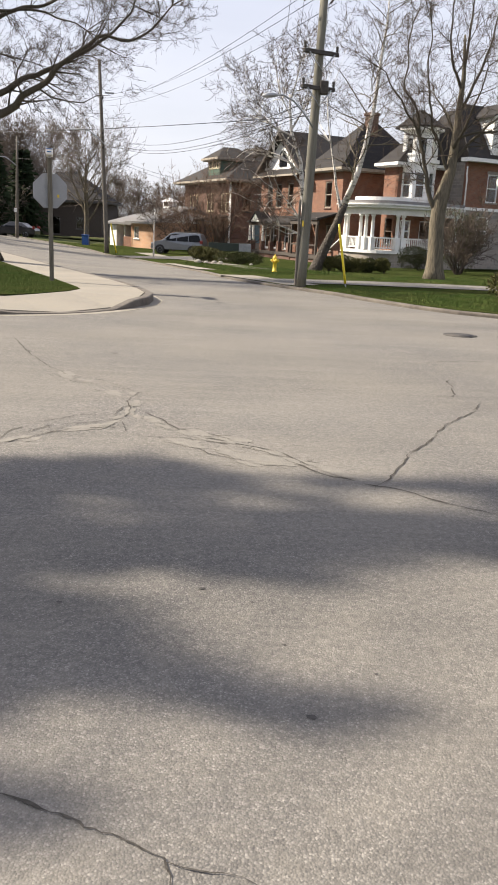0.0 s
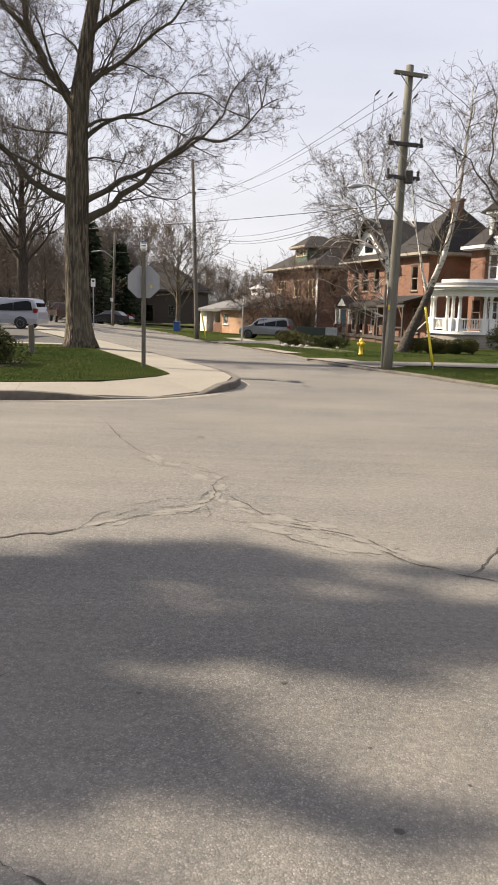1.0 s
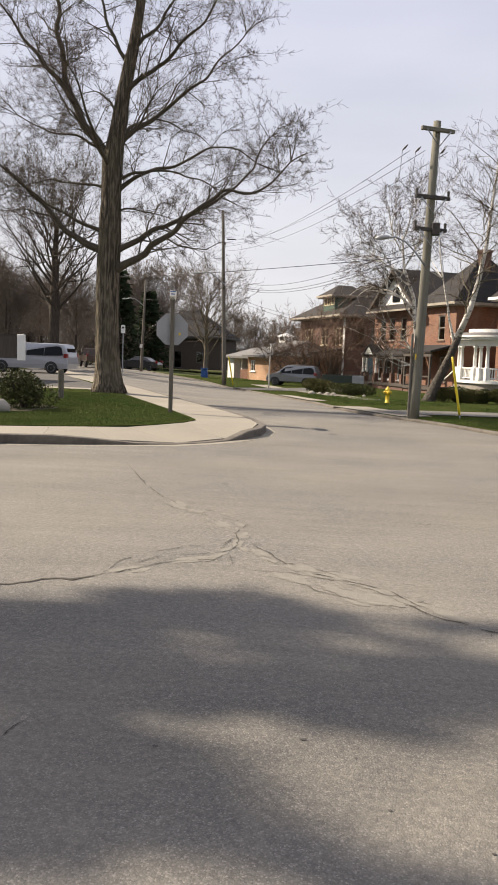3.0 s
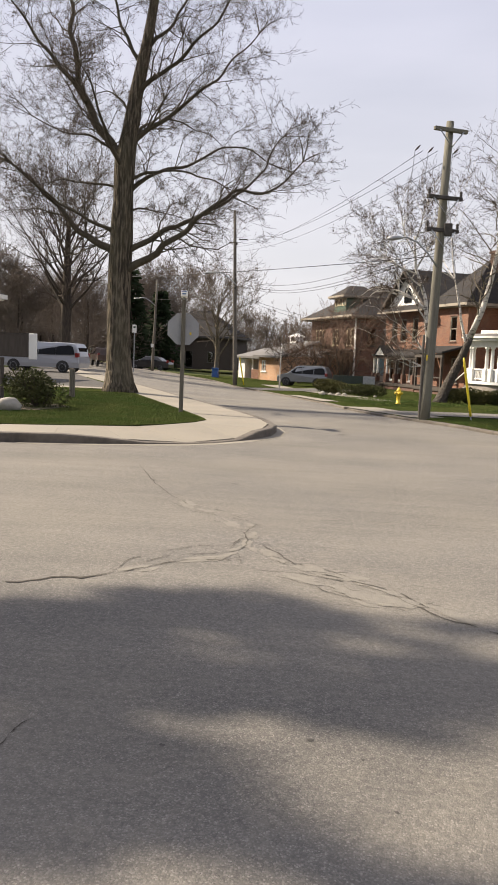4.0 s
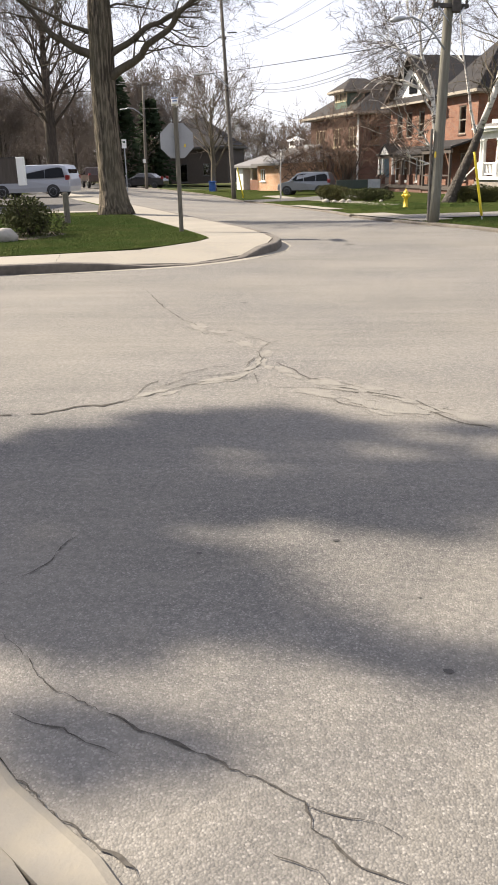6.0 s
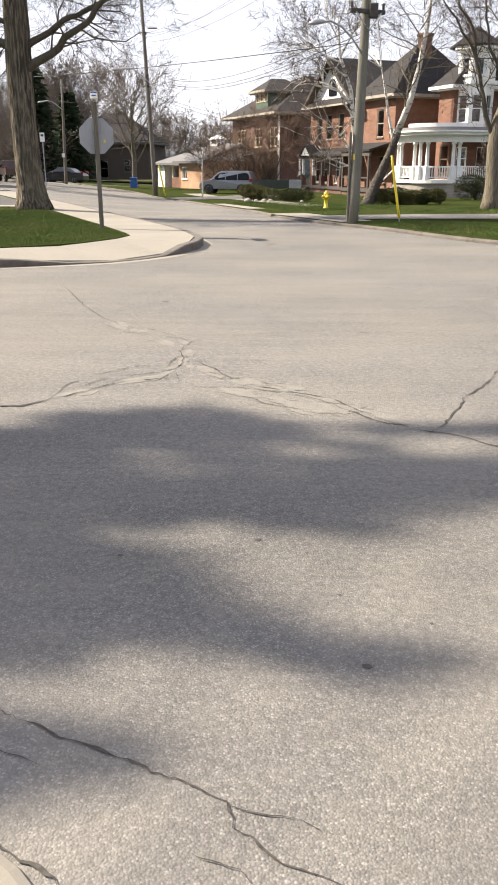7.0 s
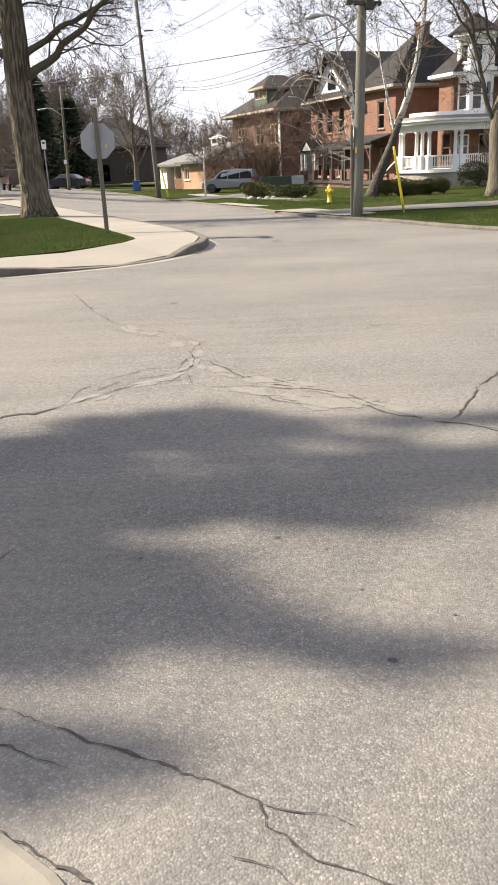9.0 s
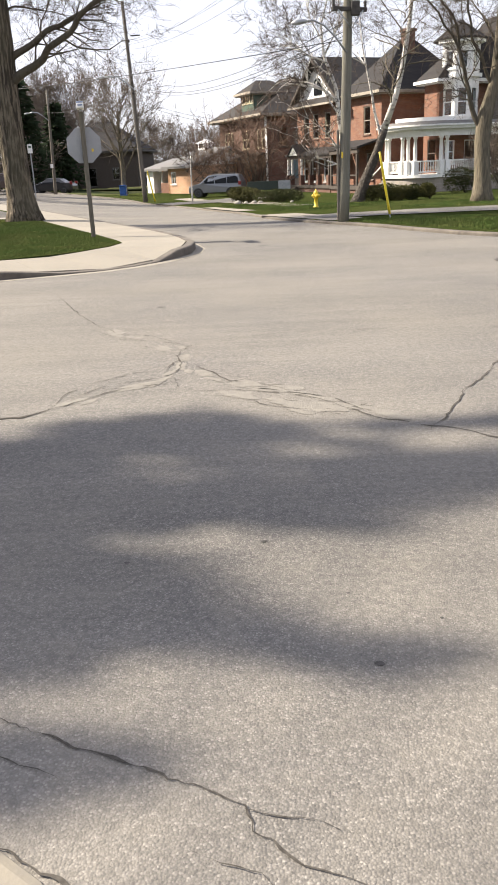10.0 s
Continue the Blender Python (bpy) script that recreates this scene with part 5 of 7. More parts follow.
for k, (x, z) in enumerate([(-0.55, 7.35), (-0.2, 7.3), (0.45, 7.25)]):
    ins = tube("strain_insulator", [(x, 0.1, z), (x - 0.06, 0.2, z - 0.05), (x - 0.12, 0.3, z - 0.09)], [0.012, 0.028, 0.012], ARM_DARK, pole, 8, "dark strain insulator")
    tube("jumper", [(x - 0.12, 0.26, z - 0.1), (x - 0.18, 0.2, z - 0.9), (x * 0.7, 0, 6.1)], 0.008, WIRE, pole, 4)

pole_far = utility_pole("utility_pole", "tall leaning grey utility pole with a street lamp", (-9.9, 60.5, -0.7), 13.2, (-0.5, 0, 0), 0.17, 0.11, POLE_GREY)
arm_light(pole_far, (-0.12, -0.1, 7.6), (-2.1, -0.3, 8.5), 0.045, 0.6)
for z in (7.3, 8.0, 8.3, 10.6):
    lathe("insulator", [(0, 0.03), (0.08, 0.08), (0.16, 0.08), (0.22, 0.03)], ARM_DARK, pole_far, 8, at=(-0.25, -0.15, z))
part("bracket", box(-0.1, 0.55, -0.1, -0.02, 11.0, 11.08), ARM_DARK, pole_far)
pole_last = utility_pole("utility_pole", "distant grey utility pole with a street lamp among the trees", (-21.1, 77.8, -0.4), 9.2, (0.3, 0, 0), 0.15, 0.1, POLE_GREY)
arm_light(pole_last, (0.2, -0.1, 6.6), (-1.5, -0.2, 7.3), 0.045, 0.5)
part("sign_plate", box(-0.14, 0.14, -0.2, -0.17, 2.5, 2.85), WHITE, pole_last, "small white sign plate")


def wire(a, b, sag, r=0.012, label="black overhead wire between poles"):
    a, b = Vector(a), Vector(b)
    pts = []
    for k in range(15):
        t = k / 14
        p = a.lerp(b, t)
        p.z -= sag * 4 * t * (1 - t)
        pts.append(p)
    tagged(tube("overhead_wire", pts, r * 0.75, WIRE, None, 5), label, "wire", "overhead wires")


for dx, z0, z1 in ((-0.6, 7.3, 11.7), (-0.2, 7.3, 11.9), (0.4, 7.25, 11.4)):
    wire((1.55 + dx, 22.5, z0), (-10.1 + dx * 0.4, 60.5, z1 - 1.9), 0.6, 0.010)
wire((1.55, 22.3, 4.5), (-8.99 - 6.2, 35 + 6, 5.4), 0.15, 0.014)
wire((1.5, 22.3, 4.9), (-10.05, 60.5, 7.55), 0.9, 0.013)
wire((1.5, 22.3, 4.7), (-10.05, 60.5, 7.3), 0.95, 0.013)
wire((1.5, 22.3, 4.6), (-10.05, 60.5, 7.15), 0.95, 0.013)
wire((-10.05, 60.5, 6.3), (0.0, 80.0, 5.6), 0.7, 0.016, "black service wire sagging to a house")
wire((-10.05, 60.5, 6.15), (0.0, 80.0, 5.3), 0.8, 0.016, "black service wire sagging to a house")
wire((-10.1, 60.5, 9.8), (-21, 77.8, 8.3), 0.5, 0.016)
wire((-10.1, 60.5, 7.4), (-21, 77.8, 6.9), 0.6, 0.016)
wire((1.6, 22.3, 6.6), (2.45, 22.84, 1.75), 0.0, 0.008, "steel guy wire from the pole to its yellow guard")


def guard(label, base, top, r):
    g = thing("guy_guard", label, "guy guard", None, "guy guards")
    b, t = Vector(base), Vector(top)
    tube("sleeve", [b.lerp(t, k / 6) for k in range(7)], [r] * 6 + [r * 0.8], YELLOW, g, 8)
    tube("anchor_rod", [b + (b - t).normalized() * 0.15, b], r * 0.5, STEEL, g, 6)
    return g


guard("bright yellow plastic guy-wire guard leaning over the verge", (2.75, 22.84, 0.14), (2.45, 22.84, 1.78), 0.035)
guard("yellow plastic guy-wire guard beside the tall pole", (-9.2, 60.4, -0.65), (-9.6, 60.4, 1.5), 0.05)

# hydrant
hyd = thing("fire_hydrant", "yellow cast-iron fire hydrant on the lawn", "fire hydrant", pose(1.2, 32.6, -0.10, 0, 0, 20) @ Matrix.Diagonal((0.72, 0.72, 0.84, 1)))
lathe("barrel", [(0, 0.15), (0.04, 0.15), (0.05, 0.11), (0.40, 0.105), (0.42, 0.14), (0.46, 0.14), (0.47, 0.115), (0.60, 0.115)], YELLOW_DULL, hyd)
lathe("bonnet", [(0.60, 0.135), (0.63, 0.135), (0.70, 0.11), (0.75, 0.06), (0.76, 0.03), (0.81, 0.03), (0.81, 0.0)], YELLOW_DULL, hyd)
for ang, r, lab in ((90, 0.055, ""), (-90, 0.055, ""), (0, 0.075, "")):
    o = lathe("nozzle_cap", [(0, r), (0.06, r), (0.07, r * 1.25), (0.11, r * 1.25), (0.12, r * 0.5), (0.15, r * 0.5)], YELLOW_DULL, hyd, 10)
    o.matrix_basis = pose(0, 0, 0.52, 0, 0, ang) @ pose(0, -0.1, 0, 90)

# timber bollard, small parking sign, lawn sign board
bol = thing("bollard", "short weathered timber bollard at the lawn edge", "bollard", pose(-8.8, 22.4, 0.15))
part("post", box(-0.07, 0.07, -0.07, 0.07, -0.1, 0.86, 0.015), POST_WOOD, bol)
ps = thing("parking_sign", "small white parking sign on a steel post", "sign", pose(-17.85, 60, 0.0))
part("post", box(-0.035, 0.035, -0.02, 0.02, 0, 3.7), STEEL, ps)
plate = part("plate", box(-0.17, 0.17, -0.04, -0.025, 3.05, 3.65, 0.005), WHITE, ps)
part("symbol_bar", box(-0.1, 0.1, -0.044, -0.041, 3.4, 3.55), GREEN_PAINT, plate)
board = thing("lawn_sign", "dark lawn sign board with a white end panel on posts", "sign board", pose(-9.4, 20.0, 0.15))
part("panel", box(-1.4, 0.28, -0.03, 0.03, 1.17, 1.77, 0.01), DARK_WOOD, board)
part("end_panel", box(0.3, 0.5, -0.05, 0.05, 1.12, 1.80, 0.01), WHITE, board, "white painted end panel")
part("top_rail", box(-1.4, 0.3, -0.04, 0.04, 1.775, 1.80), ARM_DARK, board)
for x in (-0.42, -1.35):
    part("post", box(x - 0.045, x + 0.045, -0.12, -0.04, -0.15, 1.15, 0.01), DARK_WOOD, board)


# ---------------------------------------------------------------- houses
def wall_panel(name, length, height, openings, mat, parent, place, thick=0.28):
    """A wall with real openings: runs along local x, outside towards -y. openings: (x, z, width, height)."""
    xs = sorted({0.0, length, *[o[0] for o in openings], *[o[0] + o[2] for o in openings]})
    zs = sorted({0.0, height, *[o[1] for o in openings], *[o[1] + o[3] for o in openings]})
    solid = [[not any(o[0] < (x0 + x1) / 2 < o[0] + o[2] and o[1] < (z0 + z1) / 2 < o[1] + o[3] for o in openings) for z0, z1 in zip(zs, zs[1:])] for x0, x1 in zip(xs, xs[1:])]
    bm, made = bmesh.new(), {}

    def v(i, j, k):
        if (i, j, k) not in made:
            made[i, j, k] = bm.verts.new((xs[i], thick * k, zs[j]))
        return made[i, j, k]

    def filled(i, j):
        return 0 <= i < len(xs) - 1 and 0 <= j < len(zs) - 1 and solid[i][j]
    for i in range(len(xs) - 1):
        for j in range(len(zs) - 1):
            if not solid[i][j]:
                continue
            bm.faces.new((v(i, j, 0), v(i + 1, j, 0), v(i + 1, j + 1, 0), v(i, j + 1, 0)))
            bm.faces.new((v(i, j, 1), v(i, j + 1, 1), v(i + 1, j + 1, 1), v(i + 1, j, 1)))
            for (di, dj), (p0, p1) in (((-1, 0), ((i, j), (i, j + 1))), ((1, 0), ((i + 1, j + 1), (i + 1, j))), ((0, -1), ((i + 1, j), (i, j))), ((0, 1), ((i, j + 1), (i + 1, j + 1)))):
                if not filled(i + di, j + dj):
                    bm.faces.new((v(*p0, 0), v(*p1, 0), v(*p1, 1), v(*p0, 1)))
    return part(name, bm, mat, parent, place=place)


def window(parent, place, w, h, frame_mat=WHITE, bars=(1, 1), sill=True, lintel=None, name="window"):
    """A sash window in an opening whose lower left corner is the origin of place."""
    f = 0.07
    bm = bmesh.new()
    for x0, x1, z0, z1 in ((0, f, 0, h), (w - f, w, 0, h), (f, w - f, 0, f), (f, w - f, h - f, h)):
        add_box(bm, x0, x1, 0.03, 0.14, z0, z1)
    root = part(name, bm, frame_mat, parent, place=place)
    nx, nz = bars
    bm = bmesh.new()
    for k in range(1, nx + 1):
        add_box(bm, w * k / (nx + 1) - 0.022, w * k / (nx + 1) + 0.022, 0.06, 0.1, f, h - f)
    for k in range(1, nz + 1):
        add_box(bm, f, w - f, 0.055, 0.105, h * k / (nz + 1) - 0.03, h * k / (nz + 1) + 0.03)
    part("glazing_bar", bm, frame_mat, root)
    pane = part("pane", box(f, w - f, 0.075, 0.083, f, h - f), GLASS, root)
    pane.visible_shadow = False
    if sill:
        part("sill", box(-0.08, w + 0.08, -0.08, 0.12, -0.1, 0.0, 0.01), frame_mat if lintel is None else lintel, root)
    if lintel is not None:
        part("lintel", box(-0.1, w + 0.1, -0.025, 0.1, h, h + 0.2), lintel, root)
    return root


def slab_roof(name, faces_pts, mat, parent, thick=0.18, label=""):
    """Roof planes as solid slabs: each face is a list of points, seen from above."""
    bm = bmesh.new()
    for pts in faces_pts:
        top = [bm.verts.new(p) for p in pts]
        low = [bm.verts.new((p[0], p[1], p[2] - thick)) for p in pts]
        bm.faces.new(top)
        bm.faces.new(low[::-1])
        n = len(pts)
        for k in range(n):
            bm.faces.new((top[k], low[k], low[(k + 1) % n], top[(k + 1) % n]))
    return part(name, bm, mat, parent, label)


def hip_roof(parent, x0, x1, y0, y1, z, rise, mat, over=0.6, ridge=None, name="roof", trim=WHITE):
    x0, x1, y0, y1 = x0 - over, x1 + over, y0 - over, y1 + over
    w, d = x1 - x0, y1 - y0
    if ridge is None:
        ridge = max(0.2, abs(w - d))
    cx, cy = (x0 + x1) / 2, (y0 + y1) / 2
    a, b = ((cx - ridge / 2, cy), (cx + ridge / 2, cy)) if w >= d else ((cx, cy - ridge / 2), (cx, cy + ridge / 2))
    A, B = (*a, z + rise), (*b, z + rise)
    c = [(x0, y0, z), (x1, y0, z), (x1, y1, z), (x0, y1, z)]
    if w >= d:
        f = [[c[0], c[1], B, A], [c[1], c[2], B], [c[2], c[3], A, B], [c[3], c[0], A]]
    else:
        f = [[c[0], c[1], A], [c[1], c[2], B, A], [c[2], c[3], B], [c[3], c[0], A, B]]
    r = slab_roof(name, f, mat, parent)
    bm = bmesh.new()
    t = 0.1
    for q in ((x0 - t, x1 + t, y0 - t, y0 + 0.02), (x0 - t, x1 + t, y1 - 0.02, y1 + t), (x0 - t, x0 + 0.02, y0 + 0.02, y1 - 0.02), (x1 - 0.02, x1 + t, y0 + 0.02, y1 - 0.02)):
        add_box(bm, *q, z - 0.22, z - 0.02)
    add_box(bm, x0 + .03, x1 - .03, y0 + .03, y1 - .03, z - 0.30, z - 0.24)
    part("eave", bm, trim, r, "painted eaves and gutter")
    return r




def street_house(name, label, corner, z):
    """Local x runs into the lot, local y along the street away from the crossing."""
    return thing(name, label, "house", pose(corner[0], corner[1], z, 0, 0, 25))


# --- gabled brick house
hb = street_house("gabled_house", "red brick house with a white front gable and slate roof", (7.35, 61.0), -0.75)
wall_panel("front_wall", 5.2, 6.9, [(2.75, 4.1, 0.95, 1.9), (3.2, 0.9, 1.0, 1.9)], BRICK_RED, hb, pose(0, 5.2, 0, 0, 0, -90))
for x, z, w, h in ((2.75, 4.1, 0.95, 1.9), (3.2, 0.9, 1.0, 1.9)):
    window(hb, pose(0, 5.2, 0, 0, 0, -90) @ pose(x, 0, z), w, h, TRIM_DULL, (0, 1), lintel=BRICK_BROWN)
SIDE = [(3.8, 0.9, 0.95, 1.8)]
wall_panel("side_wall", 7.0, 6.9, SIDE, BRICK_RED, hb, pose(0.28, 0, 0))
for x, z, w, h in SIDE:
    window(hb, pose(0.28 + x, 0, z), w, h, CREAM, (0, 1), lintel=BRICK_BROWN)
wall_panel("rear_wall", 12.2, 6.9, [], BRICK_RED, hb, pose(7.28, 0.28, 0, 0, 0, 90))
wall_panel("far_wall", 7.68, 6.9, [], BRICK_RED, hb, pose(7.28, 12.5, 0, 0, 0, 180))
# projecting gable bay at the far end of the front
GX = -0.4
GOPEN = [(1.0, 4.1, 0.95, 1.9), (2.6, 4.1, 0.95, 1.9), (4.6, 4.1, 0.95, 1.9), (0.8, 0.8, 0.85, 2.0), (2.2, 0.8, 0.8, 2.0), (4.4, 0.8, 0.8, 2.0)]
wall_panel("gable_wall", 7.0, 6.9, GOPEN, BRICK_RED, hb, pose(GX, 12.3, 0, 0, 0, -90))
for x, z, w, h in GOPEN:
    window(hb, pose(GX, 12.3, 0, 0, 0, -90) @ pose(x, 0, z), w, h, TRIM_DULL if z > 2 else WHITE, (0, 1), lintel=BRICK_BROWN if z > 2 else None)
# white gable triangle with an arched window, set over a pent skirt
gy0, gy1, gz0, gz1 = 5.3, 12.3, 7.1, 9.85
bm = bmesh.new()
tri = [bm.verts.new((GX + 0.05, gy0, gz0)), bm.verts.new((GX + 0.05, gy1, gz0)), bm.verts.new((GX + 0.05, (gy0 + gy1) / 2, gz1))]
fc = bm.faces.new(tri)
e = bmesh.ops.extrude_face_region(bm, geom=[fc])["geom"]
bmesh.ops.translate(bm, vec=(0.25, 0, 0), verts=[v for v in e if isinstance(v, bmesh.types.BMVert)])
gable = part("gable", bm, WHITE, hb, "white boarded gable")
gm = (gy0 + gy1) / 2
for off in (-0.62, 0.04):
    part("attic_window", box(GX - 0.02, GX + 0.045, gm + off, gm + off + 0.58, gz0 + 0.25, gz0 + 1.0), CAR_GLASS, gable, "dark attic pane")
bm = bmesh.new()
for k in range(9):
    a0, a1 = math.pi * k / 9, math.pi * (k + 1) / 9
    for r0, r1 in ((0.66, 0.84),):
        q = [bm.verts.new((GX - 0.03, gm + r * math.cos(a), gz0 + 1.0 + 0.8 * r * math.sin(a))) for r, a in ((r0, a0), (r1, a0), (r1, a1), (r0, a1))]
        bm.faces.new(q)
e = bmesh.ops.extrude_face_region(bm, geom=bm.faces[:])["geom"]
bmesh.ops.translate(bm, vec=(0.07, 0, 0), verts=[v for v in e if isinstance(v, bmesh.types.BMVert)])
part("arch_trim", bm, WHITE, gable)
bm = bmesh.new()
q = [bm.verts.new((GX - 0.01, gm + 0.64 * math.cos(math.pi * k / 9), gz0 + 1.01 + 0.5 * math.sin(math.pi * k / 9))) for k in range(10)]
bm.faces.new(q)
part("fanlight", bm, CAR_GLASS, gable, "dark arched fanlight")
slab_roof("gable_roof", [[(GX - 0.55, gy0 - 0.55, gz0 - 0.25), (6.5, gy0 - 0.55, gz0 - 0.25), (6.5, gm, gz1 + 0.28), (GX - 0.55, gm, gz1 + 0.28)],
                         [(GX - 0.55, gm, gz1 + 0.28), (6.5, gm, gz1 + 0.28), (6.5, gy1 + 0.55, gz0 - 0.25), (GX - 0.55, gy1 + 0.55, gz0 - 0.25)]], SLATE, hb)
bm = bmesh.new()
for ya, yb in ((gy0 - 0.57, gm), (gy1 + 0.57, gm)):
    pts = [(GX - 0.6, ya, gz0 - 0.30), (GX - 0.6, ya, gz0 - 0.58), (GX - 0.6, yb, gz1 - 0.08), (GX - 0.6, yb, gz1 + 0.22)]
    v = [bm.verts.new(p) for p in pts]
    f = bm.faces.new(v)
    e = bmesh.ops.extrude_face_region(bm, geom=[f])["geom"]
    bmesh.ops.translate(bm, vec=(0.08, 0, 0), verts=[k for k in e if isinstance(k, bmesh.types.BMVert)])
part("bargeboard", bm, DARK_WOOD, hb, "dark bargeboard edged with ornament")
slab_roof("pent_roof", [[(GX - 0.75, gy0 - 0.4, gz0 - 0.45), (GX - 0.02, gy0 - 0.4, gz0 + 0.05), (GX - 0.02, gy1 + 0.4, gz0 + 0.05), (GX - 0.75, gy1 + 0.4, gz0 - 0.45)]], SLATE, hb, 0.1)
part("pent_fascia", box(GX - 0.82, GX - 0.72, gy0 - 0.42, gy1 + 0.42, gz0 - 0.60, gz0 - 0.46), TRIM_DULL, hb)
hip_roof(hb, 0, 7.28, 0, 4.7, 6.95, 3.7, SLATE, 0.5, 0.8, trim=TRIM_DULL)
chim = part("chimney", box(2.9, 3.65, 1.4, 2.1, 8.0, 10.9), BRICK_BROWN, hb)
part("chimney_cap", box(2.8, 3.75, 1.3, 2.2, 10.9, 11.12, 0.04), BRICK_BROWN, chim)
slab_roof("verandah_roof", [[(-1.9, 0.2, 3.25), (0, 0.2, 3.75), (0, 4.55, 3.75), (-1.9, 4.55, 3.25)]], SLATE, hb, 0.14)
part("verandah_beam", box(-1.8, -1.62, 0.3, 4.5, 2.8, 3.08), DARK_WOOD, hb)
part("verandah_deck", box(-1.8, 0, 0.3, 4.5, 0.3, 0.55), DARK_WOOD, hb)
part("verandah_base", box(-1.7, 0, 0.4, 4.4, -0.4, 0.3), BRICK_BROWN, hb)
for y in (0.4, 2.2, 4.2):
    part("verandah_post", box(-1.78, -1.62, y, y + 0.16, 0.55, 2.8), DARK_WOOD, hb)
part("verandah_rail", box(-1.76, -1.66, 0.56, 4.2, 1.25, 1.35), DARK_WOOD, hb)
# dark entrance porch before the gable bay
slab_roof("porch_roof", [[(GX - 1.30, 4.6, 2.95), (GX, 4.6, 3.45), (GX, 12.4, 3.45), (GX - 1.30, 12.4, 2.95)]], SLATE, hb, 0.14)
part("porch_beam", box(GX - 1.20, GX - 1.00, 4.7, 12.3, 2.6, 2.84), DARK_WOOD, hb)
pg = slab_roof("porch_gable", [[(GX - 1.50, 9.6, 2.95), (GX - 0.3, 9.6, 2.95), (GX - 0.3, 10.6, 3.75), (GX - 1.50, 10.6, 3.75)], [(GX - 1.50, 10.6, 3.75), (GX - 0.3, 10.6, 3.75), (GX - 0.3, 11.6, 2.95), (GX - 1.50, 11.6, 2.95)]], SLATE, hb, 0.1)
bm = bmesh.new()
f = bm.faces.new([bm.verts.new(p) for p in ((GX - 1.40, 9.7, 2.9), (GX - 1.40, 11.5, 2.9), (GX - 1.40, 10.6, 3.62))])
e = bmesh.ops.extrude_face_region(bm, geom=[f])["geom"]
bmesh.ops.translate(bm, vec=(0.08, 0, 0), verts=[k for k in e if isinstance(k, bmesh.types.BMVert)])
part("pediment", bm, WHITE, pg, "small white pediment")
part("porch_deck", box(GX - 1.30, GX, 4.6, 12.4, 0.35, 0.6), DARK_WOOD, hb)
part("porch_base", box(GX - 1.20, GX, 4.7, 12.3, -0.4, 0.35), BRICK_BROWN, hb)
for y in (4.9, 6.6, 8.0, 9.6, 11.4, 12.1):
    part("porch_post", box(GX - 1.18, GX - 1.02, y, y + 0.16, 0.6, 2.6), WHITE if y > 9 else DARK_WOOD, hb)
    part("pier", box(GX - 1.30, GX - 0.95, y - 0.1, y + 0.25, 0.6, 1.35), BRICK_BROWN, hb)
for k in range(5):
    part("step", box(GX - 1.30 - 0.28 * (k + 1), GX - 1.30 - 0.28 * k, 10.0, 11.3, -0.5, 0.45 - 0.17 * k), DARK_WOOD, hb)
for y in (9.9, 11.35):
    tube("handrail", [(GX - 1.20, y, 1.45), (GX - 2.70, y, 0.6), (GX - 2.70, y, -0.3)], 0.04, DARK_WOOD, hb, 6)

# --- hip-roofed brick house farther along
ha = street_house("hip_roofed_house", "two-storey brown brick house with a hipped roof and a dormer", (-0.95, 80.0), -0.8)
AO = [(1.2, 3.9, 0.7, 1.7), (2.1, 3.9, 0.7, 1.7), (3.0, 3.9, 0.7, 1.7), (6.0, 3.9, 0.8, 1.7), (7.0, 3.9, 0.8, 1.7), (9.6, 3.9, 0.8, 1.7), (10.6, 3.9, 0.8, 1.7)]
wall_panel("front_wall", 12.0, 6.9, AO, BRICK_BROWN, ha, pose(0, 12, 0, 0, 0, -90))
for x, z, w, h in AO:
    window(ha, pose(0, 12, 0, 0, 0, -90) @ pose(x, 0, z), w, h, CREAM, (0, 1))
AS = [(0.9, 3.9, 1.0, 1.7), (2.6, 3.9, 1.0, 1.7), (4.2, 3.9, 1.0, 1.7), (2.0, 1.0, 1.5, 2.2), (6.5, 3.9, 1.0, 1.7)]
wall_panel("side_wall", 10.0, 6.9, AS, BRICK_BROWN, ha, pose(0.28, 0, 0))
for x, z, w, h in AS:
    if z < 2:
        part("side_door", box(0.28 + x, 0.28 + x + w, 0.05, 0.12, z, z + h), TEAL_DOOR, ha, "dull teal side door")
    else:
        window(ha, pose(0.28 + x, 0, z), w, h, DARK_WOOD, (0, 1))
wall_panel("rear_wall", 11.6, 6.9, [], BRICK_BROWN, ha, pose(10.28, 0.28, 0, 0, 0, 90))
wall_panel("far_wall", 10.28, 6.9, [], BRICK_BROWN, ha, pose(10.28, 12.2, 0, 0, 0, 180))
part("corner_board", box(-0.06, 0.0, 0.0, 0.35, 0, 6.6), WHITE, ha, "pale corner downpipe")
hip_roof(ha, 0, 10.28, 0, 12.2, 6.9, 3.6, SHINGLE_BROWN, 0.9, 3.2, trim=TRIM_DULL)
dm = part("dormer", box(-0.1, 3.4, 2.6, 5.6, 7.3, 9.0), GREEN_PAINT, ha, "green boarded dormer")
for k in range(3):
    window(dm, pose(-0.2, 5.4, 7.95, 0, 0, -90) @ pose(0.15 + 0.9 * k, 0, 0), 0.8, 0.85, CREAM, (1, 0), False)
hip_roof(ha, -0.1, 3.4, 2.6, 5.6, 9.0, 1.1, SHINGLE_BROWN, 0.5, 1.5, "dormer_roof", trim=TRIM_DULL)
part("porch_floor", box(-2.6, 0, 0.8, 11.5, 0.3, 0.6), CONCRETE, ha)
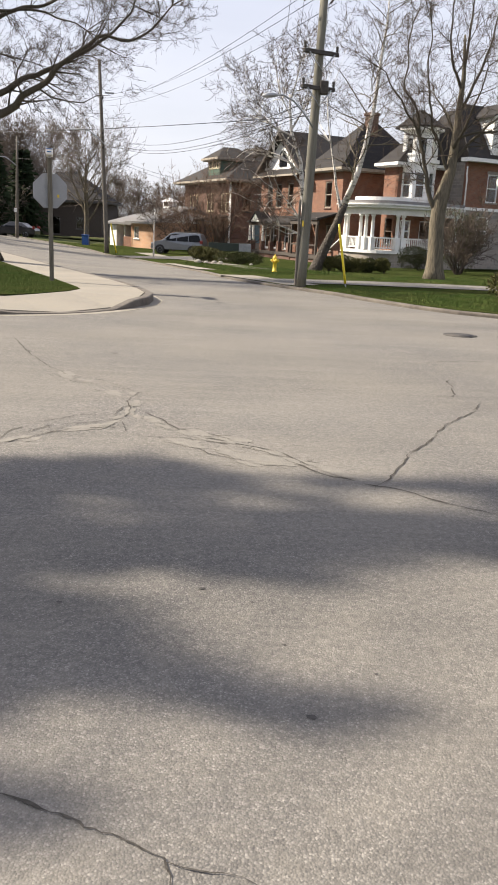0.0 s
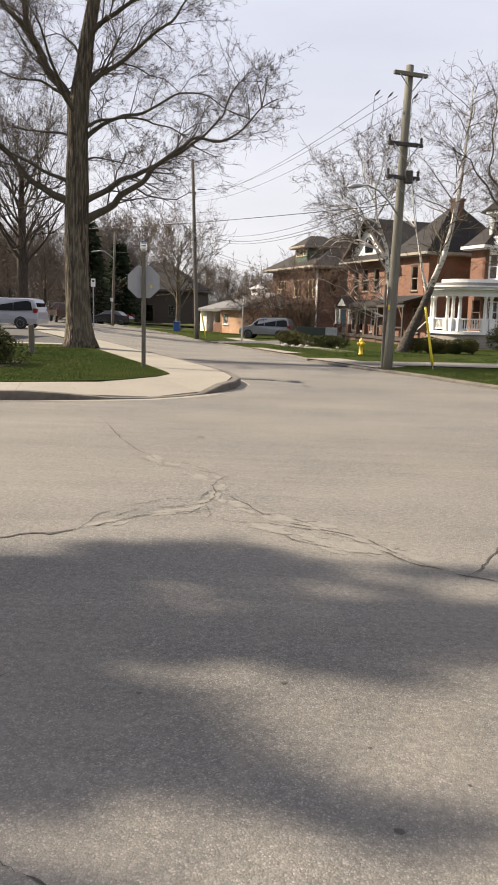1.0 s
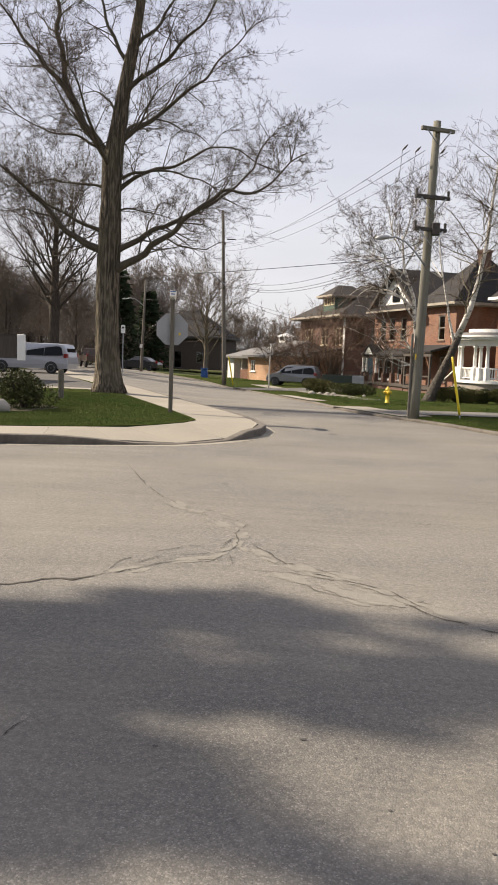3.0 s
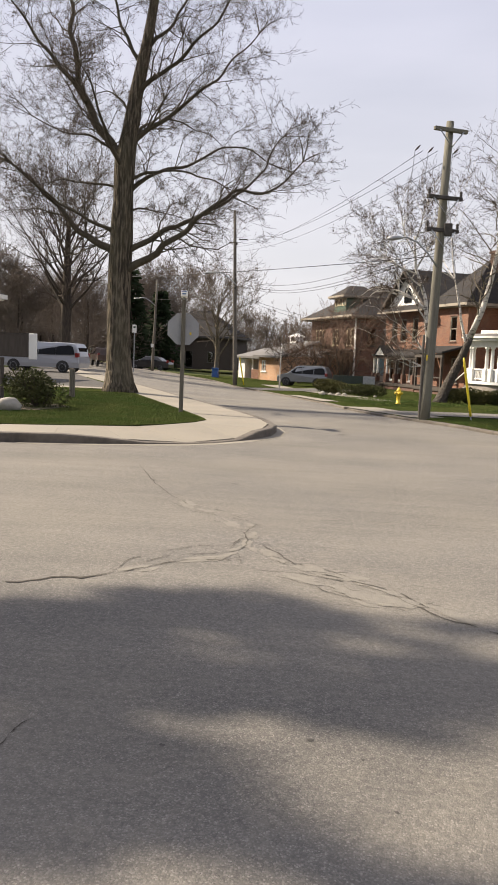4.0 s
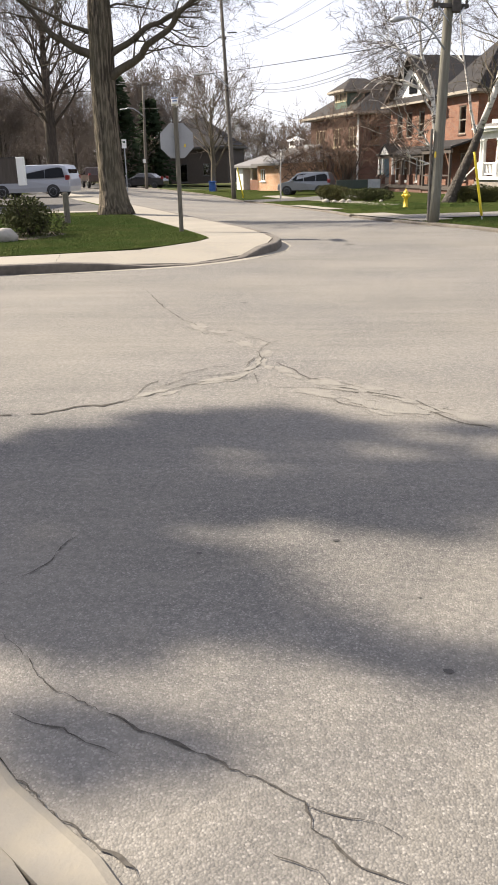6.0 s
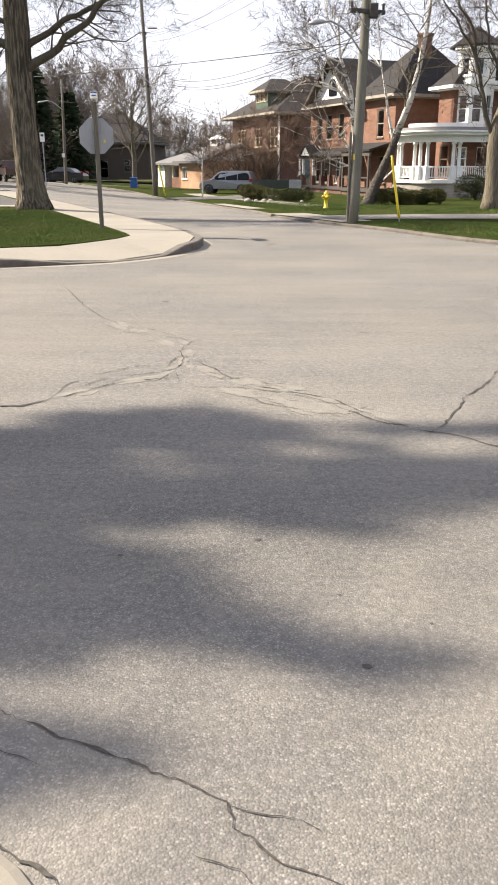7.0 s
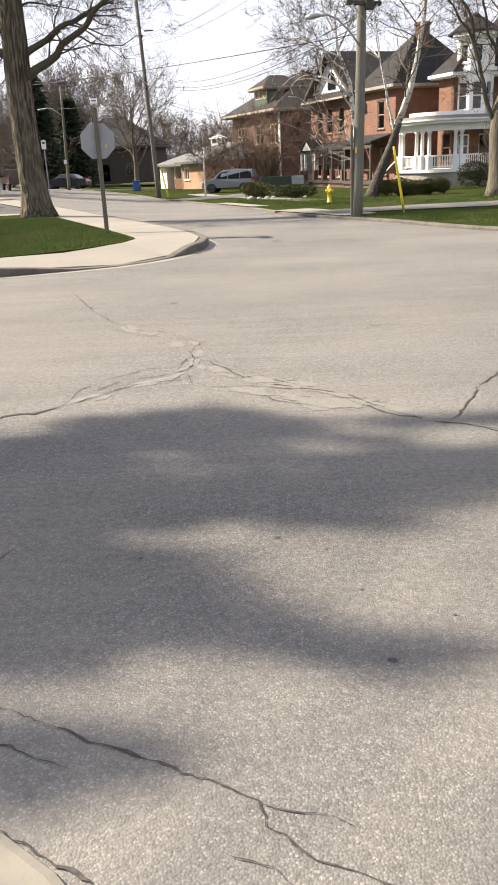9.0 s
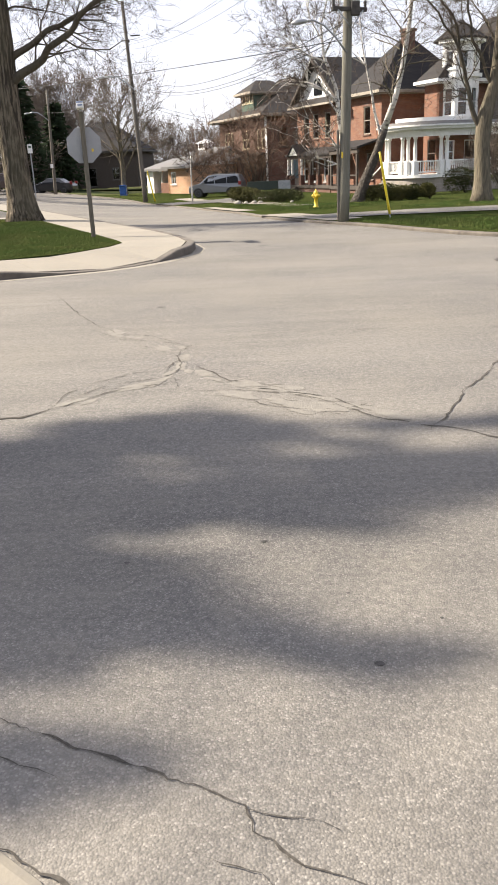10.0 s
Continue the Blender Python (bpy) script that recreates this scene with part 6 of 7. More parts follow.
slab_roof("porch_roof", [[(-3.0, 0.6, 3.0), (0, 0.6, 3.5), (0, 11.6, 3.5), (-3.0, 11.6, 3.0)]], SHINGLE_BROWN, ha, 0.2)
for y in (1.0, 4.3, 7.6, 10.9):
    part("porch_pillar", box(-2.6, -2.1, y, y + 0.5, -0.2, 2.85), BRICK_BROWN, ha)
part("porch_rail", box(-2.5, -2.3, 1.5, 10.9, 0.95, 1.3), WHITE, ha)
for k in range(6):
    part("step", box(1.6 + 0.0, 3.9, -0.3 * (k + 1), -0.3 * k, -0.2, 0.95 - 0.17 * k), CONCRETE, ha)
for x in (1.55, 3.9):
    tube("handrail", [(x, 0, 1.9), (x, -1.8, 0.95), (x, -1.8, 0)], 0.04, ARM_DARK, ha, 6)

# --- brick house with the white round porch
hc = street_house("porch_house", "red brick house with a white rounded porch and white bay", (8.8, 54.0), -0.55)
PZ = 1.05
RC = 2.2


def porch_line(inset, n=10):
    """The porch's outer edge: along the front, round the corner, along the side."""
    pts = [(inset, 4.3)]
    for k in range(n + 1):
        a = math.pi + math.pi / 2 * k / n
        pts.append((RC + (RC - inset) * math.cos(a), RC + (RC - inset) * math.sin(a)))
    pts.append((7.2, inset))
    return pts


def ribbon(name, inset0, inset1, z0, z1, mat, parent, label=""):
    a, b = porch_line(inset0), porch_line(inset1)
    vs, fs = [], []
    for p, q in zip(a, b):
        vs += [(*p, z0), (*p, z1), (*q, z1), (*q, z0)]
    for i in range(len(a) - 1):
        for k in range(4):
            fs.append((4 * i + k, 4 * i + (k + 1) % 4, 4 * i + 4 + (k + 1) % 4, 4 * i + 4 + k))
    fs += [(0, 1, 2, 3), tuple(len(vs) - 4 + k for k in (3, 2, 1, 0))]
    return link(name, vs, fs, mat, parent, label)


ribbon("porch_base", 0.25, 0.55, -0.4, PZ - 0.2, STONE_WALL, hc, "rough grey stone porch base")
deck = porch_line(0.1)
bm = bmesh.new()
f = bm.faces.new([bm.verts.new((*p, PZ - 0.2)) for p in deck + [(7.2, 2.6), (2.6, 2.6), (2.6, 4.3)]])
e = bmesh.ops.extrude_face_region(bm, geom=[f])["geom"]
bmesh.ops.translate(bm, vec=(0, 0, 0.2), verts=[v for v in e if isinstance(v, bmesh.types.BMVert)])
part("porch_deck", bm, WHITE, hc)
ribbon("bottom_rail", 0.22, 0.34, PZ + 0.12, PZ + 0.2, WHITE, hc)
ribbon("top_rail", 0.2, 0.36, PZ + 0.78, PZ + 0.87, WHITE, hc)
ribbon("frieze", 0.12, 0.5, PZ + 2.35, PZ + 2.78, WHITE, hc)
ribbon("cornice", -0.3, 0.5, PZ + 2.78, PZ + 2.95, WHITE, hc)
ribbon("cornice_top", -0.45, 0.5, PZ + 2.95, PZ + 3.05, WHITE, hc)
bm = bmesh.new()
f = bm.faces.new([bm.verts.new((*p, PZ + 3.0)) for p in porch_line(-0.2) + [(7.2, 2.8), (2.6, 2.8), (2.6, 4.3)]])
e = bmesh.ops.extrude_face_region(bm, geom=[f])["geom"]
bmesh.ops.translate(bm, vec=(0, 0, 0.25), verts=[v for v in e if isinstance(v, bmesh.types.BMVert)])
part("porch_roof", bm, SHINGLE_GREY, hc)
part("porch_ceiling", box(2.2, 7.1, 0.5, 2.5, PZ + 2.7, PZ + 2.76), WHITE, hc)
# upper curved blocking course over the round corner
vs, fs = [], []
for k in range(15):
    a = math.pi * 0.93 + math.pi * 0.64 * k / 14
    for r, z in ((2.35, PZ + 3.2), (2.35, PZ + 3.5), (2.05, PZ + 3.5), (2.05, PZ + 3.2)):
        vs.append((RC + 0.35 + r * math.cos(a), RC + 0.35 + r * math.sin(a), z))
for i in range(14):
    for k in range(4):
        fs.append((4 * i + k, 4 * i + (k + 1) % 4, 4 * i + 4 + (k + 1) % 4, 4 * i + 4 + k))
link("blocking_course", vs, fs, WHITE, hc)


def column(x, y):
    c = lathe("column", [(PZ, 0.16), (PZ + 0.85, 0.16), (PZ + 0.86, 0.13), (PZ + 0.95, 0.125), (PZ + 1.5, 0.12), (PZ + 2.2, 0.10), (PZ + 2.22, 0.15), (PZ + 2.35, 0.16)], WHITE, hc, 12, at=(x, y, 0))
    part("pedestal", box(x - 0.19, x + 0.19, y - 0.19, y + 0.19, PZ, PZ + 0.88, 0.015), WHITE, c)


cols = [(0.28, 4.1), (0.28, 3.75), (0.28, 2.15), (0.38, 1.65), (0.62, 1.2), (2.0, 0.3), (2.45, 0.28), (4.9, 0.28), (5.35, 0.28), (6.9, 0.28)]
for c in cols:
    column(*c)
# balusters round the rail
line = porch_line(0.28)
bal = resample(line, 62)
first = None
for x, y in bal[1:-1]:
    if min(math.hypot(x - c[0], y - c[1]) for c in cols) < 0.22:
        continue
    if first is None:
        first = box(-0.025, 0.025, -0.025, 0.025, PZ + 0.2, PZ + 0.78)
        ob = part("baluster", first, WHITE, hc)
        bal_mesh = ob.data
        ob.matrix_basis = pose(x, y, 0)
    else:
        ob = new("baluster", bal_mesh)
        ob.parent = hc
        ob.matrix_basis = pose(x, y, 0)
for y0, y1 in ((4.35, 5.6),):
    tube("stair_rail", [(0.3, 4.3, PZ + 0.85), (0.3, 6.4, PZ - 0.3)], 0.05, WHITE, hc, 6)
    for k in range(5):
        part("step", box(0.4, 2.2, 4.3 + 0.3 * k, 4.6 + 0.3 * k, -0.3, PZ - 0.17 * (k + 1)), CONCRETE, hc)
# main brick walls behind
wall_panel("front_wall", 1.4, 6.9, [(0.2, PZ + 0.4, 1.0, 1.8)], BRICK_RED, hc, pose(3.4, 4.0, 0, 0, 0, -90))
window(hc, pose(3.4, 4.0, 0, 0, 0, -90) @ pose(0.2, 0, PZ + 0.4), 1.0, 1.8, DARK_WOOD, (0, 1))
CS = [(2.2, PZ, 1.0, 2.1), (0.5, PZ + 0.6, 0.9, 1.5)]
wall_panel("side_wall", 7.5, 6.9, CS, BRICK_RED, hc, pose(3.4, 2.6, 0))
for x, z, w, h in CS:
    window(hc, pose(3.4 + x, 2.6, z), w, h, WHITE, (0, 1) if z > PZ + .1 else (0, 0))
wall_panel("rear_wall", 8.0, 6.9, [], BRICK_RED, hc, pose(13.2, 2.6, 0, 0, 0, 90))
wall_panel("far_wall", 9.8, 6.9, [], BRICK_RED, hc, pose(13.2, 4.28, 0, 0, 0, 180))
wall_panel("wing_wall", 4.6, 6.9, [], BRICK_RED, hc, pose(8.6, 9.9, 0, 0, 0, -90))
# white two-storey bay at the corner
bx, by, br = 5.0, 2.75, 1.35
cut = [(bx + br * math.cos(a), by + br * math.sin(a)) for a in [math.pi * (1.0 + 0.25 * k) for k in range(5)]]
for (xa, ya), (xb, yb) in zip(cut, cut[1:]):
    L, ang = math.hypot(xb - xa, yb - ya), math.degrees(math.atan2(yb - ya, xb - xa))
    ops = [(L / 2 - 0.34, 0.6, 0.68, 1.75), (L / 2 - 0.3, 3.5, 0.6, 1.1)]
    m = pose(xa, ya, 4.05, 0, 0, ang)
    wall_panel("bay_wall", L, 5.3, ops, WHITE, hc, m, 0.18)
    for x, z, w, h in ops:
        window(hc, m @ pose(x, 0, z), w, h, WHITE, (0, 1 if z < 2 else 0), True)
    part("bay_band", box(-0.1, L + 0.1, -0.16, 0.0, 2.95, 3.2), WHITE, hc, place=m)
    part("bay_cornice", box(-0.15, L + 0.15, -0.3, 0.0, 5.05, 5.35), WHITE, hc, place=m)
tip = (bx, by, 10.6)
slab_roof("bay_roof", [[(bx + 1.75 * math.cos(a), by + 1.75 * math.sin(a), 9.4), (bx + 1.75 * math.cos(a + math.pi / 4), by + 1.75 * math.sin(a + math.pi / 4), 9.4), tip] for a in [math.pi / 4 * k for k in range(8)]], SLATE, hc, 0.12)
hip_roof(hc, 3.4, 13.4, 2.6, 4.2, 7.0, 2.7, SLATE, 0.5, 5.0)
hip_roof(hc, 8.6, 13.4, 3.6, 10.0, 7.3, 4.2, SLATE, 0.4, 1.5, "rear_roof")
# stone block at the near end
SO = [(1.4, 1.7, 1.0, 1.9), (1.9, 4.6, 1.0, 1.9), (4.2, 1.7, 1.0, 1.9), (4.2, 4.6, 1.0, 1.9)]
wall_panel("stone_wall", 6.5, 4.1, [o for o in SO if o[1] < 4], STONE_WALL, hc, pose(7.4, 0.2, 0))
wall_panel("upper_wall", 6.5, 3.1, [(x, z - 4.1, w, h) for x, z, w, h in SO if z > 4], BRICK_RED, hc, pose(7.4, 0.2, 4.1))
part("string_course", box(7.35, 13.9, 0.12, 0.2, 4.0, 4.2), WHITE, hc)
for x, z, w, h in SO:
    window(hc, pose(7.4 + x, 0.2, z), w, h, WHITE, (0, 1), lintel=STONE_WALL)
wall_panel("stone_wall", 2.1, 7.2, [], STONE_WALL, hc, pose(7.4, 2.6, 0, 0, 0, -90))
tube("downpipe", [(7.25, 0.05, 6.9), (7.25, 0.05, 6.3), (7.35, 0.1, 6.0), (7.35, 0.1, 0.0)], 0.05, WHITE, hc, 8)
part("stone_eave", box(6.9, 14.3, -0.4, 0.4, 7.2, 7.45), WHITE, hc)
slab_roof("mansard", [[(7.0, -0.35, 7.45), (14.2, -0.35, 7.45), (14.2, 2.2, 11.2), (7.6, 2.2, 11.2)]], SLATE, hc, 0.2)
dw = part("dormer", box(9.0, 11.0, -0.15, 2.0, 7.5, 10.4), WHITE, hc)
window(dw, pose(9.5, -0.22, 8.0), 1.0, 1.7, WHITE, (0, 1))
slab_roof("dormer_roof", [[(8.7, -0.5, 10.3), (10.0, -0.5, 11.2), (10.0, 2.2, 11.2), (8.7, 2.2, 10.3)], [(10.0, -0.5, 11.2), (11.3, -0.5, 10.3), (11.3, 2.2, 10.3), (10.0, 2.2, 11.2)]], SLATE, hc, 0.12)

# --- low bungalow in orange-tan brick
bg = thing("bungalow", "low tan brick bungalow with grey roof and white cupola", "house", pose(-10.6, 80.0, -0.75, 0, 0, -48))
wall_panel("front_wall", 3.9, 2.5, [(0.5, 0.9, 0.8, 1.1)], BRICK_TAN, bg, pose(0, 0, 0))
window(bg, pose(0.5, 0, 0.9), 0.8, 1.1, WHITE, (1, 0))
wall_panel("end_wall", 7.0, 2.5, [], BRICK_TAN, bg, pose(0, 7.0, 0, 0, 0, -90))
wall_panel("side_wall", 7.0, 2.5, [], BRICK_TAN, bg, pose(3.9, 0.28, 0, 0, 0, 90))
wall_panel("porch_wall", 2.6, 1.0, [], BRICK_RED, bg, pose(-2.6, 0.9, 0))
wall_panel("wing_wall", 3.2, 2.4, [(1.0, 0.7, 1.4, 1.3)], DARK_SIDING, bg, pose(-3.4, 3.2, 0))
for x in (-2.5, -3.7):
    part("porch_post", box(x, x + 0.15, 0.9, 1.05, 0.0, 2.35), WHITE, bg)
part("shed_wall", box(-4.6, -3.4, 0.6, 3.2, 0.0, 2.1), WHITE, bg, "white boarded shed end")
slab_roof("porch_roof", [[(-4.9, 0.2, 2.35), (0.3, 0.2, 2.35), (0.3, 3.8, 3.3), (-4.4, 3.8, 3.3)]], SHINGLE_GREY, bg, 0.2)
slab_roof("roof", [[(-0.4, -0.5, 2.5), (4.4, -0.5, 2.5), (4.4, 4.2, 4.1), (-0.4, 4.2, 4.1)], [(-0.4, 4.2, 4.1), (4.4, 4.2, 4.1), (4.4, 9, 2.5), (-0.4, 9, 2.5)]], SHINGLE_GREY, bg, 0.2)
for x in (0.0, 3.75):
    bm = bmesh.new()
    f = bm.faces.new([bm.verts.new(p) for p in ((x, 0.2, 2.5), (x, 7.0, 2.5), (x, 7.0, 2.95), (x, 4.2, 3.9))])
    e = bmesh.ops.extrude_face_region(bm, geom=[f])["geom"]
    bmesh.ops.translate(bm, vec=(0.15, 0, 0), verts=[v for v in e if isinstance(v, bmesh.types.BMVert)])
    part("gable_end", bm, WHITE, bg, "white boarded gable end")
cu = part("cupola", box(0.3, 1.3, 3.6, 4.6, 3.75, 4.55), WHITE, bg, "small white louvred cupola")
part("louvre", box(0.5, 1.1, 3.56, 3.6, 4.1, 4.45), ARM_DARK, cu)
slab_roof("cupola_roof", [[(0.15, 3.45, 4.55), (1.45, 3.45, 4.55), (0.8, 4.1, 4.9)], [(1.45, 3.45, 4.55), (1.45, 4.75, 4.55), (0.8, 4.1, 4.9)], [(1.45, 4.75, 4.55), (0.15, 4.75, 4.55), (0.8, 4.1, 4.9)], [(0.15, 4.75, 4.55), (0.15, 3.45, 4.55), (0.8, 4.1, 4.9)]], WHITE, cu, 0.05)
bin_ = thing("recycling_bin", "blue wheeled bin beside the bungalow", "bin", pose(-14.4, 76.5, -0.72))
part("body", box(-0.3, 0.3, -0.3, 0.3, 0, 0.95, 0.05), BLUE_BIN, bin_)
part("lid", box(-0.33, 0.33, -0.36, 0.32, 0.95, 1.05, 0.03), BLUE_BIN, bin_)

# --- dark houses far up the street and at the left edge
def plain_house(label, at, turn, w, d, h, rise, wall_mat, roof_mat, trim=WHITE, eave=DARK_SIDING):
    o = thing("house", label, "house", pose(*at, 0, 0, turn))
    ops = [(w * 0.12, 0.9, 0.9, 1.4), (w * 0.42, 0.2, 1.0, 2.1), (w * 0.7, 0.9, 0.9, 1.4)]
    wall_panel("front_wall", w, h, ops, wall_mat, o, pose(0, 0, 0))
    for x, z, ww, hh in ops:
        window(o, pose(x, 0, z), ww, hh, trim, (0, 1))
    wall_panel("side_wall", d, h, [], wall_mat, o, pose(w, 0.28, 0, 0, 0, 90))
    wall_panel("side_wall", d, h, [], wall_mat, o, pose(0, d + 0.28, 0, 0, 0, -90))
    wall_panel("rear_wall", w, h, [], wall_mat, o, pose(w, d + 0.5, 0, 0, 0, 180))
    hip_roof(o, 0, w, 0, d, h, rise, roof_mat, 0.5, trim=eave)
    return o


plain_house("distant dark-sided house with white trim beneath trees", (-37.0, 112, -0.1), 10, 9, 8, 3.0, 2.6, DARK_SIDING, SHINGLE_BROWN)
plain_house("distant dark house half hidden behind the street tree", (-27.0, 100, -0.3), -5, 10.5, 8, 4.2, 3.4, DARK_WOOD, SLATE, trim=DARK_SIDING)
edge = plain_house("grey-sided house with white eaves at the edge of the corner lot", (-27.6, 30.0, 0.15), 0, 9.6, 6, 3.9, 2.4, DARK_SIDING, SHINGLE_BROWN, eave=WHITE)


# ---------------------------------------------------------------- vehicles
def car(name, label, at, turn, paint, L, W, Ht, profile, glass, belt, wheel_r, axles, rear_lamp=True, roof_in=0.16):
    """Local x forward, origin at the ground below the middle. profile: side outline (x, z); glass: side-window outlines."""
    root = thing(name, label, "car", pose(*at, 0, 0, turn))
    vs, fs = [], []
    n = len(profile)
    rows = []
    for sgn, inset in ((-1, 0.0), (-1, 0.07), (1, 0.07), (1, 0.0)):
        rows.append(len(vs))
        for x, z in profile:
            k = smooth(belt, Ht, z)
            y = W / 2 - roof_in * k - (0.05 if z < 0.35 else 0)
            if inset:
                mx, mz = 0, belt
                vs.append((x + (0.05 if x < 0 else -0.05) * 0, sgn * (y - inset), z + (0.03 if z > belt else 0.0)))
            else:
                vs.append((x * 0.985, sgn * y, z))
    for r in range(3):
        for k in range(n):
            a, b = rows[r] + k, rows[r] + (k + 1) % n
            fs.append((a, b, b + n, a + n))
    fs.append(tuple(rows[0] + k for k in range(n))[::-1])
    fs.append(tuple(rows[3] + k for k in range(n)))
    body = link("body", vs, fs, paint, root)
    for outline in glass:
        for sgn in (-1, 1):
            q = []
            for x, z in outline:
                y = W / 2 - roof_in * smooth(belt, Ht, z) + 0.006
                q.append((x, sgn * y, z))
            q2 = [(x, y - sgn * 0.02, z) for x, y, z in q]
            m = len(q)
            link("side_window", q + q2, [tuple(range(m)), tuple(range(2 * m - 1, m - 1, -1))] + [(k, (k + 1) % m, m + (k + 1) % m, m + k) for k in range(m)], CAR_GLASS, root)
    for x in axles:
        for sgn in (-1, 1):
            w = lathe("wheel", [(-0.11, wheel_r * 0.6), (-0.11, wheel_r * 0.96), (-0.07, wheel_r), (0.07, wheel_r), (0.11, wheel_r * 0.95), (0.11, wheel_r * 0.68)], RUBBER, root, 18)
            w.matrix_basis = pose(x, sgn * (W / 2 - 0.1), wheel_r, 90 * -sgn)
            lathe("rim", [(0.05, wheel_r * 0.66), (0.115, wheel_r * 0.66), (0.10, wheel_r * 0.5), (0.08, wheel_r * 0.2), (0.11, wheel_r * 0.15)], STEEL, w, 14)
            bm = bmesh.new()
            ring = [bm.verts.new((x + (wheel_r + 0.06) * math.cos(math.pi * k / 12), sgn * (W / 2 + 0.003), wheel_r + (wheel_r + 0.06) * math.sin(math.pi * k / 12))) for k in range(13)]
            bm.faces.new(ring)
            e = bmesh.ops.extrude_face_region(bm, geom=bm.faces[:])["geom"]
            bmesh.ops.translate(bm, vec=(0, -sgn * 0.03, 0), verts=[v for v in e if isinstance(v, bmesh.types.BMVert)])
            part("wheel_arch", bm, RUBBER, root)
    for sgn in (-1, 1):
        part("tail_lamp", box(-L / 2 + 0.0, -L / 2 + 0.24, sgn * (W / 2 - 0.1) - 0.11, sgn * (W / 2 - 0.1) + 0.11, belt - 0.1, belt + 0.16, 0.02), TAIL_RED, root)
        part("headlamp", box(L / 2 - 0.42, L / 2 - 0.06, sgn * (W / 2 - 0.16) - 0.15, sgn * (W / 2 - 0.16) + 0.15, belt - 0.3, belt - 0.12, 0.02), LAMP_CLEAR, root)
        part("mirror", box(L * 0.19, L * 0.19 + 0.14, sgn * (W / 2 + 0.08) - 0.1, sgn * (W / 2 + 0.08) + 0.1, belt, belt + 0.17, 0.03), paint, root)
    return root


van_p = [(-2.5, 0.32), (-2.58, 0.6), (-2.55, 1.0), (-2.42, 1.45), (-2.28, 1.70), (-1.9, 1.76), (0.3, 1.76), (0.75, 1.68), (1.55, 1.12), (2.2, 0.98), (2.5, 0.8), (2.56, 0.5), (2.5, 0.3)]
van = car("minivan", "pale silver minivan parked on the drive", (-19.4, 46.0, 0.162), 180, VAN_PAINT, 5.1, 1.98, 1.76, van_p,
    [[(-2.28, 1.1), (-2.12, 1.62), (-1.12, 1.66), (-1.12, 1.06)], [(-1.1, 1.06), (-1.1, 1.66), (-0.03, 1.66), (-0.03, 1.06)], [(0.0, 1.06), (0.0, 1.66), (0.62, 1.6), (1.3, 1.1)]], 1.05, 0.34, (-1.55, 1.5))
part("rear_window", box(-2.47, -2.36, -0.7, 0.7, 1.12, 1.52), CAR_GLASS, van)
suv_p = [(-2.1, 0.4), (-2.18, 0.6), (-2.15, 1.05), (-2.0, 1.4), (-1.88, 1.62), (-1.6, 1.68), (0.2, 1.68), (0.55, 1.6), (1.2, 1.06), (1.85, 0.93), (2.1, 0.76), (2.15, 0.5), (2.1, 0.38)]
suv = car("suv", "silver compact sport-utility car parked on a driveway", (-4.95, 66.0, -0.72), 170, SILVER, 4.3, 1.8, 1.68, suv_p,
    [[(-1.95, 1.04), (-1.82, 1.56), (-1.0, 1.6), (-1.0, 1.04)], [(-0.95, 1.04), (-0.95, 1.6), (-0.03, 1.6), (-0.03, 1.04)], [(0.02, 1.04), (0.02, 1.6), (0.5, 1.55), (1.08, 1.06)]], 1.0, 0.34, (-1.3, 1.35))
for sgn in (-1, 1):
    tube("roof_rail", [(-1.6, sgn * 0.62, 1.70), (-1.5, sgn * 0.62, 1.76), (0.1, sgn * 0.62, 1.76), (0.2, sgn * 0.62, 1.70)], 0.02, ARM_DARK, suv, 6)
sed_p = [(-2.3, 0.35), (-2.33, 0.7), (-2.2, 0.95), (-1.6, 1.0), (-1.0, 1.38), (-0.6, 1.45), (0.3, 1.45), (1.0, 1.0), (2.0, 0.88), (2.28, 0.65), (2.28, 0.35)]
car("sedan", "black car parked far up the street", (-22.4, 82.0, -0.3), 175, CAR_BLACK, 4.6, 1.8, 1.45, sed_p, [[(-1.1, 1.0), (-0.85, 1.34), (-0.3, 1.37), (-0.3, 1.0)], [(-0.25, 1.0), (-0.25, 1.37), (0.25, 1.35), (0.8, 1.0)]], 0.95, 0.32, (-1.4, 1.4))
tr_p = [(-2.6, 0.6), (-2.62, 1.15), (-0.6, 1.15), (-0.5, 1.75), (0.7, 1.8), (1.2, 1.2), (2.3, 1.1), (2.45, 0.6)]
car("pickup_truck", "dark brown pickup truck far up the street", (-25.6, 76.0, 0.02), 118, CAR_BROWN, 5.0, 1.9, 1.8, tr_p, [[(-0.4, 1.2), (-0.35, 1.65), (0.1, 1.68), (0.1, 1.2)], [(0.15, 1.2), (0.15, 1.68), (0.62, 1.66), (0.95, 1.22)]], 1.15, 0.4, (-1.6, 1.5))

# notice board on the far lawn
nb = thing("notice_board", "dark green long board with a pale end panel on the lawn", "sign board", pose(0.3, 50.0, -0.22))
part("panel", box(-2.35, -0.5, -0.04, 0.04, 0.35, 0.85, 0.01), DARK_GREEN, nb)
part("end_panel", box(-0.48, 0.25, -0.04, 0.04, 0.35, 0.85, 0.01), STEEL, nb)
for x in (-2.2, -0.5, 0.15):
    part("post", box(x, x + 0.09, -0.02, 0.06, -0.3, 0.9), DARK_WOOD, nb)


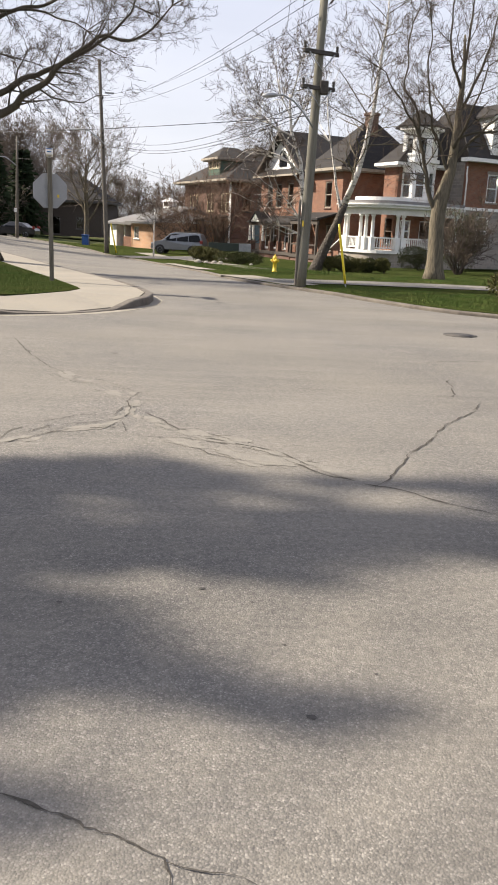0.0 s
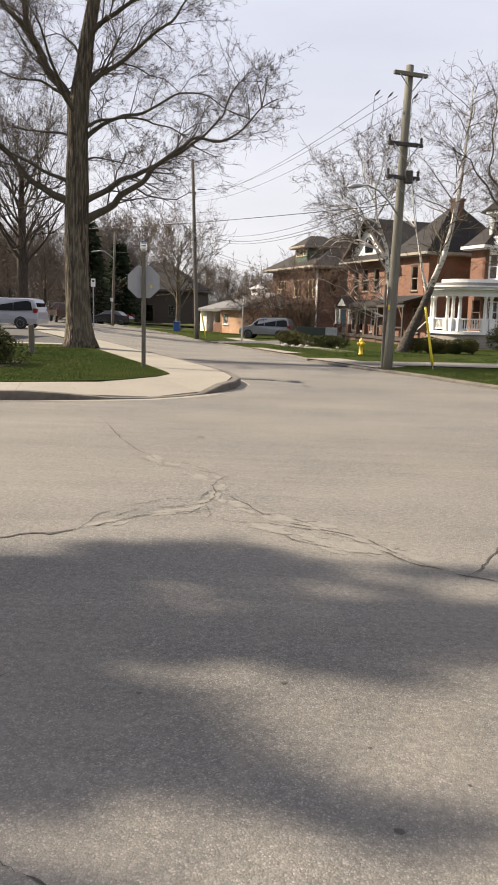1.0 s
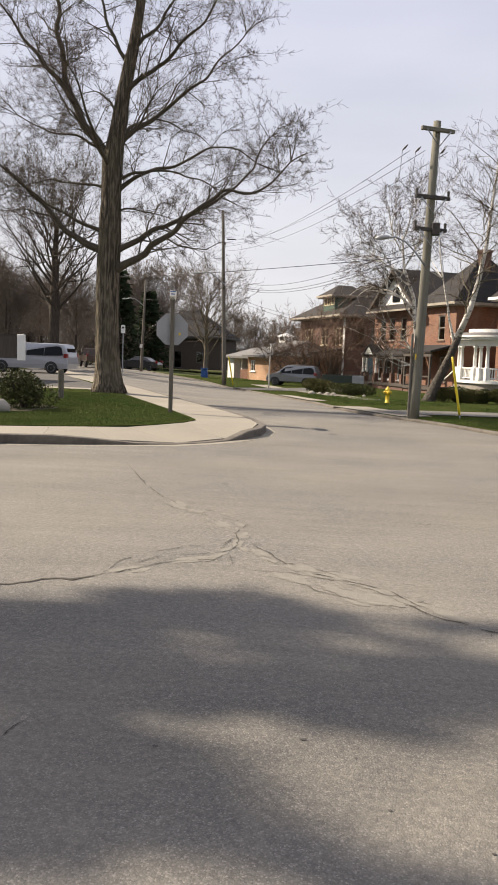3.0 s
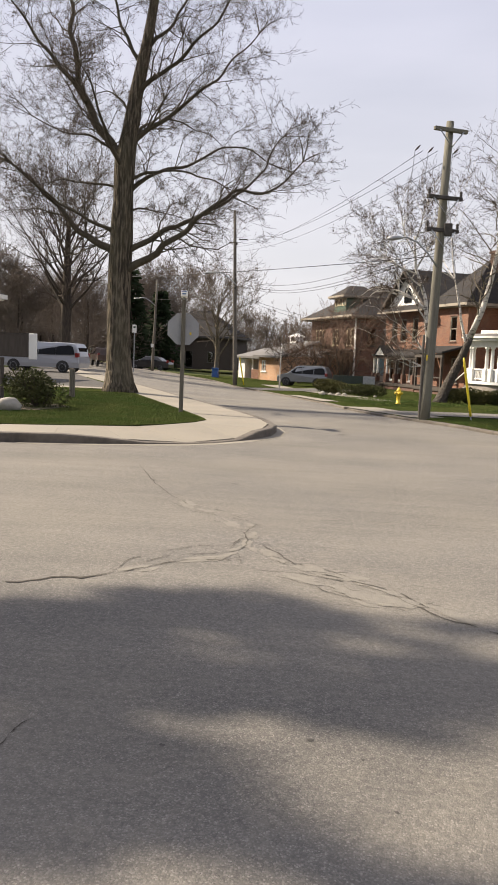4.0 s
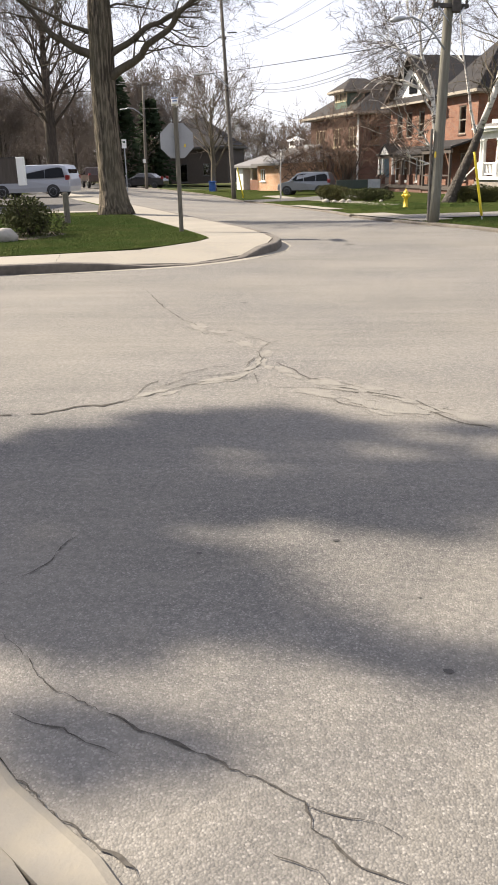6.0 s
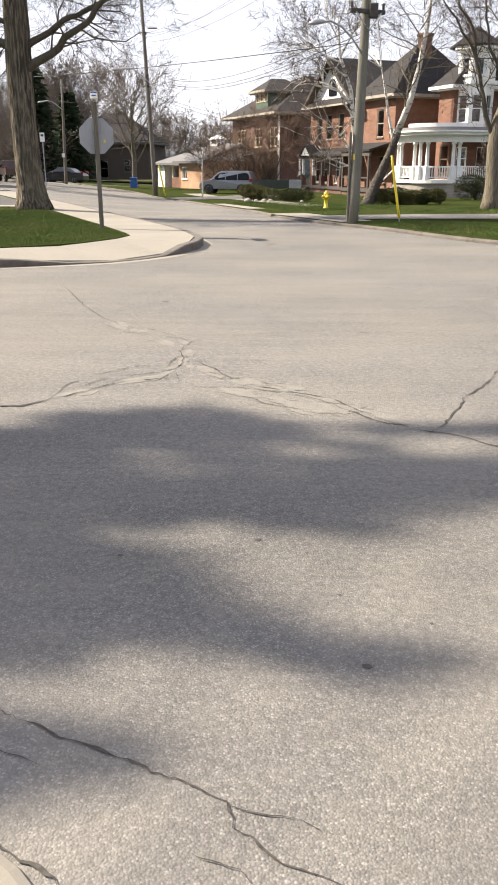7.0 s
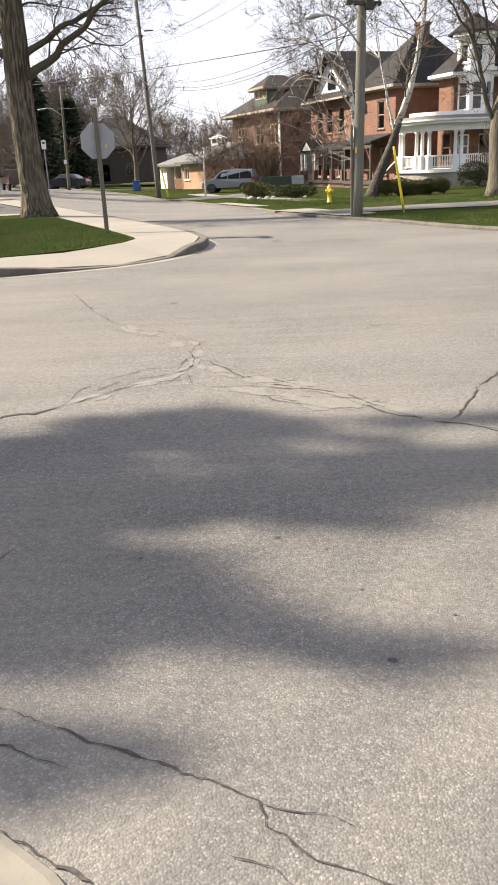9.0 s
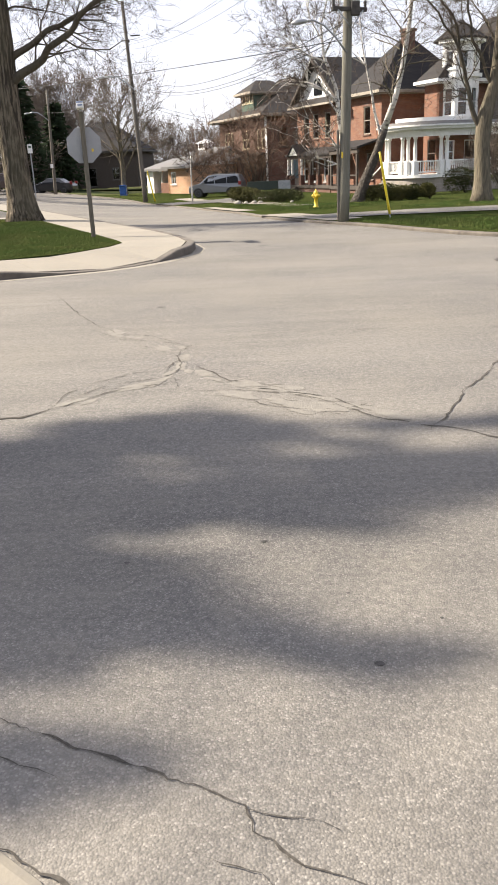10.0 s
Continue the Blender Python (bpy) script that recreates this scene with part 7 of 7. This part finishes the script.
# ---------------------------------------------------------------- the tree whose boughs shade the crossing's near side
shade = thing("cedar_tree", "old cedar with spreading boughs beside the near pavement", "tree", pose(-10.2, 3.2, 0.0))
tube("trunk", [(0, 0, -0.1), (0.1, 0.05, 1.5), (0, 0, 4.0), (0.1, 0.1, 7.0), (0.1, 0, 10.0), (0.1, 0, 12.5)], [0.42, 0.36, 0.32, 0.25, 0.15, 0.04], BARK_DARK, shade, 12)
rng_c = random.Random(19)
needles = Heap()
limb_heap = Heap()
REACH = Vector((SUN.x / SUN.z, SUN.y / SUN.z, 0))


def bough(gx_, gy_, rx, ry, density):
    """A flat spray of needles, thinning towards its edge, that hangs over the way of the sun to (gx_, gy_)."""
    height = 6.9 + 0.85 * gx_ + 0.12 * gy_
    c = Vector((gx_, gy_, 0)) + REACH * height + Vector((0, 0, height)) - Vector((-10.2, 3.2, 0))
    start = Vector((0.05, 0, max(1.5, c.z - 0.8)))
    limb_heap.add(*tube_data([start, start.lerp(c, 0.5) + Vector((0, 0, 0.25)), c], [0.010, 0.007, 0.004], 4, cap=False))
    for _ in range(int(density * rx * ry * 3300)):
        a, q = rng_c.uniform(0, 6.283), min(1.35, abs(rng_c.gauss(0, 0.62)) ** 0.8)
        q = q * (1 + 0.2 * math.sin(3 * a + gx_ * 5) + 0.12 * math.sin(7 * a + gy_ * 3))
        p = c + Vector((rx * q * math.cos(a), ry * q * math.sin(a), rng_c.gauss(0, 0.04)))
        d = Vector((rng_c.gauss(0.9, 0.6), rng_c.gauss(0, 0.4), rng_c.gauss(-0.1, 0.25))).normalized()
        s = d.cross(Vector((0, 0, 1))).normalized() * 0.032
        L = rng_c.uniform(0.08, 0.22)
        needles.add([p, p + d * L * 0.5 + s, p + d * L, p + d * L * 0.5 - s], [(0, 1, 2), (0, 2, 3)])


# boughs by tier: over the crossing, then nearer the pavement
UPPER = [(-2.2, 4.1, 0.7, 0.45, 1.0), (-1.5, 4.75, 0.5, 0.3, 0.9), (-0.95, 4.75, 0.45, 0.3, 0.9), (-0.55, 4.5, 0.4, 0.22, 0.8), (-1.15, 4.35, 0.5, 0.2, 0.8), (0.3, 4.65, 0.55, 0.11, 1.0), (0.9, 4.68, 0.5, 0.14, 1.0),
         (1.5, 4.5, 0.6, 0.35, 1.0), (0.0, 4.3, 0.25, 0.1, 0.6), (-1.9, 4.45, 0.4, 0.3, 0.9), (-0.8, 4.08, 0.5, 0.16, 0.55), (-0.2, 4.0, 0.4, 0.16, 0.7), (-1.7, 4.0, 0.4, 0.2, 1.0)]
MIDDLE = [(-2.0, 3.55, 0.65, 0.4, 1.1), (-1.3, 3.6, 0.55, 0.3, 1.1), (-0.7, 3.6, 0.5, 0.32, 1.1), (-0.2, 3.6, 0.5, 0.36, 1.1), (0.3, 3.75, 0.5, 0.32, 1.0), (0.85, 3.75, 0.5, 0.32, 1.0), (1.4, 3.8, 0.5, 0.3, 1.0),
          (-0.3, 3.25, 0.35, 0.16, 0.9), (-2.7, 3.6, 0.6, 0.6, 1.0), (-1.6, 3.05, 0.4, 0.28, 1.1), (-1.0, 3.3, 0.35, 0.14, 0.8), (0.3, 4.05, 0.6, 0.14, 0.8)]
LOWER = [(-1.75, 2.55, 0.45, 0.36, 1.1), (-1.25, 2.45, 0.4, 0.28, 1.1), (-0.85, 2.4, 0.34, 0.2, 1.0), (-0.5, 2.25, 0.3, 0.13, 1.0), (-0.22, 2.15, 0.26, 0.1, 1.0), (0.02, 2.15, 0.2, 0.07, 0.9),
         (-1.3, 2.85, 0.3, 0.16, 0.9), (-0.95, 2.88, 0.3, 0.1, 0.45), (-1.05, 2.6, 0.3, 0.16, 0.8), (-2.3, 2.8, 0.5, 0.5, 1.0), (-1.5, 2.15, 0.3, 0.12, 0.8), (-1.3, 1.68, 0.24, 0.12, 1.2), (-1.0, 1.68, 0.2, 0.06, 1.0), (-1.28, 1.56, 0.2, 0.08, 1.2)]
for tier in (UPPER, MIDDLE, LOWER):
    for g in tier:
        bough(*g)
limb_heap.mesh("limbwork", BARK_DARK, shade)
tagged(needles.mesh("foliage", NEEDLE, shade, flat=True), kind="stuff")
